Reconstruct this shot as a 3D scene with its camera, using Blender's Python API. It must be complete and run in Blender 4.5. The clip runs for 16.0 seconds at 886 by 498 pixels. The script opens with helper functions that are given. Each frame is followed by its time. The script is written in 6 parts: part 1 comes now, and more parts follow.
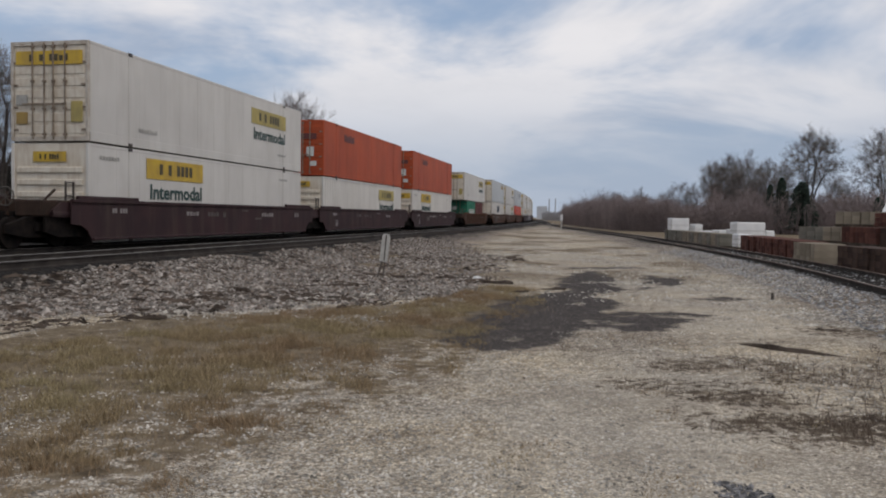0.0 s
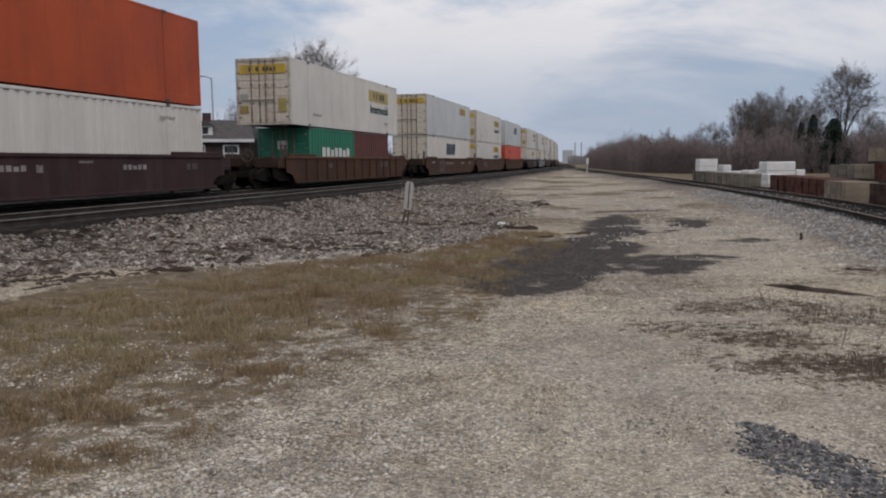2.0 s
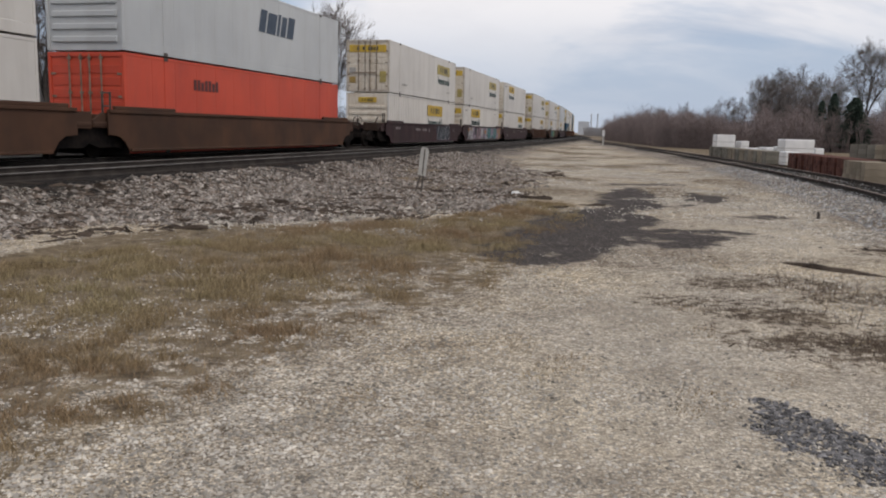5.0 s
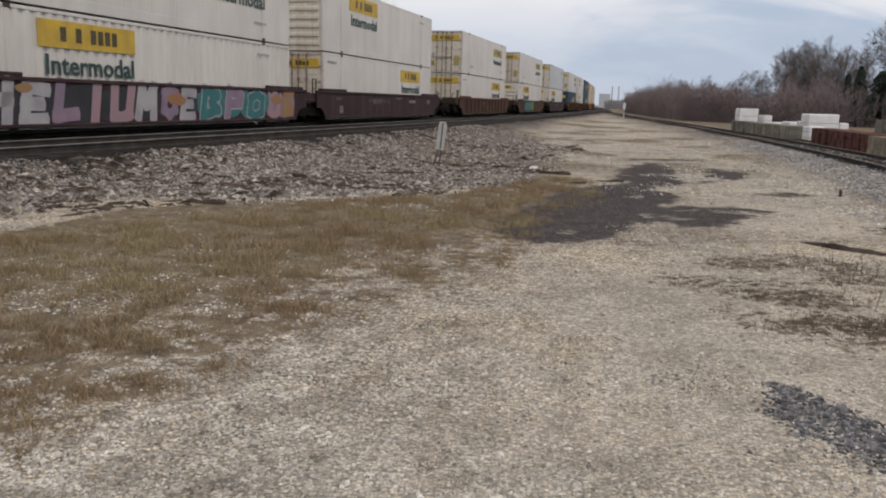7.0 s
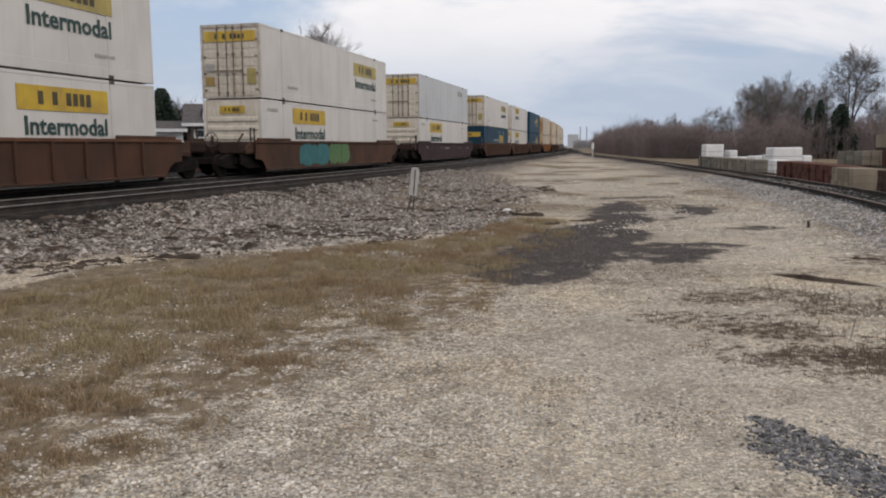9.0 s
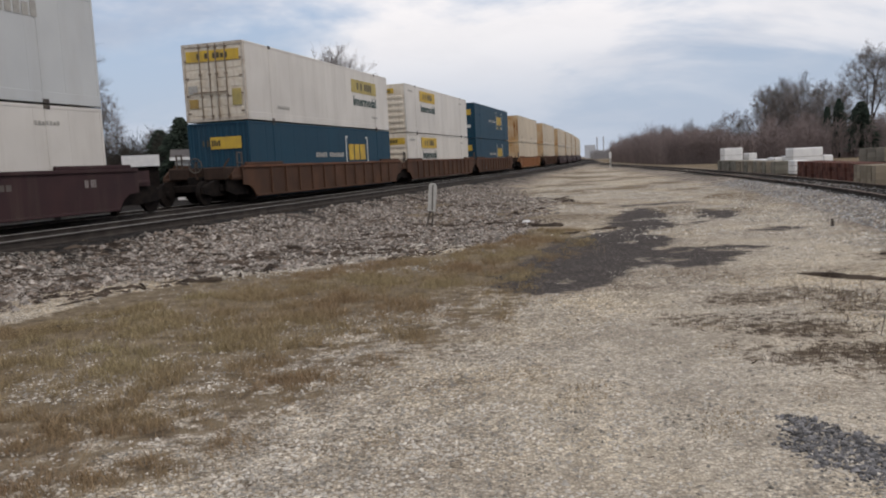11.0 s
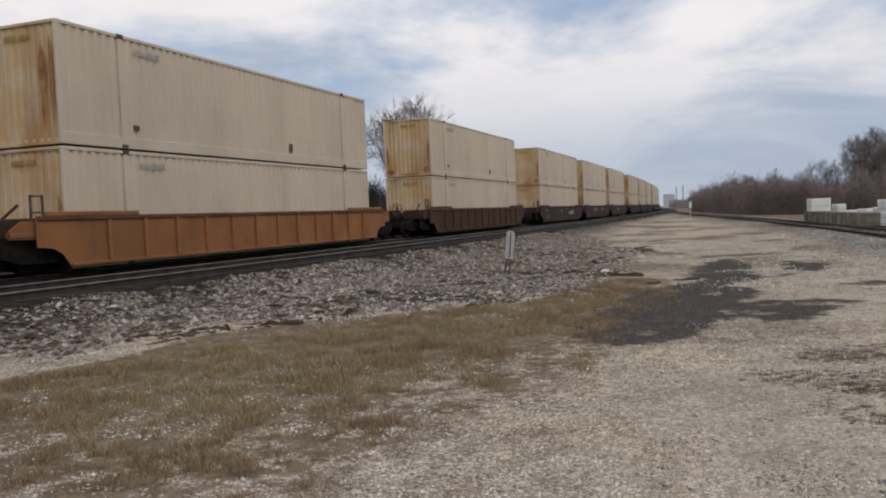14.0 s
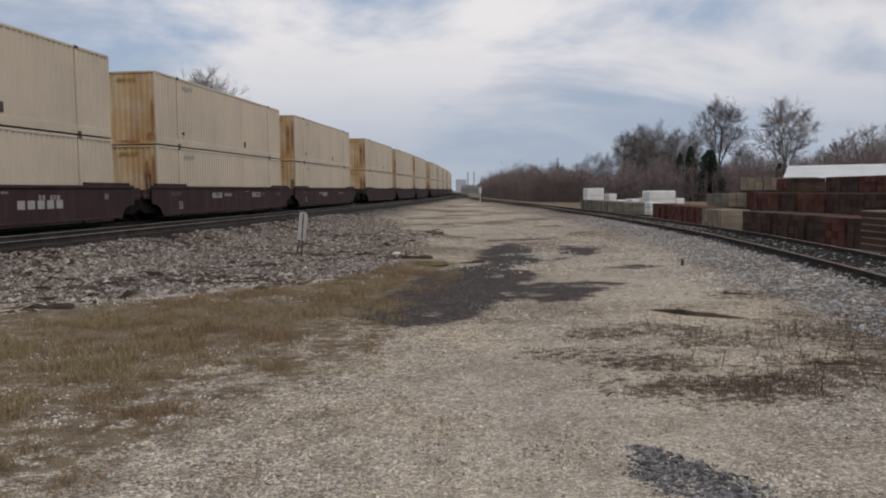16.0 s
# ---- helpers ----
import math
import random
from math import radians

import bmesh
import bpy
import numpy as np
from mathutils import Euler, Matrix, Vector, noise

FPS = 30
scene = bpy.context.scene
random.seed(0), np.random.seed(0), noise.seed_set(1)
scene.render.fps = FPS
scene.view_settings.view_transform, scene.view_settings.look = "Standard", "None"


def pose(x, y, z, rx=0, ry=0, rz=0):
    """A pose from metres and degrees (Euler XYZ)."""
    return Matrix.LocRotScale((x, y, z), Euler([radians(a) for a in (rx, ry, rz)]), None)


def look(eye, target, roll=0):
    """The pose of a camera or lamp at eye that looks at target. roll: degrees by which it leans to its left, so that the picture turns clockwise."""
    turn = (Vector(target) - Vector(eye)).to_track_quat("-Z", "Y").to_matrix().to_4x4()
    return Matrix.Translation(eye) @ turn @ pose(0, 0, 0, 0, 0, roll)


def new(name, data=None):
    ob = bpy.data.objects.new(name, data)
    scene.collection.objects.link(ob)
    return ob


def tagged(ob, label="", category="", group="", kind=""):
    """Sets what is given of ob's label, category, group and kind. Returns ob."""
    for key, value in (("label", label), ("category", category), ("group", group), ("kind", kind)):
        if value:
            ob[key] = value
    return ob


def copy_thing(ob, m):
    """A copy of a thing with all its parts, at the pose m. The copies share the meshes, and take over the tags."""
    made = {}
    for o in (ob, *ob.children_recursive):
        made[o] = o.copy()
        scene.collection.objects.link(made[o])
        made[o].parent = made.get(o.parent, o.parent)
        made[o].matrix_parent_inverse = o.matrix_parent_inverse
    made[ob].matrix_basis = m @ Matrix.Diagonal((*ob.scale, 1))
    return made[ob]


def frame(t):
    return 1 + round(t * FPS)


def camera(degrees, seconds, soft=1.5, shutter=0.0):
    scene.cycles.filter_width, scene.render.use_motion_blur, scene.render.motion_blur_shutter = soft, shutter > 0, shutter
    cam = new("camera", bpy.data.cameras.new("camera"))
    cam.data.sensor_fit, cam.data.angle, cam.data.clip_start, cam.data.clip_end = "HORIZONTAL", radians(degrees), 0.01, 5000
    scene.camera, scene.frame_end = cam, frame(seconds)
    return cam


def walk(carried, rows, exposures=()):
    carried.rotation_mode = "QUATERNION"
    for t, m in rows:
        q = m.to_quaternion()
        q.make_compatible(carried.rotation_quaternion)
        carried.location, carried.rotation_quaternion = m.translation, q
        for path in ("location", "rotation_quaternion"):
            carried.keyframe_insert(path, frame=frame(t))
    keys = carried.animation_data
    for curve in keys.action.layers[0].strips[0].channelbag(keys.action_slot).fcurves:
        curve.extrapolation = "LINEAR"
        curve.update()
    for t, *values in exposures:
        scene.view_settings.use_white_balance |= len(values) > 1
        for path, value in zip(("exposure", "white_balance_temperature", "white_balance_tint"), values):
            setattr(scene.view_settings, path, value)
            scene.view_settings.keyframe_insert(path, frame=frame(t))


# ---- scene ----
cam = camera(57.3, 16.0, soft=2.0)
EYE = 1.6
ROWS = [
    (0.0, -0.023, -0.031, -0.011, -0.00, -2.34, -0.83),
    (0.5, 0.019, -0.041, -0.006, 0.03, -2.18, -0.21),
    (1.0, -0.008, -0.037, -0.013, 4.11, -2.44, -0.52),
    (1.5, -0.011, -0.033, -0.004, 1.19, -3.46, -0.23),
    (2.0, 0.023, -0.011, -0.012, 1.75, -6.10, 0.48),
    (2.5, -0.004, -0.031, 0.004, -1.17, -3.25, 0.91),
    (3.0, 0.012, -0.024, -0.007, -1.39, -5.06, 1.44),
    (3.5, 0.083, 0.001, -0.029, -2.21, -7.79, 0.62),
    (4.0, 0.033, 0.008, -0.044, 1.94, -8.06, -0.04),
    (6.5, -0.026, 0.038, 0.007, 2.86, -9.85, -2.37),
    (7.0, 0.010, 0.025, 0.019, 4.12, -10.35, -1.56),
    (7.5, -0.017, 0.035, 0.016, 2.42, -7.25, -0.50),
    (8.0, -0.001, 0.019, 0.023, 1.65, -7.77, -0.08),
    (8.5, -0.010, 0.014, 0.014, 0.79, -7.91, 0.17),
    (9.0, -0.006, 0.009, 0.038, 2.08, -7.21, 0.33),
    (11.5, 0.024, 0.029, -0.016, 3.29, -5.20, 2.97),
    (12.0, 0.038, 0.018, 0.004, 2.86, -3.83, 2.38),
    (12.5, -0.012, 0.013, -0.009, 2.55, -4.23, 2.87),
    (13.0, -0.012, 0.001, 0.007, 5.14, -3.65, 1.54),
    (13.5, -0.051, 0.005, -0.005, 6.92, -4.59, 2.95),
    (14.0, -0.052, -0.001, -0.004, 8.62, -2.44, 2.26),
    (14.5, -0.034, 0.006, 0.002, -0.12, -1.80, -0.12),
    (15.0, -0.023, -0.001, -0.001, -5.80, -3.67, -0.90),
    (15.5, 0.022, 0.007, -0.016, -3.45, -4.64, 1.49),
    (16.0, 0.023, -0.018, 0.010, -5.67, -4.12, 0.60),
]
walk(cam, [(t, pose(x, y, EYE + z, 90 + pitch, roll, yaw)) for t, x, y, z, yaw, pitch, roll in ROWS],
     [(0.0, 0.0, 6720, 13), (2.5, 0.0, 6770, 14), (3.5, 0.1, 6920, 14), (4.2, 0.2, 6920, 14), (6.5, 0.3, 6970, 14), (9.0, 0.32, 6970, 14), (11.5, 0.24, 6920, 14), (12.5, 0.14, 6870, 14), (13.5, 0.13, 6920, 14), (14.5, 0.09, 6870, 14), (15.2, 0.0, 6870, 14), (16.0, 0.0, 6870, 14)])

# ---- world, sun ----
SKY_AT = (1.1, 4.2, 0.0)
world = bpy.data.worlds.new("world")
scene.world = world
world.use_nodes = True
wn, wl = world.node_tree.nodes, world.node_tree.links
wn.clear()


def wnode(kind, **kw):
    n = wn.new(kind)
    for k, v in kw.items():
        n.inputs[k].default_value = v
    return n


w_out = wnode("ShaderNodeOutputWorld")
w_bg = wnode("ShaderNodeBackground")
w_sky = wn.new("ShaderNodeTexSky")
w_sky.sky_type = "NISHITA"
w_sky.sun_disc = False
w_sky.sun_elevation = radians(32)
w_sky.sun_rotation = radians(137)
w_sky.dust_density = 3.0
w_tc = wnode("ShaderNodeTexCoord")
w_sep = wnode("ShaderNodeSeparateXYZ")
wl.new(w_tc.outputs["Generated"], w_sep.inputs[0])


def wmath(op, a, b=None, clamp=False):
    n = wn.new("ShaderNodeMath")
    n.operation, n.use_clamp = op, clamp
    for i, v in enumerate((a, b)):
        if v is None:
            continue
        if isinstance(v, (int, float)):
            n.inputs[i].default_value = v
        else:
            wl.new(v, n.inputs[i])
    return n.outputs[0]


# cloud layer: the sky direction meets a flat ceiling, so the clouds flatten towards the horizon
w_h = wmath("ADD", wmath("MAXIMUM", w_sep.outputs[2], 0.0), 0.26)
w_u = wmath("DIVIDE", w_sep.outputs[0], w_h)
w_v = wmath("DIVIDE", w_sep.outputs[1], w_h)
w_vec = wnode("ShaderNodeCombineXYZ")
wl.new(w_u, w_vec.inputs[0])
wl.new(w_v, w_vec.inputs[1])
w_map = wnode("ShaderNodeMapping")
w_map.inputs["Location"].default_value = SKY_AT
w_map.inputs["Scale"].default_value = (1.15, 1.35, 1.0)
wl.new(w_vec.outputs[0], w_map.inputs[0])


def wnoise(scale, detail, rough, distort=0.0):
    n = wnode("ShaderNodeTexNoise", Scale=scale, Detail=detail, Roughness=rough, Distortion=distort)
    wl.new(w_map.outputs[0], n.inputs["Vector"])
    return n.outputs[0]


def wrange(v, a, b, c=0.0, d=1.0):
    n = wn.new("ShaderNodeMapRange")
    n.interpolation_type = "SMOOTHSTEP"
    for i, q in enumerate((a, b, c, d)):
        n.inputs[i + 1].default_value = q
    wl.new(v, n.inputs[0])
    return n.outputs[0]


def wmix(f, a, b):
    n = wn.new("ShaderNodeMix")
    n.data_type = "RGBA"
    for i, v in ((0, f), (6, a), (7, b)):
        if isinstance(v, tuple):
            n.inputs[i].default_value = (*v, 1)
        elif isinstance(v, float):
            n.inputs[i].default_value = v
        else:
            wl.new(v, n.inputs[i])
    return n.outputs[2]


w_scaled = wn.new("ShaderNodeMix")
w_scaled.data_type, w_scaled.blend_type = "RGBA", "MULTIPLY"
w_scaled.inputs[0].default_value = 1.0
wl.new(w_sky.outputs[0], w_scaled.inputs[6])
w_scaled.inputs[7].default_value = (0.08, 0.08, 0.08, 1)
# thin veil over blue sky, grey cloud bellies, then white cloud masses; all thin out into haze low down
w_blue = wmix(0.70, w_scaled.outputs[2], (0.35, 0.485, 0.69))
w_high = wrange(w_sep.outputs[2], 0.05, 0.17)
w_white = wrange(wnoise(0.75, 6.0, 0.55, 0.4), 0.385, 0.555)
w_grey = wrange(wnoise(0.55, 4.0, 0.5, 0.2), 0.50, 0.66)
w_c = wmix(wmath("MULTIPLY", w_white, wrange(w_sep.outputs[2], 0.02, 0.15, 0.35, 1.0)), w_blue, (0.775, 0.795, 0.83))
w_c = wmix(wmath("MULTIPLY", wmath("MULTIPLY", w_grey, w_high), 0.75), w_c, (0.33, 0.39, 0.50))
w_c = wmix(wmath("MULTIPLY", wrange(wnoise(2.6, 5.0, 0.6), 0.45, 0.7), 0.22), w_c, (0.60, 0.63, 0.68))
w_low = wmath("SUBTRACT", 1.0, wmath("DIVIDE", w_sep.outputs[2], 0.20), clamp=True)
w_c = wmix(wmath("MULTIPLY", w_low, 0.8), w_c, (0.395, 0.475, 0.585))
wl.new(w_c, w_bg.inputs[0])
w_bg.inputs[1].default_value = 1.0
wl.new(w_bg.outputs[0], w_out.inputs[0])

sun = new("sun", bpy.data.lights.new("sun", "SUN"))
sun.data.energy, sun.data.angle, sun.data.color = 0.75, radians(18), (1.0, 0.95, 0.88)
sun.matrix_world = look((22, -24, 38), (0, 0, 0))

# ---- materials ----


def material(name, c1, c2, scale=6.0, rough=0.7, metal=0.0, bump=0.2, streak=0.0, dirt=(0.12, 0.09, 0.06), dirt_amount=0.0, detail_scale=60.0, island=0.0, obj=0.0, spec=0.4):
    """Two base colours mixed by coarse noise, fine grain relief, optional downward streaks of dirt, optional shade change from piece to piece."""
    m = bpy.data.materials.new(name)
    m.use_nodes = True
    nt = m.node_tree
    n, l = nt.nodes, nt.links
    bsdf = n["Principled BSDF"]
    bsdf.inputs["Roughness"].default_value = rough
    bsdf.inputs["Metallic"].default_value = metal
    bsdf.inputs["Specular IOR Level"].default_value = spec
    tc = n.new("ShaderNodeTexCoord")
    coarse = n.new("ShaderNodeTexNoise")
    coarse.inputs["Scale"].default_value = scale
    coarse.inputs["Detail"].default_value = 6
    l.new(tc.outputs["Object"], coarse.inputs["Vector"])
    ramp = n.new("ShaderNodeMapRange")
    ramp.inputs[1].default_value, ramp.inputs[2].default_value = 0.35, 0.65
    l.new(coarse.outputs[0], ramp.inputs[0])
    mix = n.new("ShaderNodeMix")
    mix.data_type = "RGBA"
    mix.inputs[6].default_value, mix.inputs[7].default_value = (*c1, 1), (*c2, 1)
    l.new(ramp.outputs[0], mix.inputs[0])
    colour = mix.outputs[2]
    if dirt_amount:
        mp = n.new("ShaderNodeMapping")
        mp.inputs["Scale"].default_value = (1.0, 1.0, 0.12 if streak else 1.0)
        l.new(tc.outputs["Object"], mp.inputs[0])
        st = n.new("ShaderNodeTexNoise")
        st.inputs["Scale"].default_value = streak or 1.3
        st.inputs["Detail"].default_value = 8
        st.inputs["Roughness"].default_value = 0.65
        l.new(mp.outputs[0], st.inputs["Vector"])
        sr = n.new("ShaderNodeMapRange")
        sr.inputs[1].default_value, sr.inputs[2].default_value = 0.48, 0.78
        sr.inputs[4].default_value = dirt_amount
        l.new(st.outputs[0], sr.inputs[0])
        dm = n.new("ShaderNodeMix")
        dm.data_type = "RGBA"
        dm.inputs[7].default_value = (*dirt, 1)
        l.new(sr.outputs[0], dm.inputs[0])
        l.new(colour, dm.inputs[6])
        colour = dm.outputs[2]
    if island or obj:
        src = n.new("ShaderNodeNewGeometry").outputs["Random Per Island"] if island else n.new("ShaderNodeObjectInfo").outputs["Random"]
        amount = island or obj
        vr = n.new("ShaderNodeMapRange")
        vr.inputs[3].default_value, vr.inputs[4].default_value = 1 - amount, 1 + amount
        l.new(src, vr.inputs[0])
        hsv = n.new("ShaderNodeHueSaturation")
        l.new(vr.outputs[0], hsv.inputs["Value"])
        l.new(colour, hsv.inputs["Color"])
        colour = hsv.outputs[0]
    l.new(colour, bsdf.inputs["Base Color"])
    if bump:
        fine = n.new("ShaderNodeTexNoise")
        fine.inputs["Scale"].default_value = detail_scale
        fine.inputs["Detail"].default_value = 3
        l.new(tc.outputs["Object"], fine.inputs["Vector"])
        b = n.new("ShaderNodeBump")
        b.inputs["Strength"].default_value, b.inputs["Distance"].default_value = bump, 0.02
        l.new(fine.outputs[0], b.inputs["Height"])
        l.new(b.outputs[0], bsdf.inputs["Normal"])
    return m


WHITE = material("white_paint", (0.63, 0.605, 0.565), (0.56, 0.535, 0.50), 0.5, 0.5, bump=0.03, streak=1.4, dirt=(0.34, 0.31, 0.27), dirt_amount=0.4)
GREYWHITE = material("grey_white_paint", (0.52, 0.54, 0.545), (0.46, 0.48, 0.49), 0.5, 0.5, bump=0.03, streak=1.4, dirt=(0.30, 0.28, 0.26), dirt_amount=0.3)
DOORWHITE = material("stained_door_paint", (0.68, 0.635, 0.55), (0.58, 0.51, 0.41), 1.5, 0.6, bump=0.1, streak=4.0, dirt=(0.30, 0.18, 0.09), dirt_amount=0.6)
CREAM = material("cream_paint", (0.56, 0.485, 0.38), (0.485, 0.42, 0.33), 0.5, 0.55, bump=0.03, streak=0.9, dirt=(0.38, 0.31, 0.22), dirt_amount=0.5)
CREAMEND = material("rust_washed_cream_paint", (0.58, 0.45, 0.29), (0.50, 0.285, 0.10), 0.9, 0.6, bump=0.03, streak=0.95, dirt=(0.22, 0.095, 0.03), dirt_amount=0.75)
ORANGE = material("orange_paint", (0.44, 0.076, 0.024), (0.345, 0.060, 0.022), 0.6, 0.55, bump=0.05, streak=2.0, dirt=(0.17, 0.05, 0.02), dirt_amount=0.5, spec=0.25)
RED = material("red_paint", (0.60, 0.075, 0.035), (0.50, 0.06, 0.03), 0.6, 0.5, bump=0.05, streak=2.0, dirt=(0.25, 0.06, 0.04), dirt_amount=0.3)
GREEN = material("green_paint", (0.010, 0.17, 0.10), (0.010, 0.14, 0.085), 0.6, 0.5, bump=0.03, streak=2.0, dirt=(0.03, 0.08, 0.06), dirt_amount=0.3)
BROWNBOX = material("brown_red_paint", (0.115, 0.032, 0.029), (0.090, 0.027, 0.025), 0.6, 0.55, bump=0.05, streak=2.0, dirt=(0.08, 0.04, 0.03), dirt_amount=0.4)
BLUE = material("dark_blue_paint", (0.006, 0.040, 0.070), (0.007, 0.047, 0.080), 0.6, 0.6, bump=0.05, streak=2.0, dirt=(0.03, 0.05, 0.07), dirt_amount=0.35, spec=0.25)
YELLOW = material("yellow_sign", (0.60, 0.40, 0.04), (0.46, 0.30, 0.05), 2.0, 0.6, bump=0.02, streak=5.0, dirt=(0.24, 0.17, 0.07), dirt_amount=0.55)
SIGNBLACK = material("brown_black_sign_lettering", (0.05, 0.04, 0.02), (0.09, 0.07, 0.03), 5.0, 0.5, bump=0.0)
SIGNDARK = material("dark_green_lettering", (0.018, 0.052, 0.047), (0.03, 0.065, 0.06), 5.0, 0.5, bump=0.0)
GREYSIGN = material("faded_grey_sign", (0.30, 0.29, 0.27), (0.38, 0.37, 0.34), 6.0, 0.6, bump=0.0)
NAVY = material("navy_lettering", (0.03, 0.05, 0.08), (0.05, 0.07, 0.10), 5.0, 0.5, bump=0.0)
PALE = material("pale_lettering", (0.62, 0.64, 0.62), (0.5, 0.52, 0.5), 5.0, 0.5, bump=0.0)
RODSTEEL = material("brown_grey_rod_steel", (0.27, 0.215, 0.165), (0.15, 0.115, 0.085), 4.0, 0.7, 0.1, bump=0.1)
STEEL = material("dark_frame_steel", (0.10, 0.085, 0.07), (0.06, 0.05, 0.045), 4.0, 0.6, 0.3, bump=0.1)
MAROON = material("maroon_car_paint", (0.052, 0.026, 0.027), (0.034, 0.019, 0.021), 0.8, 0.7, bump=0.08, streak=1.8, dirt=(0.085, 0.06, 0.05), dirt_amount=0.6, spec=0.2)
BROWNCAR = material("brown_car_paint", (0.098, 0.050, 0.031), (0.060, 0.034, 0.024), 0.7, 0.75, bump=0.1, streak=1.6, dirt=(0.052, 0.034, 0.026), dirt_amount=0.7, spec=0.15)
RUSTCAR = material("rust_orange_car_paint", (0.30, 0.125, 0.04), (0.21, 0.085, 0.032), 0.7, 0.65, bump=0.1, streak=1.8, dirt=(0.13, 0.06, 0.03), dirt_amount=0.6)
RUSTEDGE = material("scuffed_rust_chord_paint", (0.15, 0.070, 0.040), (0.10, 0.048, 0.031), 1.2, 0.75, bump=0.1, streak=2.4, dirt=(0.06, 0.035, 0.026), dirt_amount=0.5, spec=0.15)
DARKRUST = material("dark_rust_car_paint", (0.088, 0.044, 0.028), (0.058, 0.033, 0.024), 0.7, 0.75, bump=0.1, streak=1.8, dirt=(0.045, 0.030, 0.024), dirt_amount=0.7, spec=0.15)
GRIMED = material("grimy_brown_steel", (0.030, 0.021, 0.017), (0.055, 0.035, 0.027), 2.5, 0.85, 0.0, bump=0.3, spec=0.1)
BOGIE = material("greasy_black_steel", (0.008, 0.007, 0.007), (0.018, 0.014, 0.012), 5.0, 0.9, 0.0, bump=0.3, spec=0.08)
RAILTOP = material("rail_steel", (0.19, 0.175, 0.16), (0.28, 0.26, 0.24), 3.0, 0.45, 0.35, bump=0.05)
RAILOLD = material("rusty_rail_steel", (0.14, 0.075, 0.045), (0.22, 0.16, 0.12), 3.0, 0.55, 0.4, bump=0.1)
FRAME = material("pale_worn_frame_paint", (0.55, 0.51, 0.45), (0.38, 0.32, 0.26), 4.0, 0.65, 0.1, bump=0.1)
RUSTSTAIN = material("deep_rust_stain", (0.24, 0.10, 0.034), (0.42, 0.23, 0.095), 3.0, 0.8, bump=0.1, spec=0.15)
# twig colour lightened to stand in for haze over the far woods
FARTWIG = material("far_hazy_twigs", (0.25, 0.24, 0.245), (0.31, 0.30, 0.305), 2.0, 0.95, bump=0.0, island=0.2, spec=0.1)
PLATEBROWN = material("faded_yellow_brown_plate", (0.36, 0.24, 0.07), (0.28, 0.19, 0.07), 3.0, 0.7, bump=0.02)
RAILDARK = material("dark_rusty_rail_web", (0.032, 0.027, 0.024), (0.060, 0.051, 0.045), 3.0, 0.8, 0.0, bump=0.1, spec=0.15)
YELLOWFADED = material("faded_olive_yellow_sign", (0.44, 0.35, 0.11), (0.33, 0.27, 0.10), 2.0, 0.6, bump=0.02, streak=5.0, dirt=(0.20, 0.16, 0.09), dirt_amount=0.6)
TAG_FAINT = material("worn_grey_marking", (0.125, 0.108, 0.10), (0.085, 0.072, 0.066), 2.5, 0.7, bump=0.0, spec=0.2)
TIE = material("creosote_tie_wood", (0.024, 0.019, 0.016), (0.052, 0.042, 0.035), 3.0, 0.95, bump=0.6, obj=0.35, spec=0.1)
WEEDY = material("dead_weed_stalks", (0.085, 0.062, 0.048), (0.15, 0.115, 0.088), 5.0, 0.95, bump=0.0, island=0.35, spec=0.1)
WOOD = material("weathered_wood", (0.045, 0.034, 0.027), (0.115, 0.09, 0.072), 5.0, 0.95, bump=0.7, island=0.4, spec=0.1)
BARK = material("grey_brown_bark", (0.055, 0.047, 0.043), (0.085, 0.074, 0.067), 4.0, 0.95, bump=0.4, spec=0.1)
TWIG = material("bare_twigs", (0.165, 0.144, 0.135), (0.21, 0.185, 0.174), 2.0, 0.95, bump=0.0, island=0.3, spec=0.1)
SHRUB = material("bare_purple_brown_shrubs", (0.20, 0.160, 0.152), (0.26, 0.212, 0.20), 0.2, 0.95, bump=0.0, island=0.3, spec=0.1)
DARKBRUSH = material("dark_brush", (0.040, 0.036, 0.032), (0.062, 0.055, 0.048), 0.3, 0.95, bump=0.0, island=0.3, spec=0.1)
FIR = material("dark_green_needles", (0.026, 0.037, 0.029), (0.040, 0.053, 0.041), 2.0, 0.95, bump=0.0, island=0.4, spec=0.1)
GRASSDRY = material("dry_olive_grass", (0.255, 0.172, 0.108), (0.325, 0.27, 0.158), 0.35, 0.9, bump=0.0, island=0.45, spec=0.1)
STONE = material("pale_limestone", (0.25, 0.228, 0.195), (0.56, 0.52, 0.46), 3.0, 0.9, bump=0.3, island=0.5, spec=0.15)
BALLAST = material("grey_ballast_stone", (0.125, 0.107, 0.094), (0.36, 0.327, 0.292), 9.0, 0.9, bump=0.3, island=0.6, spec=0.15)
BALLASTBROWN = material("brown_stained_ballast_stone", (0.095, 0.071, 0.056), (0.22, 0.182, 0.152), 9.0, 0.9, bump=0.3, island=0.6, spec=0.15)
SIDINGSTONE = material("pale_blue_grey_ballast_stone", (0.20, 0.198, 0.196), (0.37, 0.365, 0.36), 9.0, 0.9, bump=0.3, island=0.5, spec=0.15)
BLUESTONE = material("blue_grey_stone", (0.075, 0.074, 0.076), (0.19, 0.184, 0.184), 20.0, 0.9, bump=0.3, island=0.6, spec=0.15)
PALETAN = material("tan_paver_block", (0.27, 0.23, 0.175), (0.22, 0.185, 0.14), 2.0, 0.9, bump=0.4, obj=0.2, spec=0.15)
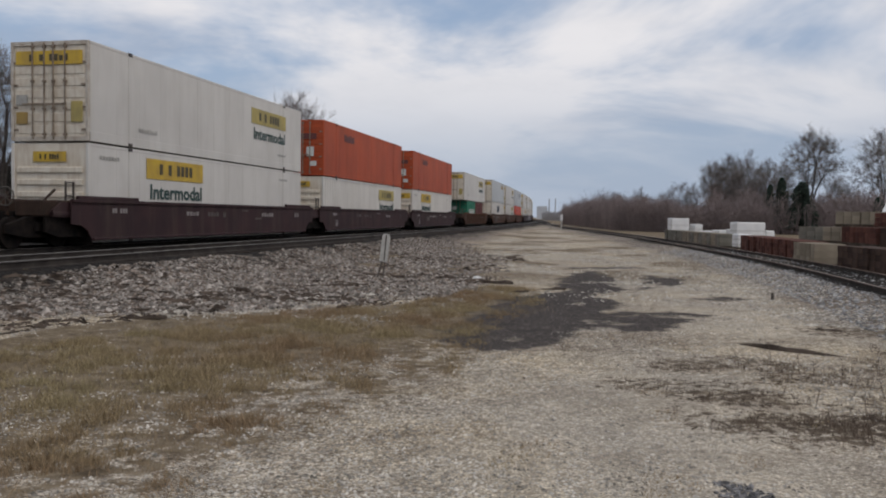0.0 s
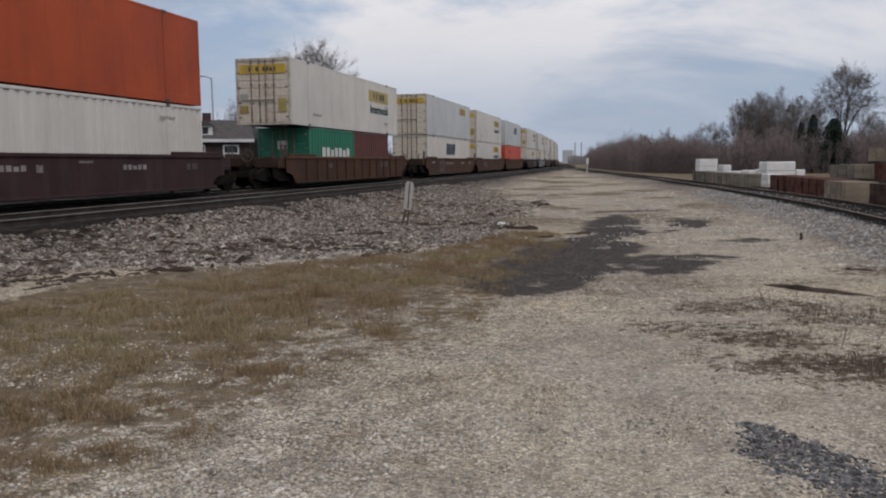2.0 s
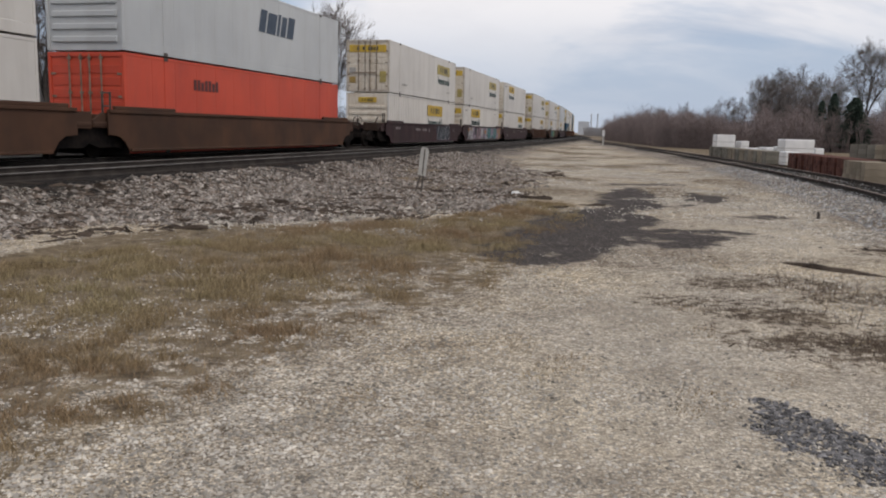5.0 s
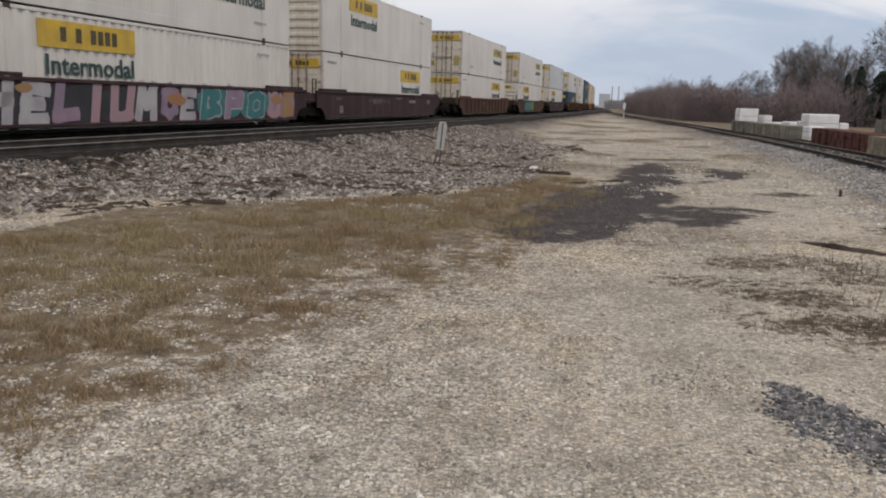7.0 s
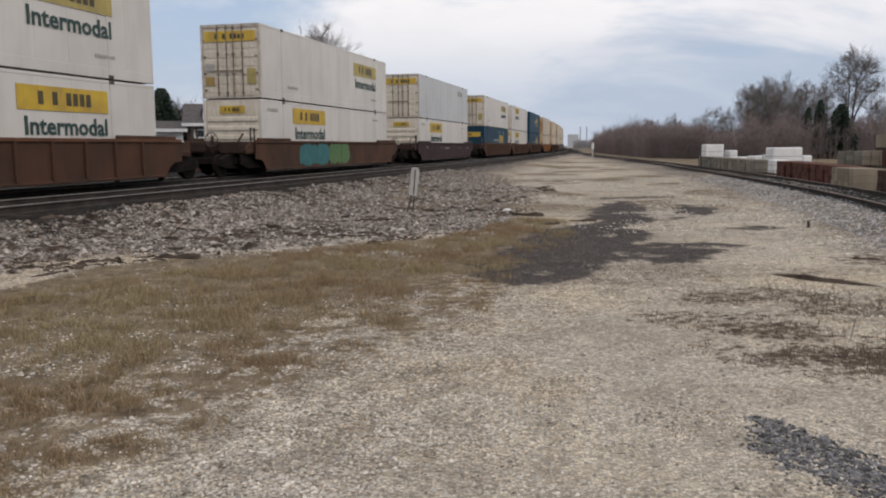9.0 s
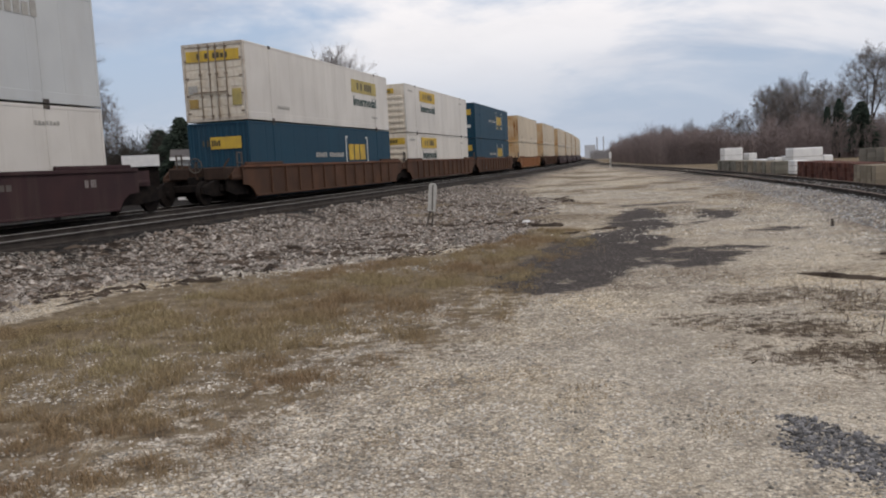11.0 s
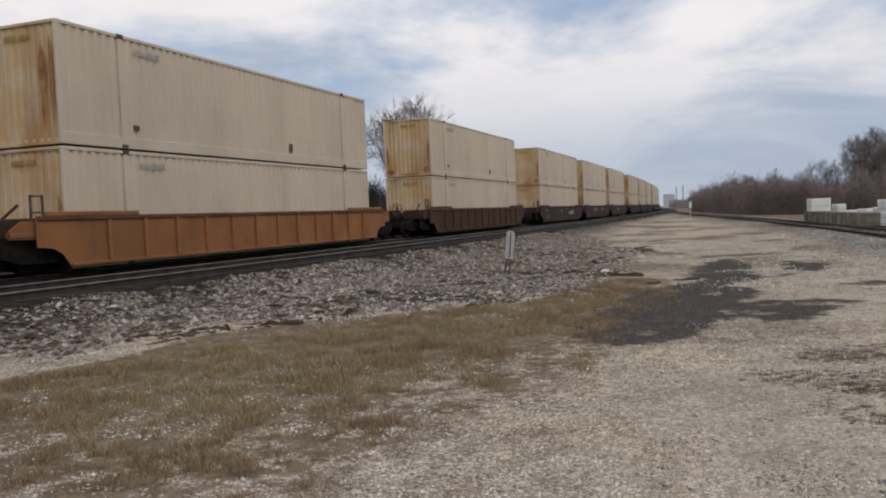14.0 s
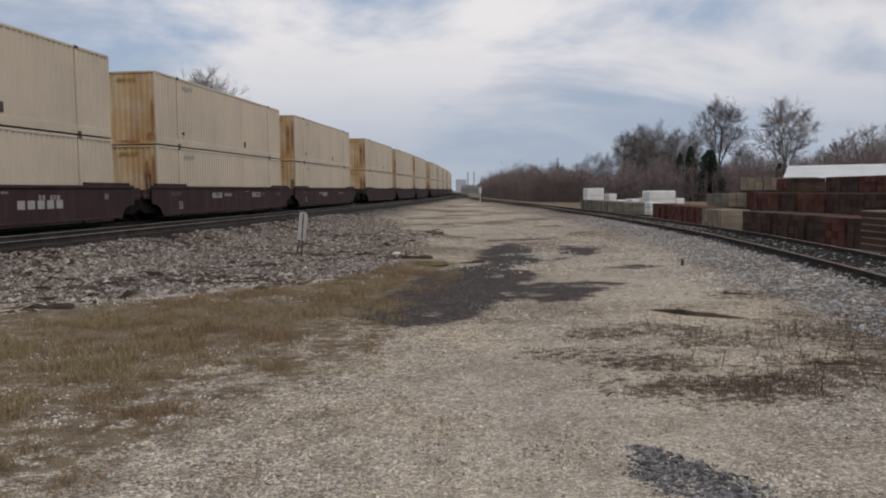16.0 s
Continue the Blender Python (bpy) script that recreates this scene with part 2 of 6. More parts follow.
PAVERRED = material("red_brown_paver_block", (0.115, 0.046, 0.034), (0.080, 0.036, 0.028), 2.0, 0.9, bump=0.4, obj=0.35, spec=0.15)
PAVERDARK = material("dark_brown_paver_block", (0.050, 0.034, 0.028), (0.075, 0.047, 0.036), 2.0, 0.9, bump=0.4, obj=0.35, spec=0.15)
PAVERGREY = material("grey_paver_block", (0.20, 0.185, 0.155), (0.155, 0.145, 0.12), 2.0, 0.9, bump=0.4, obj=0.25, spec=0.15)
WRAP = material("white_wrap", (0.74, 0.74, 0.73), (0.62, 0.62, 0.62), 2.0, 0.4, bump=0.2, detail_scale=15)
ROOFWHITE = material("white_sheet_roof", (0.60, 0.61, 0.60), (0.52, 0.53, 0.53), 0.5, 0.55, bump=0.05)
HOUSEGREY = material("grey_house_siding", (0.19, 0.18, 0.18), (0.15, 0.145, 0.15), 1.0, 0.8, bump=0.1)
HOUSEBROWN = material("dark_brown_house_brick", (0.075, 0.050, 0.042), (0.055, 0.038, 0.033), 3.0, 0.9, bump=0.3)
ROOFDARK = material("dark_shingle_roof", (0.07, 0.06, 0.06), (0.10, 0.09, 0.085), 3.0, 0.9, bump=0.3)
# distance haze is mixed into this pale blue-grey
HAZED = material("haze_paled_grey", (0.42, 0.445, 0.48), (0.46, 0.48, 0.51), 0.3, 0.9, bump=0.0)
GLASS = material("dark_window_glass", (0.03, 0.035, 0.04), (0.04, 0.045, 0.05), 2.0, 0.1, bump=0.0)
POSTWHITE = material("weathered_post_plastic", (0.48, 0.47, 0.44), (0.38, 0.37, 0.345), 4.0, 0.8, bump=0.2, streak=8.0, dirt=(0.30, 0.28, 0.25), dirt_amount=0.4)
TAG_PINK = material("pink_spray_paint", (0.34, 0.20, 0.22), (0.27, 0.20, 0.22), 1.5, 0.6, bump=0.0)
TAG_PALE = material("pale_spray_paint", (0.38, 0.37, 0.37), (0.28, 0.26, 0.28), 1.5, 0.6, bump=0.0)
TAG_TEAL = material("teal_spray_paint", (0.028, 0.125, 0.14), (0.035, 0.16, 0.155), 2.5, 0.6, bump=0.0)
TAG_BLACK = material("black_spray_paint", (0.02, 0.022, 0.025), (0.03, 0.03, 0.035), 2.5, 0.6, bump=0.0)
TAG_NAVY = material("dark_navy_spray_paint", (0.016, 0.022, 0.03), (0.022, 0.03, 0.04), 2.5, 0.6, bump=0.0)
TAG_LILAC = material("lilac_spray_paint", (0.20, 0.14, 0.20), (0.27, 0.20, 0.24), 1.5, 0.6, bump=0.0)
TAG_OCHRE = material("orange_ochre_spray_paint", (0.30, 0.13, 0.06), (0.26, 0.18, 0.09), 1.5, 0.6, bump=0.0)
MARKPALE = material("worn_white_stencil", (0.30, 0.27, 0.26), (0.19, 0.165, 0.16), 3.0, 0.7, bump=0.0)
TAG_LIME = material("green_spray_paint", (0.10, 0.19, 0.06), (0.07, 0.15, 0.07), 2.5, 0.6, bump=0.0)

# ---- mesh helpers ----


def box(bm, x0, x1, y0, y1, z0, z1, bevel=0.0):
    """A box; with bevel its upright and level edges are chamfered."""
    if not bevel:
        v = [bm.verts.new(c) for c in ((x0, y0, z0), (x1, y0, z0), (x1, y1, z0), (x0, y1, z0), (x0, y0, z1), (x1, y0, z1), (x1, y1, z1), (x0, y1, z1))]
        for f in ((3, 2, 1, 0), (4, 5, 6, 7), (0, 1, 5, 4), (1, 2, 6, 5), (2, 3, 7, 6), (3, 0, 4, 7)):
            bm.faces.new([v[i] for i in f])
        return
    tmp = bmesh.new()
    box(tmp, x0, x1, y0, y1, z0, z1)
    bmesh.ops.bevel(tmp, geom=tmp.edges[:], offset=bevel, segments=1, affect="EDGES")
    append(bm, tmp)


def append(bm, tmp, m=None):
    """Moves all of tmp's geometry into bm, by the matrix m if given."""
    vs = [bm.verts.new(m @ v.co if m else v.co) for v in tmp.verts]
    tmp.verts.index_update()
    for f in tmp.faces:
        bm.faces.new([vs[v.index] for v in f.verts])
    tmp.free()


def tube(bm, pts, radii, sides=6, cap=True):
    """A tapered tube through pts."""
    rings = []
    for i, p in enumerate(pts):
        p = Vector(p)
        d = (Vector(pts[min(i + 1, len(pts) - 1)]) - Vector(pts[max(i - 1, 0)])).normalized()
        a = d.orthogonal().normalized()
        b = d.cross(a)
        rings.append([bm.verts.new(p + radii[i] * (math.cos(2 * math.pi * k / sides) * a + math.sin(2 * math.pi * k / sides) * b)) for k in range(sides)])
    for r0, r1 in zip(rings, rings[1:]):
        for k in range(sides):
            bm.faces.new((r0[k], r0[(k + 1) % sides], r1[(k + 1) % sides], r1[k]))
    if cap:
        bm.faces.new(rings[0][::-1])
        bm.faces.new(rings[-1])


def prism(bm, outline, y0, y1):
    """An outline in x and z, drawn out from y0 to y1 (y0 < y1)."""
    a = [bm.verts.new((x, y0, z)) for x, z in outline]
    b = [bm.verts.new((x, y1, z)) for x, z in outline]
    bm.faces.new(a)
    bm.faces.new(b[::-1])
    for i in range(len(a)):
        j = (i + 1) % len(a)
        bm.faces.new((a[j], a[i], b[i], b[j]))


def mesh_of(name, bm, mat):
    me = bpy.data.meshes.new(name)
    bmesh.ops.recalc_face_normals(bm, faces=bm.faces[:])
    bm.to_mesh(me)
    bm.free()
    me.materials.append(mat)
    return me


def part(name, bm, mat, parent=None, label="", m=None):
    """Links a bmesh (or a mesh) as one mesh object, under parent if given."""
    me = bm if isinstance(bm, bpy.types.Mesh) else mesh_of(name, bm, mat)
    ob = new(name, me)
    ob.parent = parent
    if m is not None:
        ob.matrix_basis = m
    if label:
        ob["label"] = label
    return ob


def boxpart(name, dims, mat, parent, label="", bevel=0.0):
    bm = bmesh.new()
    box(bm, *dims, bevel=bevel)
    return part(name, bm, mat, parent, label)


def raw_mesh(name, verts, faces, mat):
    me = bpy.data.meshes.new(name)
    me.from_pydata(verts, [], faces)
    me.materials.append(mat)
    me.update()
    return me

# ---- lines of the two tracks ----
RAIL_Z = 0.55
TRACK_GAP = 4.0
GAUGE = 0.755
SPEED = 25.1


def face_x(y):
    """x of the train's near side, a wide left-hand curve; straight behind the viewer."""
    return -15.53 + 0.227 * y - (0.00022 * y * y if y > 0 else 0.0)


LINE = []
s_run, last = 0.0, None
for i in range(0, 800):
    y = float(i)
    p = (face_x(y), y)
    if last:
        s_run += math.hypot(p[0] - last[0], p[1] - last[1])
    LINE.append((s_run, p[0], p[1], 0.227 - 0.00044 * y))
    last = p
LINE_S = np.array([r[0] for r in LINE])
LINE_Y = np.array([r[2] for r in LINE])


def main_line(s, offset=-1.3):
    """Place and heading (degrees right of +y) on the main track, s metres along it; offset: metres to the right of the train's near side."""
    if s < 0:
        h = math.atan(0.227)
        x, y = -15.53 + s * math.sin(h), s * math.cos(h)
    else:
        y = float(np.interp(s, LINE_S, LINE_Y))
        x = face_x(y)
        h = math.atan(0.227 - 0.00044 * y)
    return x + offset * math.cos(h), y - offset * math.sin(h), math.degrees(h)


SIDING = ((3.2, -10.0), (6.2, 3.0), (8.1, 11.8), (9.15, 16.5), (10.95, 26.6), (13.0, 46.0), (14.9, 70.0), (16.9, 110.0), (21.3, 170.0), (29.5, 262.0))


def siding_x(y):
    """x of the siding's near rail."""
    k = 0
    while k < len(SIDING) - 2 and y > SIDING[k + 1][1]:
        k += 1

    def slope(i):
        a, b = SIDING[max(i - 1, 0)], SIDING[min(i + 1, len(SIDING) - 1)]
        return (b[0] - a[0]) / (b[1] - a[1])
    (x0, y0), (x1, y1) = SIDING[k], SIDING[k + 1]
    d = y1 - y0
    t = (y - y0) / d
    if t < 0 or t > 1:
        e = k if t < 0 else k + 1
        return SIDING[e][0] + slope(e) * (y - SIDING[e][1])
    return (2 * t**3 - 3 * t * t + 1) * x0 + (t**3 - 2 * t * t + t) * d * slope(k) + (3 * t * t - 2 * t**3) * x1 + (t**3 - t * t) * d * slope(k + 1)


# ---- ground ----


def smooth(e0, e1, v):
    t = min(max((v - e0) / (e1 - e0), 0.0), 1.0)
    return t * t * (3 - 2 * t)


def nz(x, y, s=1.0, k=0.0):
    return noise.noise(Vector((x * s, y * s, 7.3 + k)))


def side_offset(x, y):
    """Metres to the right of the train's near side."""
    return (x - face_x(y)) * 0.975


def bank(o):
    """Height of the railway embankment, o metres to the right of the train's near side."""
    if o > -1.3:
        return 0.30 * smooth(5.9, 4.1, o) + 0.10 * smooth(8.5, 4.6, o)
    return 0.40 * smooth(-7.2, -4.2, o)


def ground_height(x, y):
    o = side_offset(x, y)
    z = bank(o)
    o2 = x - siding_x(y) - 0.72
    z += 0.10 * smooth(2.6, 1.2, abs(o2))
    near = 1.0 if y < 60 else 0.3
    return z + near * (0.030 * nz(x, y, 0.35) + 0.014 * nz(x, y, 1.6, 3)) * smooth(0.5, 3.0, abs(o) if o > -3 else 3)


GRASS_TOP = ((-40, 3.0), (-9, 5.5), (-6.2, 7.5), (-5.6, 9.0), (-5.2, 11.0), (-4.8, 11.5), (-4.2, 12.3), (-2.6, 13.0), (-0.8, 14.2), (-0.1, 15.4), (0.5, 17.3), (1.0, 18.5), (2.1, 18.0))
GRASS_LOW = ((-40, 1.0), (-9, 4.0), (-3.6, 5.5), (-2.8, 5.6), (-2.15, 6.2), (-1.5, 7.75), (-1.1, 8.8), (-0.5, 9.9), (0.1, 10.6), (0.6, 13.2), (1.2, 15.6), (2.1, 17.9))


def grass_mask(x, y):
    """Dry grass strip between the ballast and the gravel lot, thinning out towards the lot."""
    w = 0.5 * nz(x, y, 0.6, 11) + 0.3 * nz(x, y, 2.2, 5)
    if x < 2.1:
        top = float(np.interp(x, [p[0] for p in GRASS_TOP], [p[1] for p in GRASS_TOP]))
        low = float(np.interp(x, [p[0] for p in GRASS_LOW], [p[1] for p in GRASS_LOW]))
        core = smooth(low - 1.6, low + 1.3, y + 2.2 * w) * smooth(top + 0.3, top - 0.25, y + 0.5 * w)
        patchy = 0.5 * nz(x, y, 0.8, 51) + 0.7 * nz(x, y, 3.0, 53) + 0.9 * nz(x, y, 8.0, 55)
        fringe = 0.95 * smooth(low - 4.4, low - 1.1, y + 0.9 * w) * smooth(top + 0.2, top - 0.3, y) * smooth(-0.6, 0.25, patchy)
    else:
        core = fringe = 0.0
    o = side_offset(x, y)
    far = 0.80 * smooth(0.0, 0.35, nz(x, 0.7 * y, 0.3, 2) + 0.4 * nz(x, y, 0.9, 4)) * smooth(17, 24, y) * smooth(4.5, 6.5, o) * smooth(1.5, 3.0, siding_x(y) - x)
    edge = 0.92 * smooth(24, 42, y) * smooth(2.6, 4.0, x - siding_x(y))
    spots = 0.55 * smooth(0.12, 0.42, nz(x, y, 0.55, 31)) * smooth(0.8, 2.4, x) * smooth(4.5, 7, y) * smooth(12, 9.5, y)
    return min(max(core, fringe, far, spots, edge), 1.0)


def inside(x, y, poly):
    """Metres inside an outline (negative outside)."""
    best, odd = 1e9, False
    for (x0, y0), (x1, y1) in zip(poly, poly[1:] + poly[:1]):
        dx, dy = x1 - x0, y1 - y0
        t = min(max(((x - x0) * dx + (y - y0) * dy) / (dx * dx + dy * dy), 0.0), 1.0)
        best = min(best, math.hypot(x - x0 - t * dx, y - y0 - t * dy))
        if (y0 > y) != (y1 > y) and x < x0 + (y - y0) * dx / dy:
            odd = not odd
    return best if odd else -best


# worn remains of an asphalt apron: strength, outline
TAR = (
    (1.0, ((0.08, 10.2), (0.35, 11.7), (0.75, 14.0), (1.35, 15.6), (2.2, 16.9), (3.2, 17.7), (3.15, 15.0), (2.75, 14.0), (2.45, 13.0), (2.17, 11.8), (1.65, 10.9), (1.3, 10.1), (0.92, 9.7), (0.42, 9.62))),
    (1.0, ((2.2, 12.9), (3.0, 13.8), (3.9, 13.8), (4.2, 13.3), (3.6, 12.1), (3.0, 11.3), (2.3, 11.7))),
    (0.85, ((2.75, 17.3), (2.8, 19.0), (3.7, 23.2), (4.5, 24.0), (4.4, 20.5), (3.9, 18.2), (3.4, 16.8))),
    (0.85, ((4.4, 18.0), (4.9, 19.2), (5.7, 22.7), (6.3, 21.2), (5.5, 19.4))),
    (0.6, ((3.9, 25.2), (6.4, 25.8), (6.5, 26.9), (4.0, 26.2))),
    (0.55, ((5.2, 15.6), (6.2, 16.3), (6.0, 17.0), (5.1, 16.4))),
)


def tar_mask(x, y):
    """Dark cinder and old asphalt patches."""
    if not (-1.0 < x < 7.6 and 8.5 < y < 28.5):
        return 0.0
    w = 0.16 * nz(x, y, 0.8, 21) + 0.20 * nz(0.6 * x, y, 1.7, 9) + 0.20 * nz(x, y, 4.0, 10)
    bald = 0.5 * smooth(0.3, 0.6, nz(0.5 * x, 1.2 * y, 1.1, 15) + 0.5 * nz(x, y, 3.0, 16))
    return max(k * smooth(-0.34, 0.22, inside(x, y, poly) + w) for k, poly in TAR) - bald


def ballast_mask(x, y):
    o = side_offset(x, y) + 0.8 * nz(x, y, 0.4, 17)
    reach = float(np.interp(y, [0, 11, 12.3, 12.8, 14, 16, 18.5, 28, 40, 70], [5.0, 5.6, 6.3, 8.0, 9.2, 10.6, 11.2, 10.0, 7.0, 4.6]))
    o2 = abs(x - siding_x(y) - 0.72) + 0.7 * nz(x, y, 0.4, 19)
    return max(smooth(reach + 1.7, reach - 0.7, o), 0.8 * smooth(3.6, 2.2, o2))


def oil_shade_mask(x, y):
    """Dark oily bed between and beside the rails, with the train's shade painted in."""
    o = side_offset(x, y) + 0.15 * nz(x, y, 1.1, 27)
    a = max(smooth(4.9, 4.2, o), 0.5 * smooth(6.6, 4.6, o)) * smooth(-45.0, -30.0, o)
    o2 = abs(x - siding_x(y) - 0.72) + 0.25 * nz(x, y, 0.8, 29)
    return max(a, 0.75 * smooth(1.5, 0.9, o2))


def weed_mask(x, y):
    """Brown litter round the dead weeds at the lot's edge."""
    w = 0.8 * nz(x, y, 0.9, 41) + 0.5 * nz(x, y, 2.6, 43)

    def blot(cx, cy, rx, ry, k):
        return k * smooth(1.25, 0.55, math.hypot((x - cx) / rx, (y - cy) / ry) + 0.6 * w)
    loose = 0.62 * smooth(0.05, 0.45, 0.8 * nz(x, y, 1.3, 47) + 0.7 * nz(x, y, 3.4, 49)) * smooth(1.2, 2.6, x) * smooth(5.0, 6.0, y) * smooth(13.0, 8.5, y) if x < 9 and y < 13 else 0.0
    return max(loose, blot(3.4, 6.2, 1.2, 0.6, 0.85), blot(4.4, 6.6, 1.5, 0.9, 0.7), blot(2.5, 6.25, 0.8, 0.35, 0.8), blot(2.6, 7.1, 0.8, 0.4, 0.7), blot(2.7, 8.7, 0.55, 0.35, 0.6), blot(2.0, 7.6, 0.7, 0.5, 0.5), blot(5.6, 8.4, 1.6, 0.9, 0.55), blot(6.0, 11.6, 1.2, 0.7, 0.55))


def sand_mask(x, y):
    """Warm packed sand where wheels have ground the gravel fine."""
    w = 0.8 * nz(x, y, 0.35, 61) + 0.4 * nz(x, y, 1.3, 63)

    def blot(cx, cy, rx, ry, k):
        return k * smooth(1.35, 0.45, math.hypot((x - cx) / rx, (y - cy) / ry) + 0.7 * w)
    return max(blot(1.3, 5.3, 2.1, 3.2, 1.0), blot(4.9, 12.5, 1.7, 3.4, 1.0), blot(0.5, 3.0, 1.2, 2.2, 0.8), blot(6.2, 19.0, 1.8, 5.0, 0.8), 0.7 * smooth(22, 30, y) * smooth(0.9, 0.3, abs(x - (0.5 * (face_x(y) + siding_x(y)) + 1.5)) / (0.3 * (siding_x(y) - face_x(y)) + 0.1) + 0.5 * w), blot(3.0, 4.2, 1.0, 1.0, 0.9))


def axis_steps(edges):
    """Grid lines: (from, to, step) stretches joined."""
    out = []
    for a, b, n in edges:
        out += [a + (b - a) * i / n for i in range(n)]
    return out + [edges[-1][1]]


gx = axis_steps([(-3000, -300, 6), (-300, -60, 10), (-60, -14, 23), (-14, 12, 190), (12, 60, 30), (60, 300, 10), (300, 3000, 6)])
gy = axis_steps([(-1500, -100, 5), (-100, 0, 12), (0, 2.5, 8), (2.5, 22, 180), (22, 60, 90), (60, 140, 40), (140, 500, 24), (500, 4500, 8)])
gv, gf, masks = [], [], {"grass": [], "tar": [], "ballast": [], "weeds": [], "oil_shade": [], "sand": []}
for y in gy:
    for x in gx:
        near = -60 < x < 60 and -60 < y < 300
        gv.append((x, y, ground_height(x, y) if near else (bank(side_offset(x, y)) if abs(side_offset(x, y)) < 9 and 0 < y < 700 else -0.05)))
        masks["grass"].append(grass_mask(x, y) if near else (0.9 if y > 0 else 0.3))
        masks["tar"].append(max(0.0, tar_mask(x, y)) if near else 0.0)
        masks["ballast"].append(ballast_mask(x, y) if near else 0.0)
        masks["sand"].append(sand_mask(x, y) if near else 0.0)
        masks["oil_shade"].append(oil_shade_mask(x, y) if -60 < x < 60 and -60 < y < 700 else 0.0)
        masks["weeds"].append(weed_mask(x, y) if near else 0.0)
for j in range(len(gy) - 1):
    for i in range(len(gx) - 1):
        a = j * len(gx) + i
        gf.append((a, a + 1, a + 1 + len(gx), a + len(gx)))


def ground_material():
    m = bpy.data.materials.new("gravel_lot")
    m.use_nodes = True
    nt = m.node_tree
    n, l = nt.nodes, nt.links
    bsdf = n["Principled BSDF"]
    bsdf.inputs["Roughness"].default_value = 0.92
    bsdf.inputs["Specular IOR Level"].default_value = 0.1
    tc = n.new("ShaderNodeTexCoord")

    def tex(kind, scale, **kw):
        t = n.new(kind)
        t.inputs["Scale"].default_value = scale
        for k, v in kw.items():
            t.inputs[k].default_value = v
        l.new(tc.outputs["Object"], t.inputs["Vector"])
        return t

    def ramp(src, stops):
        r = n.new("ShaderNodeValToRGB")
        while len(r.color_ramp.elements) < len(stops):
            r.color_ramp.elements.new(0.5)
        for e, (p, c) in zip(r.color_ramp.elements, stops):
            e.position, e.color = p, (*c, 1)
        l.new(src, r.inputs[0])
        return r.outputs[0]

    def mix(f, a, b, mode="MIX"):
        k = n.new("ShaderNodeMix")
        k.data_type, k.blend_type = "RGBA", mode
        if isinstance(f, float):
            k.inputs[0].default_value = f
        else:
            l.new(f, k.inputs[0])
        for i, v in ((6, a), (7, b)):
            if isinstance(v, tuple):
                k.inputs[i].default_value = (*v, 1)
            else:
                l.new(v, k.inputs[i])
        return k.outputs[2]

    def attr(name):
        a = n.new("ShaderNodeAttribute")
        a.attribute_name = name
        return a.outputs["Fac"]

    def calc(op, a, b):
        k = n.new("ShaderNodeMath")
        k.operation, k.use_clamp = op, True
        for i, v in enumerate((a, b)):
            if isinstance(v, float):
                k.inputs[i].default_value = v
            else:
                l.new(v, k.inputs[i])
        return k.outputs[0]

    small = tex("ShaderNodeTexVoronoi", 52.0)
    big = tex("ShaderNodeTexVoronoi", 15.0)
    patch = tex("ShaderNodeTexNoise", 0.32, Detail=5.0, Roughness=0.6)
    fine = tex("ShaderNodeTexNoise", 7.0, Detail=6.0, Roughness=0.7)
    sep = n.new("ShaderNodeSeparateColor")
    l.new(small.outputs["Color"], sep.inputs[0])
    sepb = n.new("ShaderNodeSeparateColor")
    l.new(big.outputs["Color"], sepb.inputs[0])
    grit = ramp(sep.outputs[0], [(0.0, (0.19, 0.168, 0.142)), (0.3, (0.42, 0.378, 0.322)), (0.75, (0.60, 0.545, 0.468)), (1.0, (0.86, 0.81, 0.73))])
    tint = ramp(patch.outputs[0], [(0.32, (0.86, 0.86, 0.88)), (0.48, (1.0, 0.985, 0.96)), (0.62, (1.10, 1.05, 0.95))])
    # shade in the crevices between small stones, painted by distance from each centre
    crevice_shade = ramp(small.outputs["Distance"], [(0.0, (1.12, 1.12, 1.12)), (0.42, (1.0, 1.0, 1.0)), (0.78, (0.48, 0.45, 0.42))])
    gravel = mix(1.0, mix(0.9, grit, crevice_shade, "MULTIPLY"), tint, "MULTIPLY")
    gravel = mix(0.55, gravel, ramp(fine.outputs[0], [(0.3, (0.62, 0.60, 0.58)), (0.55, (1.0, 1.0, 1.0)), (0.75, (1.12, 1.1, 1.08))]), "MULTIPLY")
    clump = tex("ShaderNodeTexNoise", 3.6, Detail=8.0, Roughness=0.78)
    gravel = mix(0.75, gravel, ramp(clump.outputs[0], [(0.34, (0.40, 0.37, 0.34)), (0.43, (0.80, 0.78, 0.75)), (0.52, (1.0, 1.0, 1.0)), (0.68, (1.16, 1.14, 1.10))]), "MULTIPLY")
    wide = tex("ShaderNodeTexNoise", 1.1, Detail=9.0, Roughness=0.72)
    gravel = mix(0.75, gravel, ramp(wide.outputs[0], [(0.32, (0.60, 0.58, 0.56)), (0.46, (1.0, 1.0, 1.0)), (0.66, (1.14, 1.11, 1.05))]), "MULTIPLY")
    ruts = n.new("ShaderNodeMapping")
    ruts.inputs["Scale"].default_value = (0.45, 1.0, 1.0)
    ruts.inputs["Rotation"].default_value = (0, 0, radians(8))
    l.new(tc.outputs["Object"], ruts.inputs[0])
    drift = n.new("ShaderNodeTexNoise")
    drift.inputs["Scale"].default_value, drift.inputs["Detail"].default_value, drift.inputs["Roughness"].default_value = 0.8, 8.0, 0.68
    l.new(ruts.outputs[0], drift.inputs["Vector"])
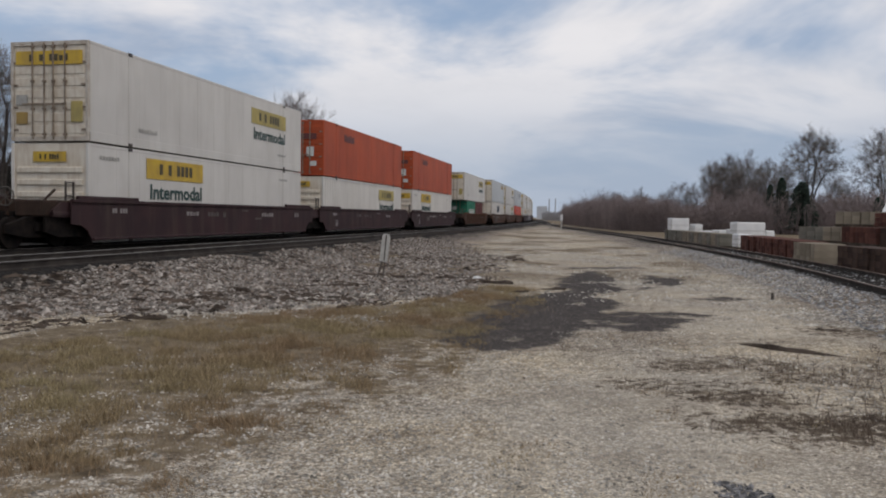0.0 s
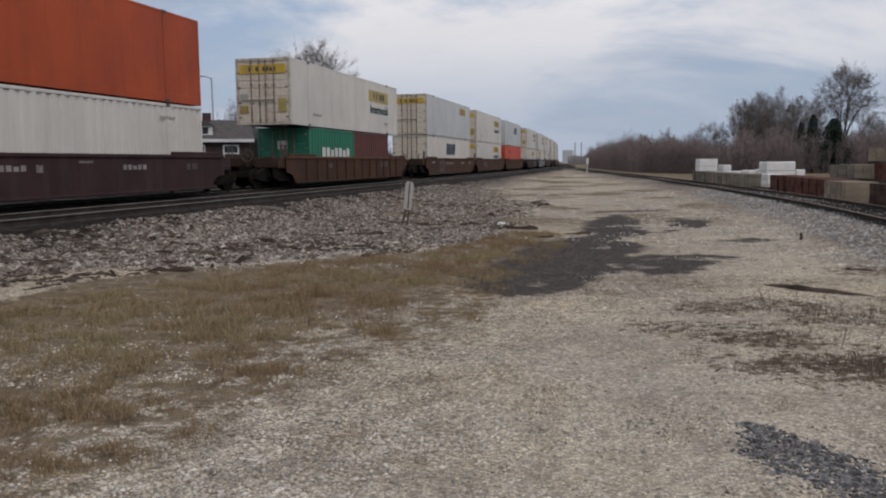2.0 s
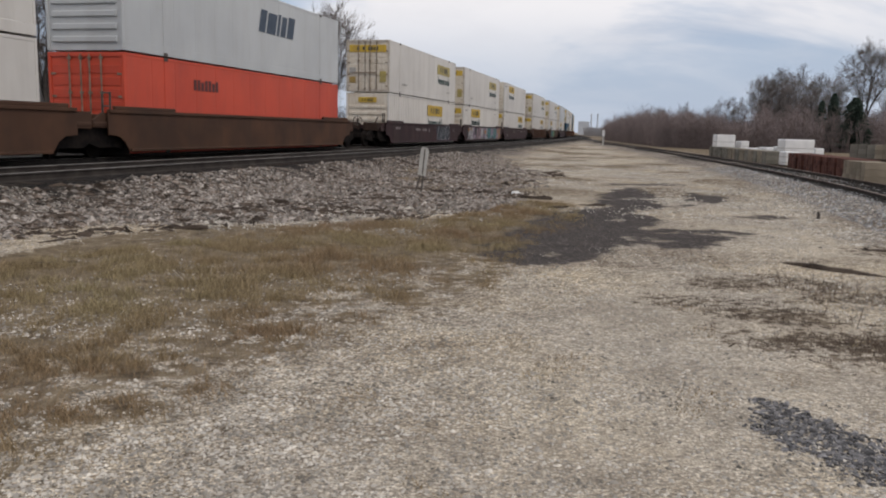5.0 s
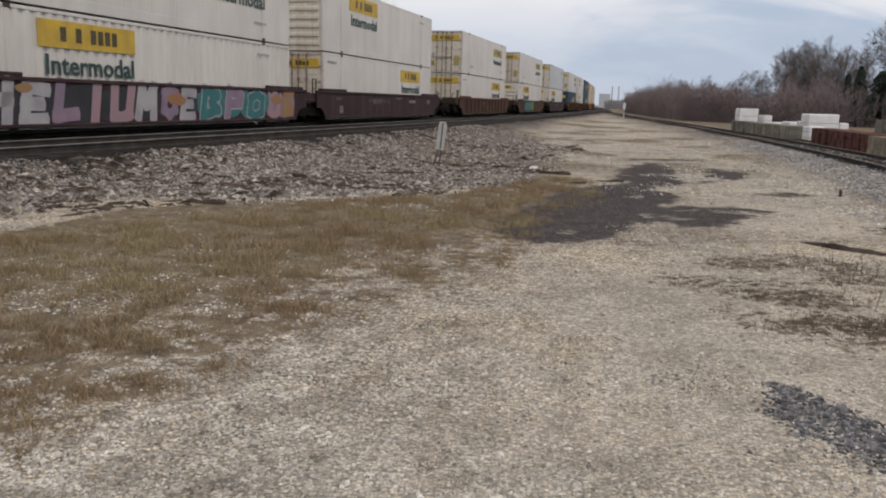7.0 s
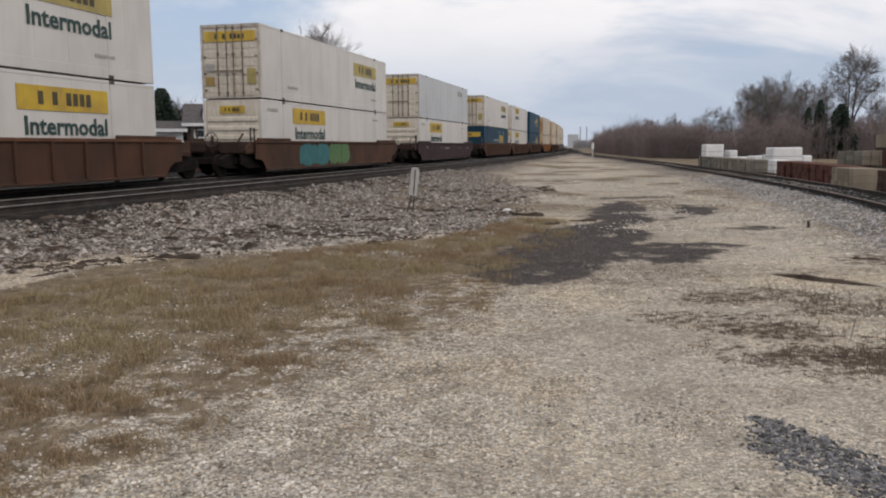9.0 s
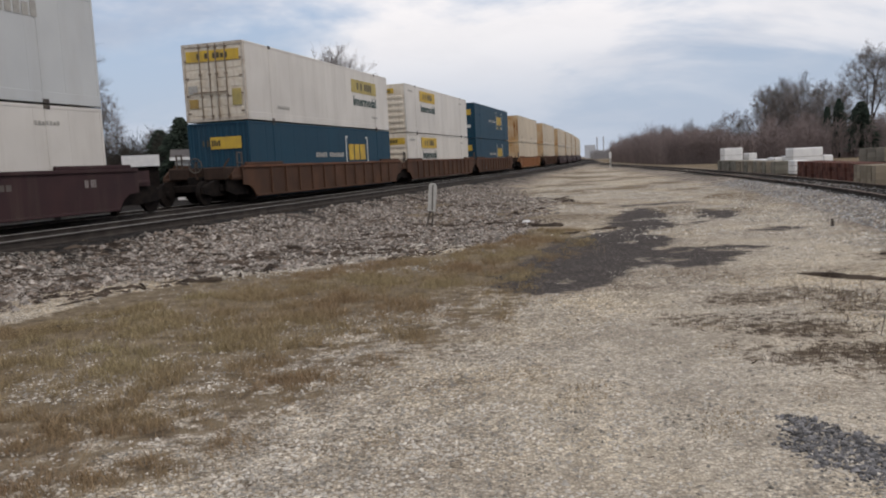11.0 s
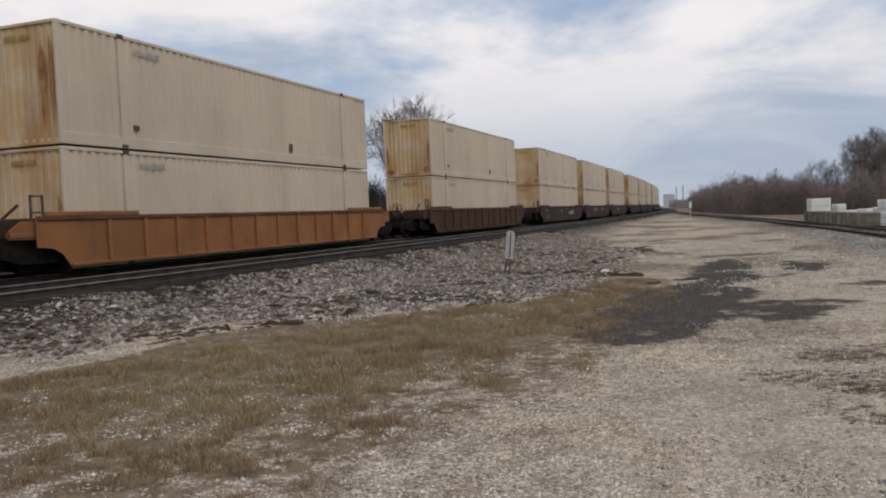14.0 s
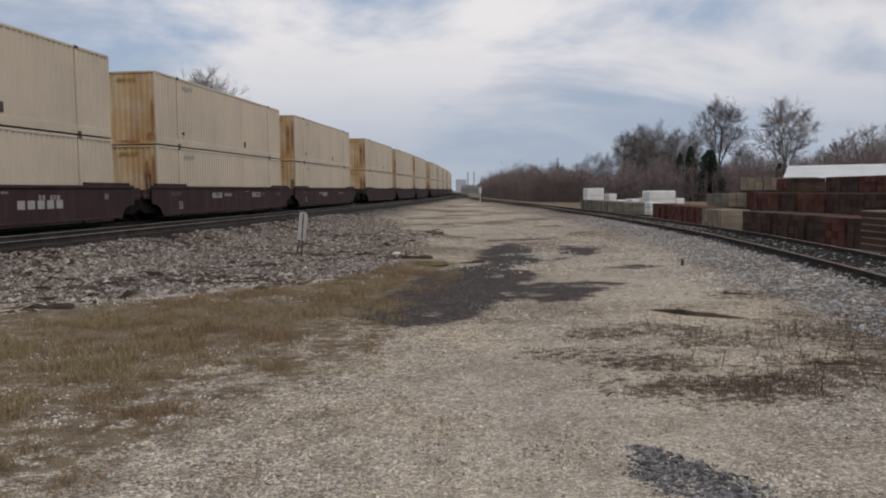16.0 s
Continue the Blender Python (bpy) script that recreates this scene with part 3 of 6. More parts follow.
    gravel = mix(0.8, gravel, ramp(drift.outputs[0], [(0.34, (0.52, 0.47, 0.42)), (0.45, (0.90, 0.87, 0.83)), (0.54, (1.04, 1.03, 1.01)), (0.68, (1.16, 1.14, 1.10))]), "MULTIPLY")
    peb = tex("ShaderNodeTexVoronoi", 24.0)
    sepp = n.new("ShaderNodeSeparateColor")
    l.new(peb.outputs["Color"], sepp.inputs[0])
    gravel = mix(0.45, gravel, ramp(sepp.outputs[2], [(0.0, (0.42, 0.40, 0.38)), (0.14, (0.62, 0.60, 0.58)), (0.24, (1.02, 1.02, 1.02)), (0.80, (1.10, 1.09, 1.07)), (1.0, (1.5, 1.48, 1.44))]), "MULTIPLY")
    packed = ramp(fine.outputs[0], [(0.25, (0.42, 0.37, 0.30)), (0.5, (0.57, 0.51, 0.42)), (0.75, (0.67, 0.605, 0.505))])
    packed = mix(0.55, packed, gravel)
    gravel = mix(calc("MULTIPLY", attr("sand"), 0.8), gravel, packed)
    stones = ramp(sepb.outputs[1], [(0.0, (0.020, 0.016, 0.014)), (0.45, (0.085, 0.07, 0.06)), (0.78, (0.22, 0.196, 0.174)), (1.0, (0.55, 0.52, 0.475))])
    ruff = tex("ShaderNodeTexNoise", 2.2, Detail=9.0, Roughness=0.72)

    fray = n.new("ShaderNodeMapRange")
    fray.inputs[1].default_value, fray.inputs[2].default_value = 0.34, 0.66
    l.new(ruff.outputs[0], fray.inputs[0])

    fleck = n.new("ShaderNodeMapRange")
    fleck.inputs[1].default_value, fleck.inputs[2].default_value = 0.36, 0.64
    speck = tex("ShaderNodeTexNoise", 8.0, Detail=6.0, Roughness=0.75)
    l.new(speck.outputs[0], fleck.inputs[0])

    def frayed(name, low, width, body=1.35, rag=1.0, edge=fray):
        """The mask with a ragged edge that follows fine noise."""
        total = n.new("ShaderNodeMath")
        total.operation = "MULTIPLY_ADD"
        l.new(attr(name), total.inputs[0])
        total.inputs[1].default_value = body
        ragged = n.new("ShaderNodeMath")
        ragged.operation = "MULTIPLY"
        ragged.inputs[1].default_value = rag
        l.new(edge.outputs[0], ragged.inputs[0])
        l.new(ragged.outputs[0], total.inputs[2])
        r = n.new("ShaderNodeMapRange")
        r.inputs[1].default_value, r.inputs[2].default_value = low, low + width
        l.new(total.outputs[0], r.inputs[0])
        k = n.new("ShaderNodeMath")
        k.operation, k.use_clamp = "MULTIPLY", True
        l.new(r.outputs[0], k.inputs[0])
        gate = n.new("ShaderNodeMapRange")
        gate.inputs[1].default_value, gate.inputs[2].default_value = 0.02, 0.22
        l.new(attr(name), gate.inputs[0])
        l.new(gate.outputs[0], k.inputs[1])
        return k.outputs[0]
    stones = mix(0.85, stones, ramp(ruff.outputs[0], [(0.36, (0.85, 0.80, 0.75)), (0.5, (1.2, 1.13, 1.07)), (0.66, (1.45, 1.39, 1.34))]), "MULTIPLY")
    c = mix(attr("ballast"), gravel, stones)
    turf = ramp(clump.outputs[0], [(0.30, (0.066, 0.050, 0.034)), (0.45, (0.155, 0.117, 0.078)), (0.55, (0.225, 0.176, 0.118)), (0.72, (0.35, 0.29, 0.21))])
    gm3 = frayed("grass", 0.95, 0.5, 1.2, 1.2, fleck)
    c = mix(gm3, c, turf)
    litter = ramp(clump.outputs[0], [(0.36, (0.055, 0.042, 0.032)), (0.5, (0.13, 0.10, 0.072)), (0.66, (0.26, 0.21, 0.155))])
    c = mix(frayed("weeds", 1.0, 0.3, 0.95, 1.25, fleck), c, litter)
    cinder = mix(0.8, ramp(sep.outputs[1], [(0.0, (0.046, 0.041, 0.039)), (0.7, (0.074, 0.066, 0.062)), (0.95, (0.11, 0.098, 0.09)), (1.0, (0.30, 0.275, 0.245))]), ramp(clump.outputs[0], [(0.35, (0.72, 0.68, 0.66)), (0.5, (1.02, 0.97, 0.94)), (0.66, (1.5, 1.4, 1.32))]), "MULTIPLY")
    c = mix(frayed("tar", 0.62, 0.5, 1.05, 0.95), c, cinder)
    # near-black bed: oily stone plus the shade under the train, as colour
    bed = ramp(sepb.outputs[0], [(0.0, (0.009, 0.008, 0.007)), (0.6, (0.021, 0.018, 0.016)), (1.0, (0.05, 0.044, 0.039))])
    c = mix(frayed("oil_shade", 1.0, 0.35), c, bed)
    l.new(c, bsdf.inputs["Base Color"])
    h1 = n.new("ShaderNodeMath")
    h1.operation = "MULTIPLY_ADD"
    l.new(small.outputs["Distance"], h1.inputs[0])
    h1.inputs[1].default_value = -1.0
    l.new(fine.outputs[0], h1.inputs[2])
    b = n.new("ShaderNodeBump")
    b.inputs["Strength"].default_value, b.inputs["Distance"].default_value = 0.7, 0.03
    l.new(h1.outputs[0], b.inputs["Height"])
    l.new(b.outputs[0], bsdf.inputs["Normal"])
    return m


ground_me = raw_mesh("ground", gv, gf, ground_material())
for key, values in masks.items():
    ground_me.attributes.new(key, "FLOAT", "POINT").data.foreach_set("value", values)
ground_me.polygons.foreach_set("use_smooth", [True] * len(ground_me.polygons))
ground = tagged(new("ground", ground_me), "pale crushed limestone lot with dry grass and cinder patches", "ground", kind="structure")

# ---- tracks ----
RAIL_OUTLINE = ((-0.075, -0.17), (0.075, -0.17), (0.075, -0.155), (0.012, -0.13), (0.012, -0.045), (0.036, -0.03), (0.036, -0.004), (0.028, 0.0), (-0.028, 0.0), (-0.036, -0.004), (-0.036, -0.03), (-0.012, -0.045), (-0.012, -0.13), (-0.075, -0.155))


HEAD_OUTLINE = ((-0.034, -0.018), (0.034, -0.018), (0.036, -0.006), (0.028, 0.0), (-0.028, 0.0), (-0.036, -0.006))


def rail_mesh(points, z, mat, outline=RAIL_OUTLINE):
    """The rail's outline drawn along points (x, y, heading)."""
    v, f = [], []
    k = len(outline)
    for x, y, h in points:
        c, s = math.cos(radians(h)), math.sin(radians(h))
        v += [(x + u * c, y - u * s, z + w) for u, w in outline]
    for i in range(len(points) - 1):
        for j in range(k):
            a, b = i * k + j, i * k + (j + 1) % k
            f.append((a, b, b + k, a + k))
    f += [tuple(range(k))[::-1], tuple(range(len(v) - k, len(v)))]
    return raw_mesh("rail", v, f, mat)


def track(name, label, at, stretches, z, rail_mat, tie_from, tie_to):
    """A track: two rails, and its sleepers one by one in the near stretch. at(s, offset) gives place and heading."""
    root = tagged(new(name), label, "railway track", kind="structure")
    for side in (-GAUGE, GAUGE):
        line = [at(s, side) for s in stretches]
        rail = part("rail", rail_mesh(line, z - 0.004, RAILDARK), RAILDARK, root)
        part("rail_head", rail_mesh(line, z, rail_mat, HEAD_OUTLINE), rail_mat, rail, "worn bright running surface")
    tie_bm = bmesh.new()
    box(tie_bm, -1.3, 1.3, -0.115, 0.115, -0.15, 0.0, bevel=0.012)
    tie_me = mesh_of("tie", tie_bm, TIE)
    s = tie_from
    while s < tie_to:
        x, y, h = at(s, 0.0)
        part("tie", tie_me, TIE, root, m=pose(x, y, z - 0.165 + random.uniform(-0.012, 0.004), 0, 0, -h + random.uniform(-1.5, 1.5)))
        s += 0.55
    return root


def siding_at(s, offset):
    h = math.atan((siding_x(s + 0.5) - siding_x(s - 0.5)))
    return siding_x(s) + (GAUGE + offset) * math.cos(h), s - (GAUGE + offset) * math.sin(h), math.degrees(h)


track("main_track", "main railway track on grey ballast with worn steel rails", lambda s, o: main_line(s, -1.3 + o), list(range(-440, 0, 40)) + list(range(0, 150, 4)) + list(range(150, 790, 10)), RAIL_Z, RAILTOP, 8, 60)
track("near_track", "empty main track with worn grey rails on dark ballast", lambda s, o: main_line(s, TRACK_GAP - 1.3 + o), list(range(-440, 0, 40)) + list(range(0, 150, 4)) + list(range(150, 790, 10)), RAIL_Z + 0.03, RAILTOP, 6, 90)
track("siding_track", "rusty siding track half sunk in pale gravel", siding_at, list(range(-10, 60, 3)) + list(range(60, 262, 8)), 0.22, RAILOLD, 2, 70)

# ---- the train ----
LENGTH, WIDTH, HIGH = 16.15, 2.59, 2.896
FLOOR_Z = 0.11
HALF_HIGH = 2.591
UPPER_Z = FLOOR_Z + HIGH + 0.055


def corrugated(bm, x0, x1, y_out, z0, z1, pitch=0.36, depth=0.05):
    """A trapezoid-corrugated upright sheet that faces -y, from x0 to x1."""
    n = max(1, round((x1 - x0) / pitch))
    p = (x1 - x0) / n
    line = []
    for i in range(n):
        a = x0 + i * p
        if depth < 0.02:  # flat plate with a narrow groove at each joint
            line += [(a, y_out + depth), (a + 0.025, y_out), (a + p - 0.04, y_out), (a + p - 0.015, y_out + depth)]
        else:
            line += [(a, y_out), (a + 0.36 * p, y_out), (a + 0.5 * p, y_out + depth), (a + 0.86 * p, y_out + depth)]
    line.append((x1, y_out + (depth if depth < 0.02 else 0)))
    lo = [bm.verts.new((x, y, z0)) for x, y in line]
    hi = [bm.verts.new((x, y, z1)) for x, y in line]
    for i in range(len(line) - 1):
        bm.faces.new((lo[i], lo[i + 1], hi[i + 1], hi[i]))


def letters(bm, pattern, x0, x1, z0, z1, y):
    """Plain upright bars in place of letters; a space leaves a gap."""
    w = (x1 - x0) / len(pattern)
    for i, mark in enumerate(pattern):
        if mark != " ":
            box(bm, x0 + (i + 0.1) * w, x0 + (i + 0.84) * w, y, y + 0.004, z0, z1 if mark == "1" else z0 + 0.8 * (z1 - z0))


def word(parent, name, text, size, mat, m):
    """A real word in the built-in font, as a thin mesh."""
    cu = bpy.data.curves.new(name, "FONT")
    cu.body, cu.size, cu.extrude, cu.offset = text, size, 0.002, 0.016
    cu.resolution_u = 2
    tmp = bpy.data.objects.new(name, cu)
    me = bpy.data.meshes.new_from_object(tmp)
    bpy.data.objects.remove(tmp)
    me.materials.clear()
    me.materials.append(mat)
    return part(name, me, mat, parent, m=m)


def sign_hunt(root, x, z, big=1.0, paint=YELLOW):
    """Yellow sign with a bar for a name, above the word that tells the service."""
    y = -WIDTH / 2 - 0.012
    w, h = 3.75 * big, 0.68 * big
    plate = boxpart("sign_panel", (x, x + w, y, y + 0.008, z, z + h), paint, root, "yellow painted sign panel")
    bm = bmesh.new()
    letters(bm, "1 1 1111", x + 0.2 * w, x + 0.8 * w, z + 0.24 * h, z + 0.78 * h, y - 0.006)
    tagged(part("lettering", bm, SIGNBLACK, plate), kind="stuff")
    word(plate, "lettering", "Intermodal", 0.70 * big, SIGNDARK, pose(x + 0.18, y, z - 0.66 * big, 90, 0, 0) @ Matrix.Diagonal((1.13, 1, 1, 1)))


def sign_slanted(root, x, z, w, h, mat):
    """Five dark slanted blocks, in place of a haulier's name."""
    y = -WIDTH / 2 - 0.008
    bm = bmesh.new()
    sl = 0.28 * h
    for a, b, top in ((0.0, 0.17, 1.0), (0.21, 0.46, 0.94), (0.50, 0.57, 1.0), (0.61, 0.76, 0.94), (0.80, 1.0, 1.0)):
        prism(bm, [(x + a * w, z), (x + b * w, z), (x + b * w + sl * top, z + h * top), (x + a * w + sl * top, z + h * top)], y, y + 0.004)
    tagged(part("lettering", bm, mat, root, "slanted navy blocks"), kind="stuff")


def sign_bracket(root, x, z, s):
    """Three yellow blocks between tall brackets, in place of a railway's mark."""
    y = -WIDTH / 2 - 0.008
    bm = bmesh.new()

    def bar(a, b, c, d):
        box(bm, x + a * s, x + b * s, y, y + 0.004, z + c * s, z + d * s)
    for a, c in ((-0.45, 1), (2.95, -1)):
        bar(a, a + 0.12, -0.45, 1.35)
        for v in (-0.45, 1.23):
            bar(a + 0.12 if c > 0 else a - 0.2, a + 0.34 if c > 0 else a, v, v + 0.12)
    tagged(part("lettering", bm, PALE, root, "pale brackets round the mark"), kind="stuff")
    bm = bmesh.new()
    for a, b in ((0.0, 0.74), (0.9, 1.62), (1.78, 2.6)):
        bar(a, b, 0.0, 0.9)
    for a in (0.15, 0.5, 1.75, 2.1):
        bar(a, a + 0.22, -0.42, -0.2)
    tagged(part("lettering", bm, YELLOW, root, "yellow blocks of a railway mark"), kind="stuff")
    bm = bmesh.new()
    letters(bm, "11211 1121121", x - 4.6 * s, x - 0.8 * s, z + 0.18 * s, z + 0.42 * s, y)
    tagged(part("lettering", bm, GREYSIGN, root), kind="stuff")


HIGH_STAINS = ((-0.92, 0.20, 2.45, 0.75), (0.74, 0.20, 2.45, 0.7), (-1.17, 0.14, 2.6, 0.3), (1.03, 0.14, 2.6, 0.5), (-0.86, 0.10, 1.4, 0.2), (0.82, 0.10, 1.3, 0.2))
LOW_STAINS = ((-1.2, 0.35, 0.5, 0.05), (0.75, 0.42, 0.42, 0.05), (-0.6, 1.1, 0.16, 0.04), (-1.18, 0.12, 1.9, 0.3), (1.03, 0.14, 1.5, 0.3))


def stains(root, w, where):
    """Ragged rust patches that run down the end wall and the side's near edge."""
    r = random.Random(77)
    bm = bmesh.new()
    for y0, wide, z_top, z_low in (LOW_STAINS if where == "low" else HIGH_STAINS):
        n = 7
        tall, arch = z_top - z_low, [math.sin(math.pi * (i + 0.4) / (n + 0.8)) for i in range(n + 1)]
        edge = [(y0 + wide * i / n, z_low + tall * (0.5 - 0.5 * arch[i] * r.uniform(0.5, 1.0))) for i in range(n + 1)] + [(y0 + wide * i / n, z_low + tall * (0.62 + 0.38 * arch[i] * r.uniform(0.6, 1.0))) for i in range(n, -1, -1)]
        a = [bm.verts.new((-0.008, y, z)) for y, z in edge]
        b = [bm.verts.new((-0.004, y, z)) for y, z in edge]
        bm.faces.new(a)
        bm.faces.new(b[::-1])
        for i in range(len(edge)):
            j = (i + 1) % len(edge)
            bm.faces.new((a[j], a[i], b[i], b[j]))
    bmesh.ops.recalc_face_normals(bm, faces=bm.faces[:])
    tagged(part("rust_stain", bm, RUSTSTAIN, root, "brown rust stains running down the end"), kind="stuff")


def build_container(label, mat, end="door", end_mat=None, corr=0.0, length=LENGTH, signs=(), frame_mat=None, tall=HIGH):
    """A container: x along it (0 is its near end), z up from its floor. Its side at -y carries the signs."""
    end_mat, frame_mat = end_mat or mat, frame_mat or mat
    root = tagged(new("shipping_container"), label, "container", group="containers of the train")
    w = WIDTH / 2
    post = 0.10
    for name, y in (("side_wall", -1), ("side_wall", 1)):
        bm = bmesh.new()
        z0, z1 = 0.29, tall - 0.09
        if corr:
            corrugated(bm, post, length - post, -w + 0.012, z0, z1, corr, 0.05 if corr > 0.3 else 0.042)
        else:
            corrugated(bm, post, length - post, -w + 0.008, z0, z1, 1.21, 0.006)
        if y > 0:
            bmesh.ops.transform(bm, matrix=pose(length, 0, 0, 0, 0, 180), verts=bm.verts)
        part(name, bm, mat, root)
    boxpart("roof", (0.05, length - 0.05, -w + 0.02, w - 0.02, tall - 0.08, tall - 0.015), mat, root)
    boxpart("floor", (0.05, length - 0.05, -w + 0.02, w - 0.02, 0.05, 0.15), frame_mat, root)
    for y in (-w, w - 0.07):
        boxpart("bottom_rail", (0.05, length - 0.05, y, y + 0.07, 0.0, 0.29), mat, root, bevel=0.012)
        boxpart("top_rail", (0.05, length - 0.05, y, y + 0.07, tall - 0.09, tall), mat, root, bevel=0.01)
    for x in (0.0, length - post):
        for y in (-w, w - post):
            boxpart("corner_post", (x, x + post, y, y + post, 0.0, tall), frame_mat if x == 0 else mat, root, bevel=0.012)
    if length > 14:
        for x in (1.98, length - 1.98 - 0.17):
            boxpart("inner_post", (x, x + 0.17, -w - 0.004, -w + 0.1, 0.0, tall), mat, root)
            for z in (-0.012, tall - 0.1):
                boxpart("corner_casting", (x - 0.02, x + 0.19, -w - 0.014, -w + 0.1, z, z + 0.112), STEEL, root)
    else:
        for x in (-0.006, length - 0.17):
            for z in (0.0, tall - 0.11):
                boxpart("corner_casting", (x, x + 0.176, -w - 0.008, -w + 0.15, z, z + 0.11), STEEL, root)
    if corr and length > 14:
        boxpart("vent", (10.1, 10.24, -w - 0.006, -w + 0.04, 0.36, 0.66), STEEL, root, "small dark vent")
        boxpart("marking_plate", (2.4, 2.62, -w - 0.006, -w + 0.03, 0.5, 0.62), STEEL, root)
    # near end
    if end == "door":
        boxpart("door_header", (0.0, 0.1, -w + post, w - post, tall - 0.12, tall), frame_mat, root)
        boxpart("door_sill", (0.0, 0.1, -w + post, w - post, 0.0, 0.13), frame_mat, root)
        for y0, y1 in ((-w + post + 0.005, -0.006), (0.006, w - post - 0.005)):
            door = boxpart("door", (0.035, 0.08, y0, y1, 0.13, tall - 0.12), end_mat, root)
            bm = bmesh.new()
            box(bm, 0.020, 0.04, y0 + 0.05, y1 - 0.05, 0.0, 0.24, bevel=0.009)
            ridge = mesh_of("ridge", bm, end_mat)
            for k in range(7):
                part("ridge", ridge, end_mat, door, m=pose(0, 0, 0.22 + 0.345 * k))
            for q in ((0.55, 0.88) if y0 < -0.1 else (0.12, 0.45)):
                y = y0 + q * (y1 - y0)
                bm = bmesh.new()
                tube(bm, [(-0.022, y, 0.06), (-0.022, y, tall - 0.05)], [0.025, 0.025], 6)
                for z in (0.16, 0.9, 1.7, tall - 0.2):
                    box(bm, -0.045, 0.01, y - 0.05, y + 0.05, z, z + 0.07)
                part("lock_rod", bm, RODSTEEL, door, "dark steel lock rod")
                boxpart("door_handle", (-0.04, -0.01, y, y + 0.34, 1.05, 1.10), RODSTEEL, door)
            for z in (0.3, 0.95, 1.6, 2.25):
                y = y0 if y0 < -0.1 else y1 - 0.14
                boxpart("hinge", (0.0, 0.045, y, y + 0.14, z, z + 0.06), RODSTEEL, door)
    elif end == "ridge":
        wall = boxpart("end_wall", (0.04, 0.09, -w + post, w - post, 0.0, tall), end_mat, root)
        bm = bmesh.new()
        box(bm, -0.012, 0.045, -w + 0.2, w - 0.2, 0.0, 0.18, bevel=0.025)
        ridge = mesh_of("ridge", bm, end_mat)
        for k in range(6):
            part("ridge", ridge, end_mat, wall, m=pose(0, 0, 0.22 + 0.36 * k))
    else:
        bm = bmesh.new()
        corrugated(bm, -w + post, w - post, 0.0, 0.06, tall - 0.06, 0.23, 0.026)
        bmesh.ops.transform(bm, matrix=pose(0.03, 0, 0, 0, 0, -90), verts=bm.verts)
        part("end_wall", bm, end_mat, root)
        for z in (0.0, tall - 0.07):
            boxpart("end_beam", (0.0, 0.1, -w + post, w - post, z, z + 0.07), end_mat, root)
    boxpart("end_wall", (length - 0.08, length - 0.03, -w + post, w - post, 0.0, tall), mat, root)
    for s in signs:
        kind = s[0]
        if kind == "hunt":
            sign_hunt(root, *s[1:])
        elif kind == "slant":
            sign_slanted(root, *s[1:])
        elif kind == "bracket":
            sign_bracket(root, *s[1:])
        elif kind == "endplate":
            z0, z1, ya, yb, mt = s[1:]
            if z1 - z0 < 0.14:
                bm = bmesh.new()
                for k in range(8):
                    a = ya + (yb - ya) * k / 8
                    box(bm, -0.004, 0.004, a, a + 0.07 if k != 3 else a + 0.01, z0, z1)
                tagged(part("lettering", bm, PLATEBROWN, root), kind="stuff")
                continue
            plate = boxpart("sign_panel", (-0.008 if end == "door" else -0.002, 0.008, ya, yb, z0, z1), mt, root, "sign panel on the end")
            if mt is YELLOW and yb - ya > 0.8:
                bm = bmesh.new()
                letters(bm, "1 1 1121", ya + 0.2 * (yb - ya), yb - 0.2 * (yb - ya), z0 + 0.25 * (z1 - z0), z1 - 0.25 * (z1 - z0), 0.0)
                tagged(part("lettering", bm, SIGNBLACK, plate, m=pose(-0.016, 0, 0, 0, 0, 0) @ Matrix(((0, 1, 0, 0), (-1, 0, 0, 0), (0, 0, 1, 0), (0, 0, 0, 1)))), kind="stuff")
        elif kind == "plate":
            x, z, bw, bh, mt = s[1:]
            boxpart("sign_panel", (x, x + bw, -w - 0.010, -w, z, z + bh), mt, root, "faded yellow-brown plate")
        elif kind == "rust":
            stains(root, w, s[1])
        elif kind == "bars":
            x, z, bw, bh, mt = s[1:]
            bm = bmesh.new()
            letters(bm, "1121121", x, x + bw, z, z + bh, -w - 0.008)
            tagged(part("lettering", bm, mt, root), kind="stuff")
    return root


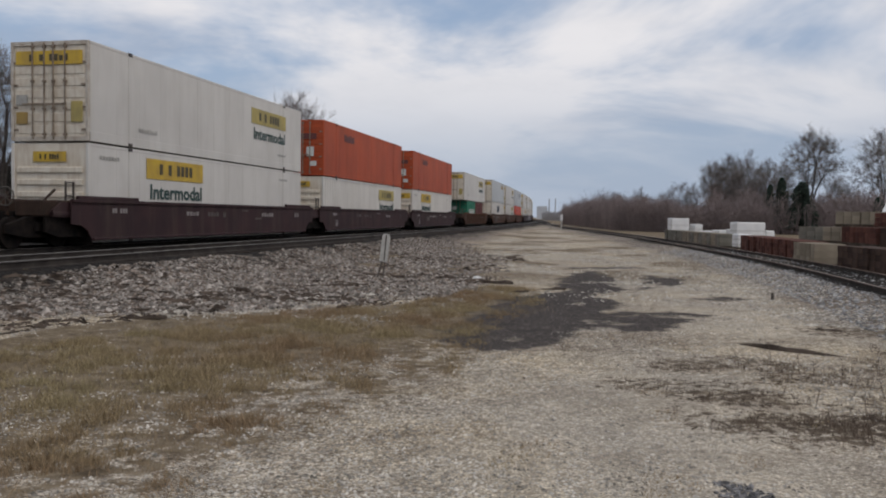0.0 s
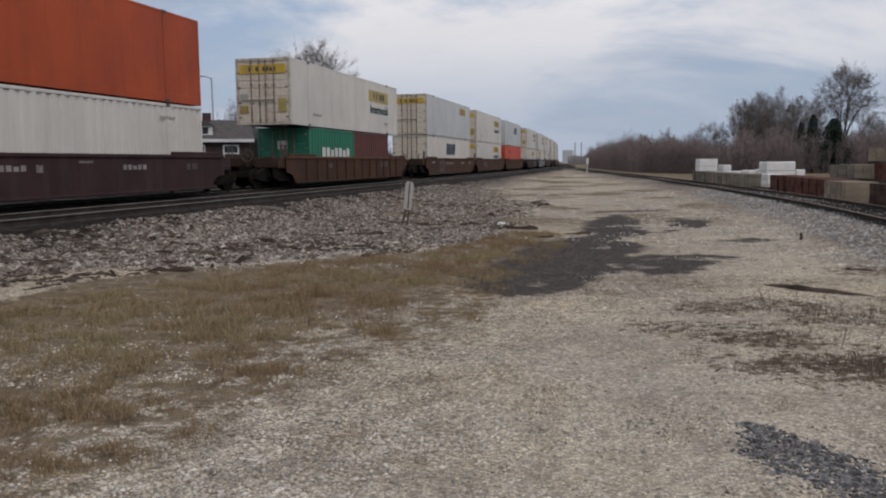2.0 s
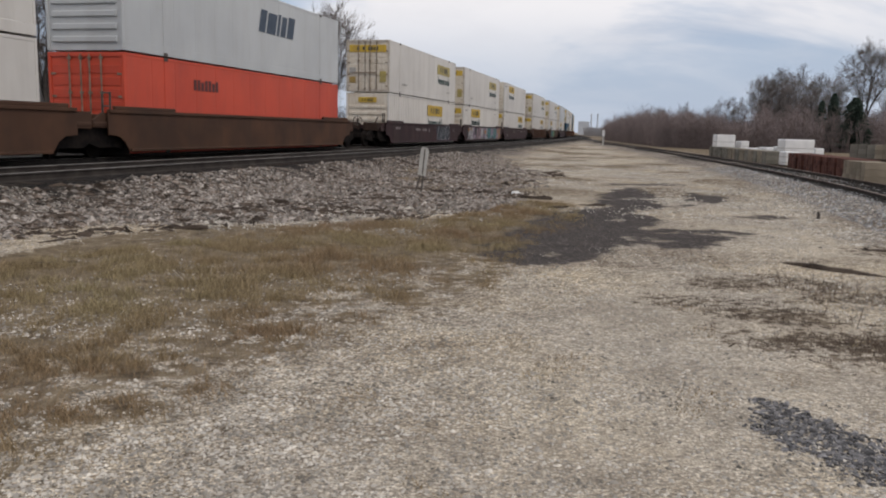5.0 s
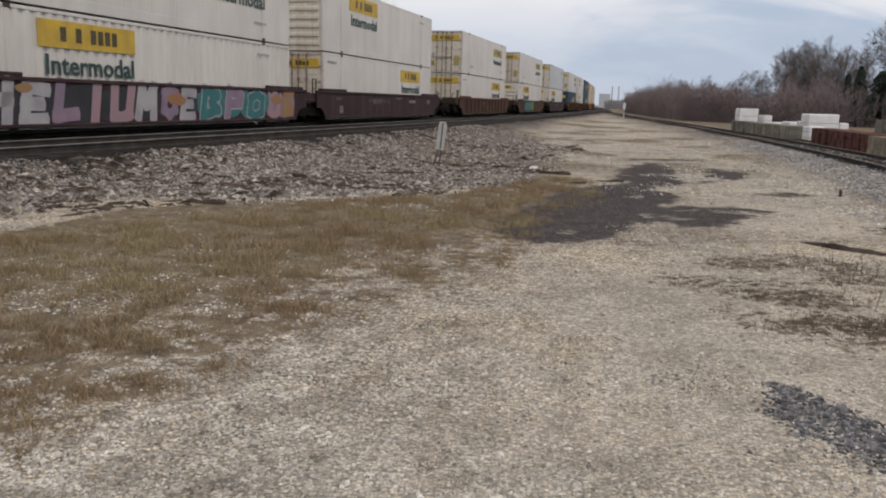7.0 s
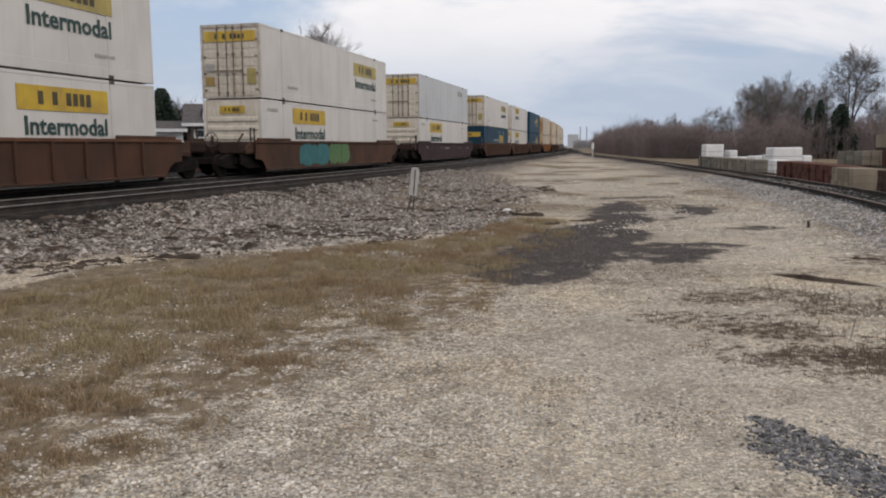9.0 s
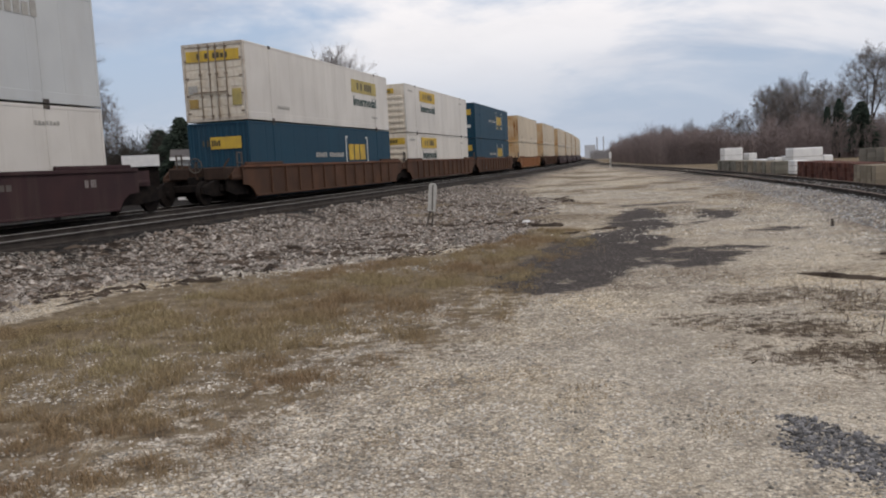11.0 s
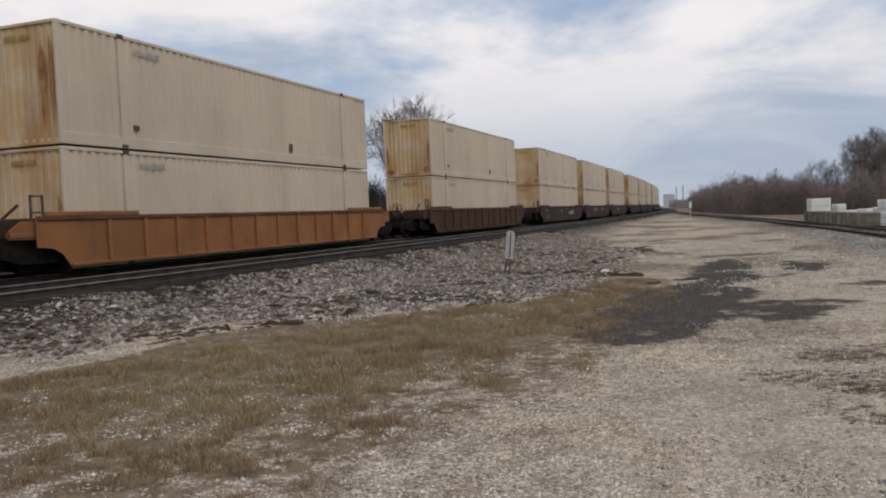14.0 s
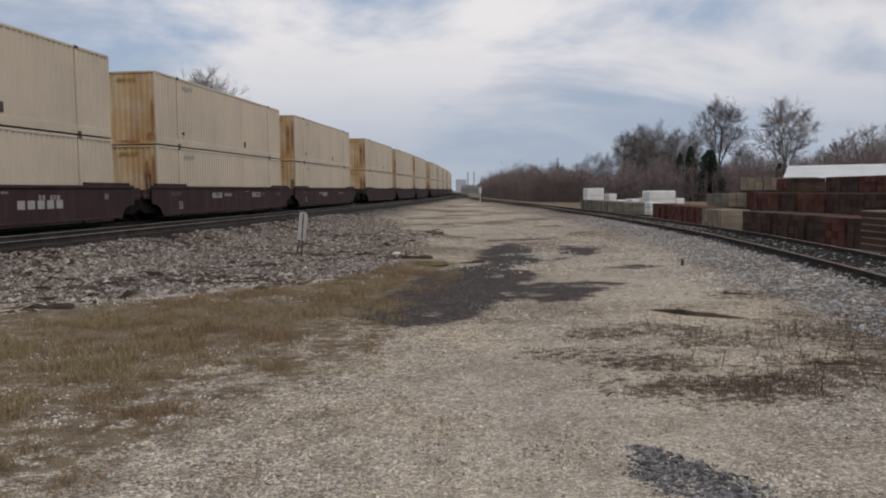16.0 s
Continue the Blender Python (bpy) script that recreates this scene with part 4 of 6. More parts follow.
def build_well(label, mat, ribbed, bogie_near, bogie_far):
    """One well unit of a stack car; x = 0 at its container's near end, z = 0 at the rail top. bogie_near/far: metres of the truck's centre outside the load, or None."""
    root = tagged(new("well_car"), label, "rail car", group="well cars of the train")
    w = 1.50
    za, zb = 0.20, 1.33
    n0, n1 = -(bogie_near or 1.5) - 0.2, LENGTH + (bogie_far or 1.5) + 0.2
    for sgn in (-1, 1):
        y0, y1 = (-w, -w + 0.03) if sgn < 0 else (w - 0.03, w)
        bm = bmesh.new()
        prism(bm, [(-0.12, za), (LENGTH + 0.12, za), (LENGTH + 0.35, za + 0.28), (LENGTH + 0.6, za + 0.42), (LENGTH + 1.05, za + 0.46), (LENGTH + 1.05, zb), (-1.05, zb), (-1.05, za + 0.46), (-0.6, za + 0.42), (-0.35, za + 0.28)], y0, y1)
        part("side_plate", bm, mat, root)
        boxpart("top_chord", (-1.02, LENGTH + 1.02, y0 - 0.05, y1 + 0.05, zb - 0.07, zb + 0.03), RUSTEDGE if ribbed else mat, root, bevel=0.012)
        boxpart("bottom_chord", (-0.1, LENGTH + 0.1, y0 - 0.05, y1 + 0.05, za - 0.02, za + 0.06), mat, root, bevel=0.012)
        for a in (-0.75, LENGTH - 2.2):
            boxpart("guide_rail", (a, a + 2.95, y0 - 0.02, y1 + 0.06, zb + 0.03, zb + 0.13), mat, root, bevel=0.015)
        if ribbed:
            rib = bmesh.new()
            box(rib, -0.05, 0.05, -0.075, 0.0, za + 0.06, zb - 0.07, bevel=0.01)
            rib_me = mesh_of("rib", rib, mat)
            for k in range(12):
                x = 1.1 + k * (LENGTH - 2.2) / 11
                part("rib", rib_me, mat, root, m=pose(x, -w if sgn < 0 else w + 0.075, 0))
    boxpart("well_floor", (0.4, LENGTH - 0.4, -1.44, 1.44, 0.055, 0.10), BOGIE, root)
    for x in (-0.09, LENGTH + 0.04):
        boxpart("bulkhead", (x, x + 0.05, -1.44, 1.44, 0.06, 1.12), BOGIE, root, "grimy end bulkhead")
    for a, b in ((n0, -0.1), (LENGTH + 0.1, n1)):
        bm = bmesh.new()
        box(bm, a, b, -0.32, 0.32, 0.62, 1.0, bevel=0.03)
        box(bm, a + 0.3, b - 0.15, -1.15, 1.15, 0.50, 0.9, bevel=0.05)
        part("end_frame", bm, BOGIE, root, "greasy black end frame")
        bm = bmesh.new()
        box(bm, a + 0.15, b - 0.1, -1.42, 1.42, 0.88, 1.0, bevel=0.02)
        for y in (-1.40, 1.32):
            prism(bm, [(a + 0.15, 0.86), (b - 0.1, 0.82), (b - 0.1, 1.28), (a + 0.5, 1.26), (a + 0.15, 1.05)], y, y + 0.06)
        box(bm, b - 0.5, b - 0.35, -1.3, 1.3, 0.95, 1.22, bevel=0.02) if a < 0 else box(bm, a + 0.35, a + 0.5, -1.3, 1.3, 0.95, 1.22, bevel=0.02)
        part("end_platform", bm, mat, root, "grimy painted end platform")
        # black skirt plates, added to hide lit ground and stand in for shade
        for y in (-1.28, 1.2):
            bm = bmesh.new()
            prism(bm, [(a - (0.55 if a > 0 else 0.0), 0.14 if a > 0 else 0.45), (a + 0.5, 0.30), (b - 0.3, 0.30), (b + (0.55 if a < 0 else 0.0), 0.14 if a < 0 else 0.45), (b + (0.55 if a < 0 else 0.0), 0.86), (a - (0.55 if a > 0 else 0.0), 0.86)], y, y + 0.08)
            part("gear_and_skirt", bm, BOGIE, root, "added black skirt standing in for shade round the bogie")
    for at in (-bogie_near if bogie_near else None,):
        if at is None:
            continue
        bm = bmesh.new()
        box(bm, at - 0.35, -0.35, -1.28, -0.45, 0.86, 1.32, bevel=0.04)
        box(bm, at - 0.15, -0.6, 0.2, 1.1, 0.9, 1.34, bevel=0.05)
        tube(bm, [(at - 0.2, -0.1, 0.9), (at - 0.2, -0.1, 1.55)], [0.05, 0.05], 8)
        tube(bm, [(at + 0.1, -1.0, 1.3), (at + 0.55, -1.0, 1.62)], [0.035, 0.035], 6)
        part("gear_and_skirt", bm, GRIMED, root, "grimy brown brake stand and air tanks")
        bm = bmesh.new()
        for k in range(12):
            p, q = 2 * math.pi * k / 12, 2 * math.pi * (k + 1) / 12
            tube(bm, [(at - 0.26, -0.1 + 0.26 * math.cos(p), 1.4 + 0.26 * math.sin(p)), (at - 0.26, -0.1 + 0.26 * math.cos(q), 1.4 + 0.26 * math.sin(q))], [0.022, 0.022], 5)
        for k in range(4):
            p = math.pi * k / 4
            tube(bm, [(at - 0.26, -0.1 - 0.26 * math.cos(p), 1.4 - 0.26 * math.sin(p)), (at - 0.26, -0.1 + 0.26 * math.cos(p), 1.4 + 0.26 * math.sin(p))], [0.014, 0.014], 4)
        part("brake_wheel", bm, STEEL, root, "rusty hand brake wheel")
    for sgn in (-1.25, 1.25):
        bm = bmesh.new()
        for dx in (-0.95, -0.62):
            tube(bm, [(dx, sgn, 0.95), (dx, sgn, 1.85)], [0.035, 0.035], 6)
        for z in (1.45, 1.82):
            tube(bm, [(-0.95, sgn, z), (-0.62, sgn, z)], [0.022, 0.022], 5)
        part("grab_rail", bm, STEEL, root)
    for at in (-bogie_near if bogie_near else None, LENGTH + bogie_far if bogie_far else None):
        if at is None:
            continue
        bm = bmesh.new()
        for y in (-1.0, 0.86):
            prism(bm, [(at - 1.25, 0.42), (at - 0.55, 0.30), (at + 0.55, 0.30), (at + 1.25, 0.42), (at + 1.22, 0.66), (at + 0.5, 0.86), (at - 0.5, 0.86), (at - 1.22, 0.66)], y, y + 0.14)
        box(bm, at - 0.3, at + 0.3, -1.1, 1.1, 0.45, 0.72, bevel=0.03)
        truck = part("bogie", bm, BOGIE, root, "greasy black bogie")
        for dx in (-0.89, 0.89):
            for y in (-0.83, 0.69):
                bm = bmesh.new()
                tube(bm, [(at + dx, y, 0.43), (at + dx, y + 0.025, 0.43), (at + dx, y + 0.03, 0.43), (at + dx, y + 0.14, 0.43)], [0.43, 0.43, 0.40, 0.42], 20)
                tube(bm, [(at + dx, y - 0.1, 0.43), (at + dx, y, 0.43)], [0.11, 0.13], 10)
                part("wheel", bm, BOGIE, truck)
    return root


H = "hunt"
YEND = ("endplate", 2.22, 2.62, -1.1, 1.1, YELLOW)
YLOW = ("endplate", 2.35, 2.65, -0.55, 0.55, YELLOW)
YDOT = ("endplate", 0.55, 1.15, -1.1, -0.72, YELLOWFADED)
GDOT = ("endplate", 1.05, 1.35, 0.72, 1.1, GREYSIGN)
GDOT2 = ("endplate", 0.5, 0.85, 0.72, 1.1, PLATEBROWN)
TEMPLATES = {
    "white_hi": lambda: build_container("white container with yellow sign and rust-stained barred doors", WHITE, "door", DOORWHITE, 0.0, LENGTH, ((H, 10.7, 1.75, 0.95, YELLOWFADED), YEND, YDOT, GDOT, GDOT2, ("bars", 2.5, 0.5, 1.1, 0.13, GREYSIGN), ("bars", 13.4, 0.55, 0.9, 0.10, GREYSIGN)), FRAME),
    "white_lo": lambda: build_container("white container with yellow sign and ridged end wall", WHITE, "ridge", DOORWHITE, 0.0, LENGTH, ((H, 2.95, 2.0, 0.98), YLOW, ("bars", 0.5, 2.45, 1.0, 0.12, GREYSIGN), ("bars", 13.6, 2.4, 0.9, 0.10, GREYSIGN))),
    "white_lo_far": lambda: build_container("white intermodal container with yellow sign towards its far end", WHITE, "door", DOORWHITE, 0.0, LENGTH, ((H, 10.4, 1.95, 0.92), YEND, ("bars", 0.5, 2.45, 1.0, 0.12, GREYSIGN)), FRAME),
    "white_corr_lo": lambda: build_container("white corrugated container with yellow sign and ridged end", WHITE, "ridge", DOORWHITE, 0.36, LENGTH, ((H, 2.95, 2.0, 0.98), YEND, ("bars", 0.5, 2.45, 1.0, 0.12, GREYSIGN), ("bars", 13.6, 2.4, 0.9, 0.10, GREYSIGN))),
    "white_corr": lambda: build_container("white corrugated intermodal container with yellow sign and green word", WHITE, "ridge", DOORWHITE, 0.36, LENGTH, ((H, 8.35, 1.80, 1.05), YLOW)),
    "white_corr_far": lambda: build_container("white corrugated container with yellow sign near its far end", WHITE, "ridge", DOORWHITE, 0.36, LENGTH, ((H, 10.4, 1.9, 0.98, YELLOWFADED), YLOW)),
    "white_plain": lambda: build_container("grey-white container with faded grey plate and dark-framed doors", GREYWHITE, "door", DOORWHITE, 0.0, LENGTH, (("bars", 12.2, 2.1, 1.9, 0.4, GREYSIGN), YEND), FRAME),
    "white_slant_lo": lambda: build_container("white corrugated container with navy slanted haulier's mark", WHITE, "door", DOORWHITE, 0.36, LENGTH, (("slant", 6.3, 1.55, 3.2, 0.9, NAVY),), FRAME),
    "white_slant_hi": lambda: build_container("grey-white container with dark slanted haulier's mark high up", GREYWHITE, "ridge", GREYWHITE, 0.0, LENGTH, (("slant", 8.2, 1.5, 3.0, 0.85, NAVY),)),
    "orange": lambda: build_container("orange container with faded dark lettering and stained doors", ORANGE, "door", ORANGE, 0.0, LENGTH, (("bars", 3.3, 2.05, 1.9, 0.42, BROWNBOX), ("endplate", 1.9, 2.2, -0.9, 0.6, BROWNBOX), ("endplate", 1.0, 1.5, -0.75, -0.35, PALE), ("endplate", 0.5, 0.75, -0.9, -0.55, PALE))),
    "red": lambda: build_container("bright red container with small dark lettering", RED, "door", RED, 0.0, LENGTH, (("bars", 3.6, 2.0, 1.6, 0.35, BROWNBOX),)),
    "green_half": lambda: build_container("green twenty-foot container with pale block lettering", GREEN, "door", GREEN, 0.36, 6.06, (("bars", 1.5, 1.15, 3.9, 0.55, PALE), ("endplate", 1.6, 2.0, -0.2, 0.3, PALE)), GREEN, HALF_HIGH),
    "brown_half": lambda: build_container("brown-red corrugated twenty-foot container beside a green one", BROWNBOX, "corr", BROWNBOX, 0.36, 6.06, tall=HALF_HIGH),
    "blue": lambda: build_container("dark blue container with yellow bracketed railway mark", BLUE, "corr", BLUE, 0.0, LENGTH, (("bracket", 9.9, 1.35, 0.86), ("endplate", 1.9, 2.35, -0.95, 0.35, YELLOW), ("endplate", 0.85, 1.1, -0.9, -0.4, PALE))),
    "cream": lambda: build_container("cream corrugated container with rust-washed end wall", CREAM, "corr", CREAMEND, 0.28, LENGTH, (("bars", 2.55, 2.45, 1.0, 0.16, GREYSIGN), ("endplate", 2.5, 2.62, -0.45, 0.35, GREYSIGN), ("rust", "low"))),
    "cream_smooth": lambda: build_container("cream container with deep rust stains round its end", CREAM, "corr", CREAMEND, 0.28, LENGTH, (("bars", 2.55, 2.45, 1.0, 0.16, GREYSIGN), ("endplate", 2.5, 2.62, -0.45, 0.35, GREYSIGN), ("rust", "high"))),
    "white_plate": lambda: build_container("grey-white container with faded yellow-brown plate on its side", GREYWHITE, "door", DOORWHITE, 0.0, LENGTH, (("plate", 11.6, 2.0, 2.3, 0.55, PLATEBROWN), YEND), FRAME),
}
# near end of each load along the track at the start, lower, upper, car, and the truck's distance outside the load at its two ends
A = 1.62
CONSIST = [
    (0.6, "white_lo", "white_hi", "maroon", A, A),
    (24.1, "white_lo", "white_hi", "maroon", A, A), (43.4, "white_corr_far", "orange", "maroon", None, A), (63.1, "white_corr_lo", "orange", "maroon", None, A),
    (86.7, "halves", "white_hi", "dark_ribbed", A, A),
    (110.4, "white_slant_lo", "white_plate", "brown", A, A), (129.9, "white_lo_far", "white_hi", "brown", None, A), (149.4, "red", "white_slant_hi", "brown", None, A),
    (173.3, "white_corr", "white_hi", "maroon", A, A), (192.6, "white_corr_lo", "white_hi", "maroon", None, A), (211.9, "white_lo_far", "white_lo", "maroon", None, A),
    (235.7, "white_lo_far", "white_hi", "dark_ribbed", A, A), (259.1, "white_lo", "white_hi", "brown", A, A), (282.6, "white_lo", "white_plain", "maroon", A, A),
    (306.9, "blue", "white_hi", "ribbed", A, A), (326.5, "white_corr_lo", "white_lo", "ribbed", None, A), (345.8, "blue", "blue", "ribbed", None, A),
    (369.3, "cream", "cream_smooth", "rust", A, A), (392.9, "cream", "cream", "dark_ribbed", A, A),
    (416.4, "cream", "cream", "maroon", A, A), (436.1, "cream_smooth", "cream", "maroon", None, A), (455.5, "cream", "cream_smooth", "maroon", None, A),
]
s_next = 479.0
for k in range(13):
    CONSIST.append((s_next, "cream" if k % 3 else "cream_smooth", "cream" if k % 2 else "cream_smooth", "maroon", None if k % 3 else A, A))
    s_next += 19.4 if k % 3 < 2 else 23.6
WELLS = {
    "maroon": ("dark maroon smooth-sided well car", MAROON, False), "brown": ("brown smooth-sided well car streaked with dirt", BROWNCAR, False),
    "dark_ribbed": ("dark rust well car with upright ribs", DARKRUST, True), "ribbed": ("brown-orange well car with upright ribs", BROWNCAR, True), "rust": ("rust-orange well car with upright ribs", RUSTCAR, True),
}
MOVING = []
made_box, made_well = {}, {}


def stock(table, key, make):
    """The first call builds the thing, later ones copy it."""
    if key not in table:
        table[key] = make()
        return table[key]
    return copy_thing(table[key], Matrix())


cars = []
for s0, low, high, car, near_b, far_b in CONSIST:
    lab, mt, ribbed = WELLS[car]
    well = stock(made_well, (car, near_b, far_b), lambda: build_well(lab, mt, ribbed, near_b, far_b))
    cars.append(well)
    MOVING.append((well, s0, 0.0, 0.0, 8.07))
    if low == "halves":
        MOVING.append((stock(made_box, "green_half", TEMPLATES["green_half"]), s0, 2.0, FLOOR_Z, 8.07))
        MOVING.append((stock(made_box, "brown_half", TEMPLATES["brown_half"]), s0, 8.12, FLOOR_Z, 8.07))
    else:
        MOVING.append((stock(made_box, low, TEMPLATES[low]), s0, 0.0, FLOOR_Z, 8.07))
    MOVING.append((stock(made_box, high, TEMPLATES[high]), s0, 0.0, UPPER_Z - (HIGH - HALF_HIGH if low == "halves" else 0.0), 8.07))
for ob, s0, dx, dz, mid in MOVING:
    x, y, h = main_line(s0 + mid)
    ob.matrix_basis = pose(x, y, RAIL_Z, 0, 0, 90 - h) @ pose(dx - mid, 0, dz)

# ---- graffiti and marks on some cars ----


def blob(bm, cx, cz, rx, rz, y, seed, spikes=11):
    """A thin uneven paint shape on a car's side."""
    r = random.Random(seed)
    pts = []
    for i in range(spikes):
        a = 2 * math.pi * i / spikes
        k = r.uniform(0.72, 1.12)
        pts.append((cx + rx * k * math.cos(a), cz + rz * k * math.sin(a)))
    prism(bm, pts, y, y + 0.003)


def tag_stroke(bm, pts, width, y):
    """A thick brush stroke along pts (x, z); each stretch lies a hair proud of the one before."""
    for k, ((x0, z0), (x1, z1)) in enumerate(zip(pts, pts[1:])):
        d = math.hypot(x1 - x0, z1 - z0) or 1
        ux, uz = (z1 - z0) / d * width / 2, -(x1 - x0) / d * width / 2
        ex, ez = (x1 - x0) / d * width * 0.42, (z1 - z0) / d * width * 0.42
        prism(bm, [(x0 - ex + 0.8 * ux, z0 - ez + 0.8 * uz), (x1 + ex + ux, z1 + ez + uz), (x1 + 1.3 * ex, z1 + 1.3 * ez), (x1 + ex - 0.9 * ux, z1 + ez - 0.9 * uz), (x0 - ex - ux, z0 - ez - uz), (x0 - 1.3 * ex, z0 - 1.3 * ez)], y - 0.0006 * k, y - 0.0006 * k + 0.003)


GLYPHS = {
    "u": [[(0, 1), (0.05, 0.1), (0.5, 0), (0.9, 0.15), (0.95, 1)]], "o": [[(0.1, 0.2), (0.1, 0.8), (0.5, 1), (0.9, 0.8), (0.9, 0.2), (0.5, 0), (0.1, 0.2)]],
    "h": [[(0.1, 0), (0.15, 1)], [(0.85, 0), (0.8, 1)], [(0.12, 0.5), (0.82, 0.55)]], "e": [[(0.9, 0.05), (0.1, 0), (0.15, 1), (0.9, 0.95)], [(0.12, 0.5), (0.7, 0.52)]],
    "l": [[(0.15, 1), (0.1, 0), (0.9, 0.08)]], "i": [[(0.5, 0), (0.5, 1)]], "m": [[(0.05, 0), (0.15, 1), (0.5, 0.4), (0.85, 1), (0.95, 0)]],
    "b": [[(0.1, 0), (0.1, 1), (0.8, 0.85), (0.5, 0.52), (0.9, 0.25), (0.1, 0)]], "p": [[(0.1, 0), (0.1, 1), (0.85, 0.8), (0.8, 0.5), (0.1, 0.45)]], "a": [[(0.05, 0), (0.4, 1), (0.9, 0)], [(0.2, 0.4), (0.75, 0.4)]],
}


def graffiti(car, x, width, glyphs, fill, shade, seed, z0=0.25, z1=1.28, fat=0.34, line=None):
    """Loose painted letter forms over a cloud of colour, on the car's near side."""
    y = -1.506
    bm = bmesh.new()
    for i in range(5):
        blob(bm, x + width * (i + 0.5) / 5, (z0 + z1) / 2, width / 6.2, 0.50, y - 0.0006 * i, seed + i)
    back = tagged(part("paint", bm, shade, car, "sprayed background"), kind="stuff")
    u = width / len(glyphs)
    for i, g in enumerate(glyphs):
        for stroke in GLYPHS[g]:
            path = [(x + u * (i + 0.12 + 0.70 * p + 0.10 * q), z0 + (z1 - z0) * (0.13 + 0.76 * q + 0.05 * math.sin(2.3 * i + seed))) for p, q in stroke]
            if line:
                bm = bmesh.new()
                tag_stroke(bm, path, min(fat, u * 0.34) + 0.09, y - 0.005)
                tagged(part("paint", bm, line, back, "pale sprayed outline"), kind="stuff")
            bm = bmesh.new()
            tag_stroke(bm, path, min(fat, u * 0.34), y - 0.009)
            tagged(part("paint", bm, fill if not isinstance(fill, tuple) else fill[i % len(fill)], back), kind="stuff")


def car_at(s0):
    return cars[[c[0] for c in CONSIST].index(s0)]


graffiti(car_at(173.3), 10.2, 3.6, "auo", TAG_NAVY, TAG_NAVY, 5, line=TAG_PALE)
graffiti(car_at(192.6), 0.9, 6.4, "helium", (TAG_PALE, TAG_PALE, TAG_LILAC, TAG_PINK, TAG_PINK, TAG_PALE), TAG_BLACK, 9, fat=0.4)
graffiti(car_at(192.6), 7.4, 1.9, "oe", (TAG_LILAC, TAG_PALE), TAG_BLACK, 14)
graffiti(car_at(192.6), 9.4, 4.4, "bpo", (TAG_TEAL, TAG_LILAC, TAG_TEAL), TAG_TEAL, 19, line=TAG_PALE)
graffiti(car_at(192.6), 13.9, 2.2, "oe", (TAG_PINK, TAG_OCHRE), TAG_LILAC, 24)
splash = bmesh.new()
for k, (x, z, rx, rz) in enumerate(((1.2, 1.05, 0.35, 0.16), (2.2, 1.1, 0.3, 0.13), (8.2, 0.9, 0.5, 0.2), (14.6, 0.95, 0.5, 0.2), (15.6, 0.6, 0.5, 0.22))):
    blob(splash, x, z, rx, rz, -1.520, 60 + k)
tagged(part("paint", splash, TAG_OCHRE, car_at(192.6), "orange sprayed patches"), kind="stuff")
graffiti(car_at(259.1), 3.2, 3.2, "oo", TAG_TEAL, TAG_TEAL, 29)
graffiti(car_at(259.1), 6.6, 2.6, "uo", TAG_LIME, TAG_LIME, 33)
graffiti(car_at(110.4), 3.0, 1.8, "oh", TAG_FAINT, MAROON, 37)
for s0 in (43.4, 63.1, 211.9, 416.4, 436.1, 455.5):
    word(car_at(s0), "lettering", "53", 0.42, MARKPALE, pose(1.35, -1.515, 0.42, 90, 0, 0))
for k, s0 in enumerate((24.1, 43.4, 63.1, 110.4, 173.3, 211.9, 282.6, 416.4, 436.1, 455.5)):
    r = random.Random(300 + k)
    for x, z, w, h in ((0.9, 0.98, 0.7, 0.14), (5.2, 0.92, 0.8, 0.14), (6.6, 0.90, 0.9, 0.15), (7.9, 0.86, 0.14, 0.2), (11.2, 0.9, 1.3, 0.15), (14.9, 0.88, 0.5, 0.2), (9.3, 1.1, 0.7, 0.06)):
        bm = bmesh.new()
        letters(bm, r.choice(("11211", "1121", "11 111")), x + r.uniform(-0.3, 0.3), x + w, z, z + h, -1.506)
        tagged(part("lettering", bm, TAG_FAINT if r.random() < 0.5 else MARKPALE, car_at(s0), "small worn stencilled marks"), kind="stuff")
for s0, x, z, w, h in ((63.1, 4.3, 0.75, 1.0, 0.3), (110.4, 5.2, 0.9, 1.6, 0.3), (86.7, 3.6, 0.95, 0.7, 0.2), (86.7, 12.1, 0.95, 1.3, 0.28), (416.4, 10.3, 0.75, 2.4, 0.26), (436.1, 5.0, 0.95, 1.2, 0.25), (436.1, 10.4, 0.95, 1.4, 0.25), (455.5, 6.0, 0.9, 1.2, 0.22), (211.9, 5.6, 0.95, 1.3, 0.25), (24.1, 10.6, 0.9, 0.8, 0.06), (345.8, 2.4, 0.55, 0.8, 0.24), (235.7, 6.0, 0.95, 1.2, 0.22), (129.9, 2.8, 0.7, 2.4, 0.5)):
    bm = bmesh.new()
    letters(bm, "11111" if h > 0.1 else "1", x, x + w, z - 0.12, z + h - 0.12, -1.505)
    tagged(part("lettering", bm, TAG_FAINT if s0 < 400 else GREYSIGN, car_at(s0)), kind="stuff")

# ---- loose stones, grass, weeds ----
ICO = [Vector(v).normalized() for v in ((0, 1, 1.618), (0, -1, 1.618), (0, 1, -1.618), (0, -1, -1.618), (1, 1.618, 0), (-1, 1.618, 0), (1, -1.618, 0), (-1, -1.618, 0), (1.618, 0, 1), (-1.618, 0, 1), (1.618, 0, -1), (-1.618, 0, -1))]
hull = bmesh.new()
for v in ICO:
    hull.verts.new(v)
bmesh.ops.convex_hull(hull, input=hull.verts[:])
hull.verts.index_update()
ICO_V = np.array([tuple(v.co) for v in hull.verts])
ICO_F = np.array([[v.index for v in f.verts] for f in hull.faces])
hull.free()


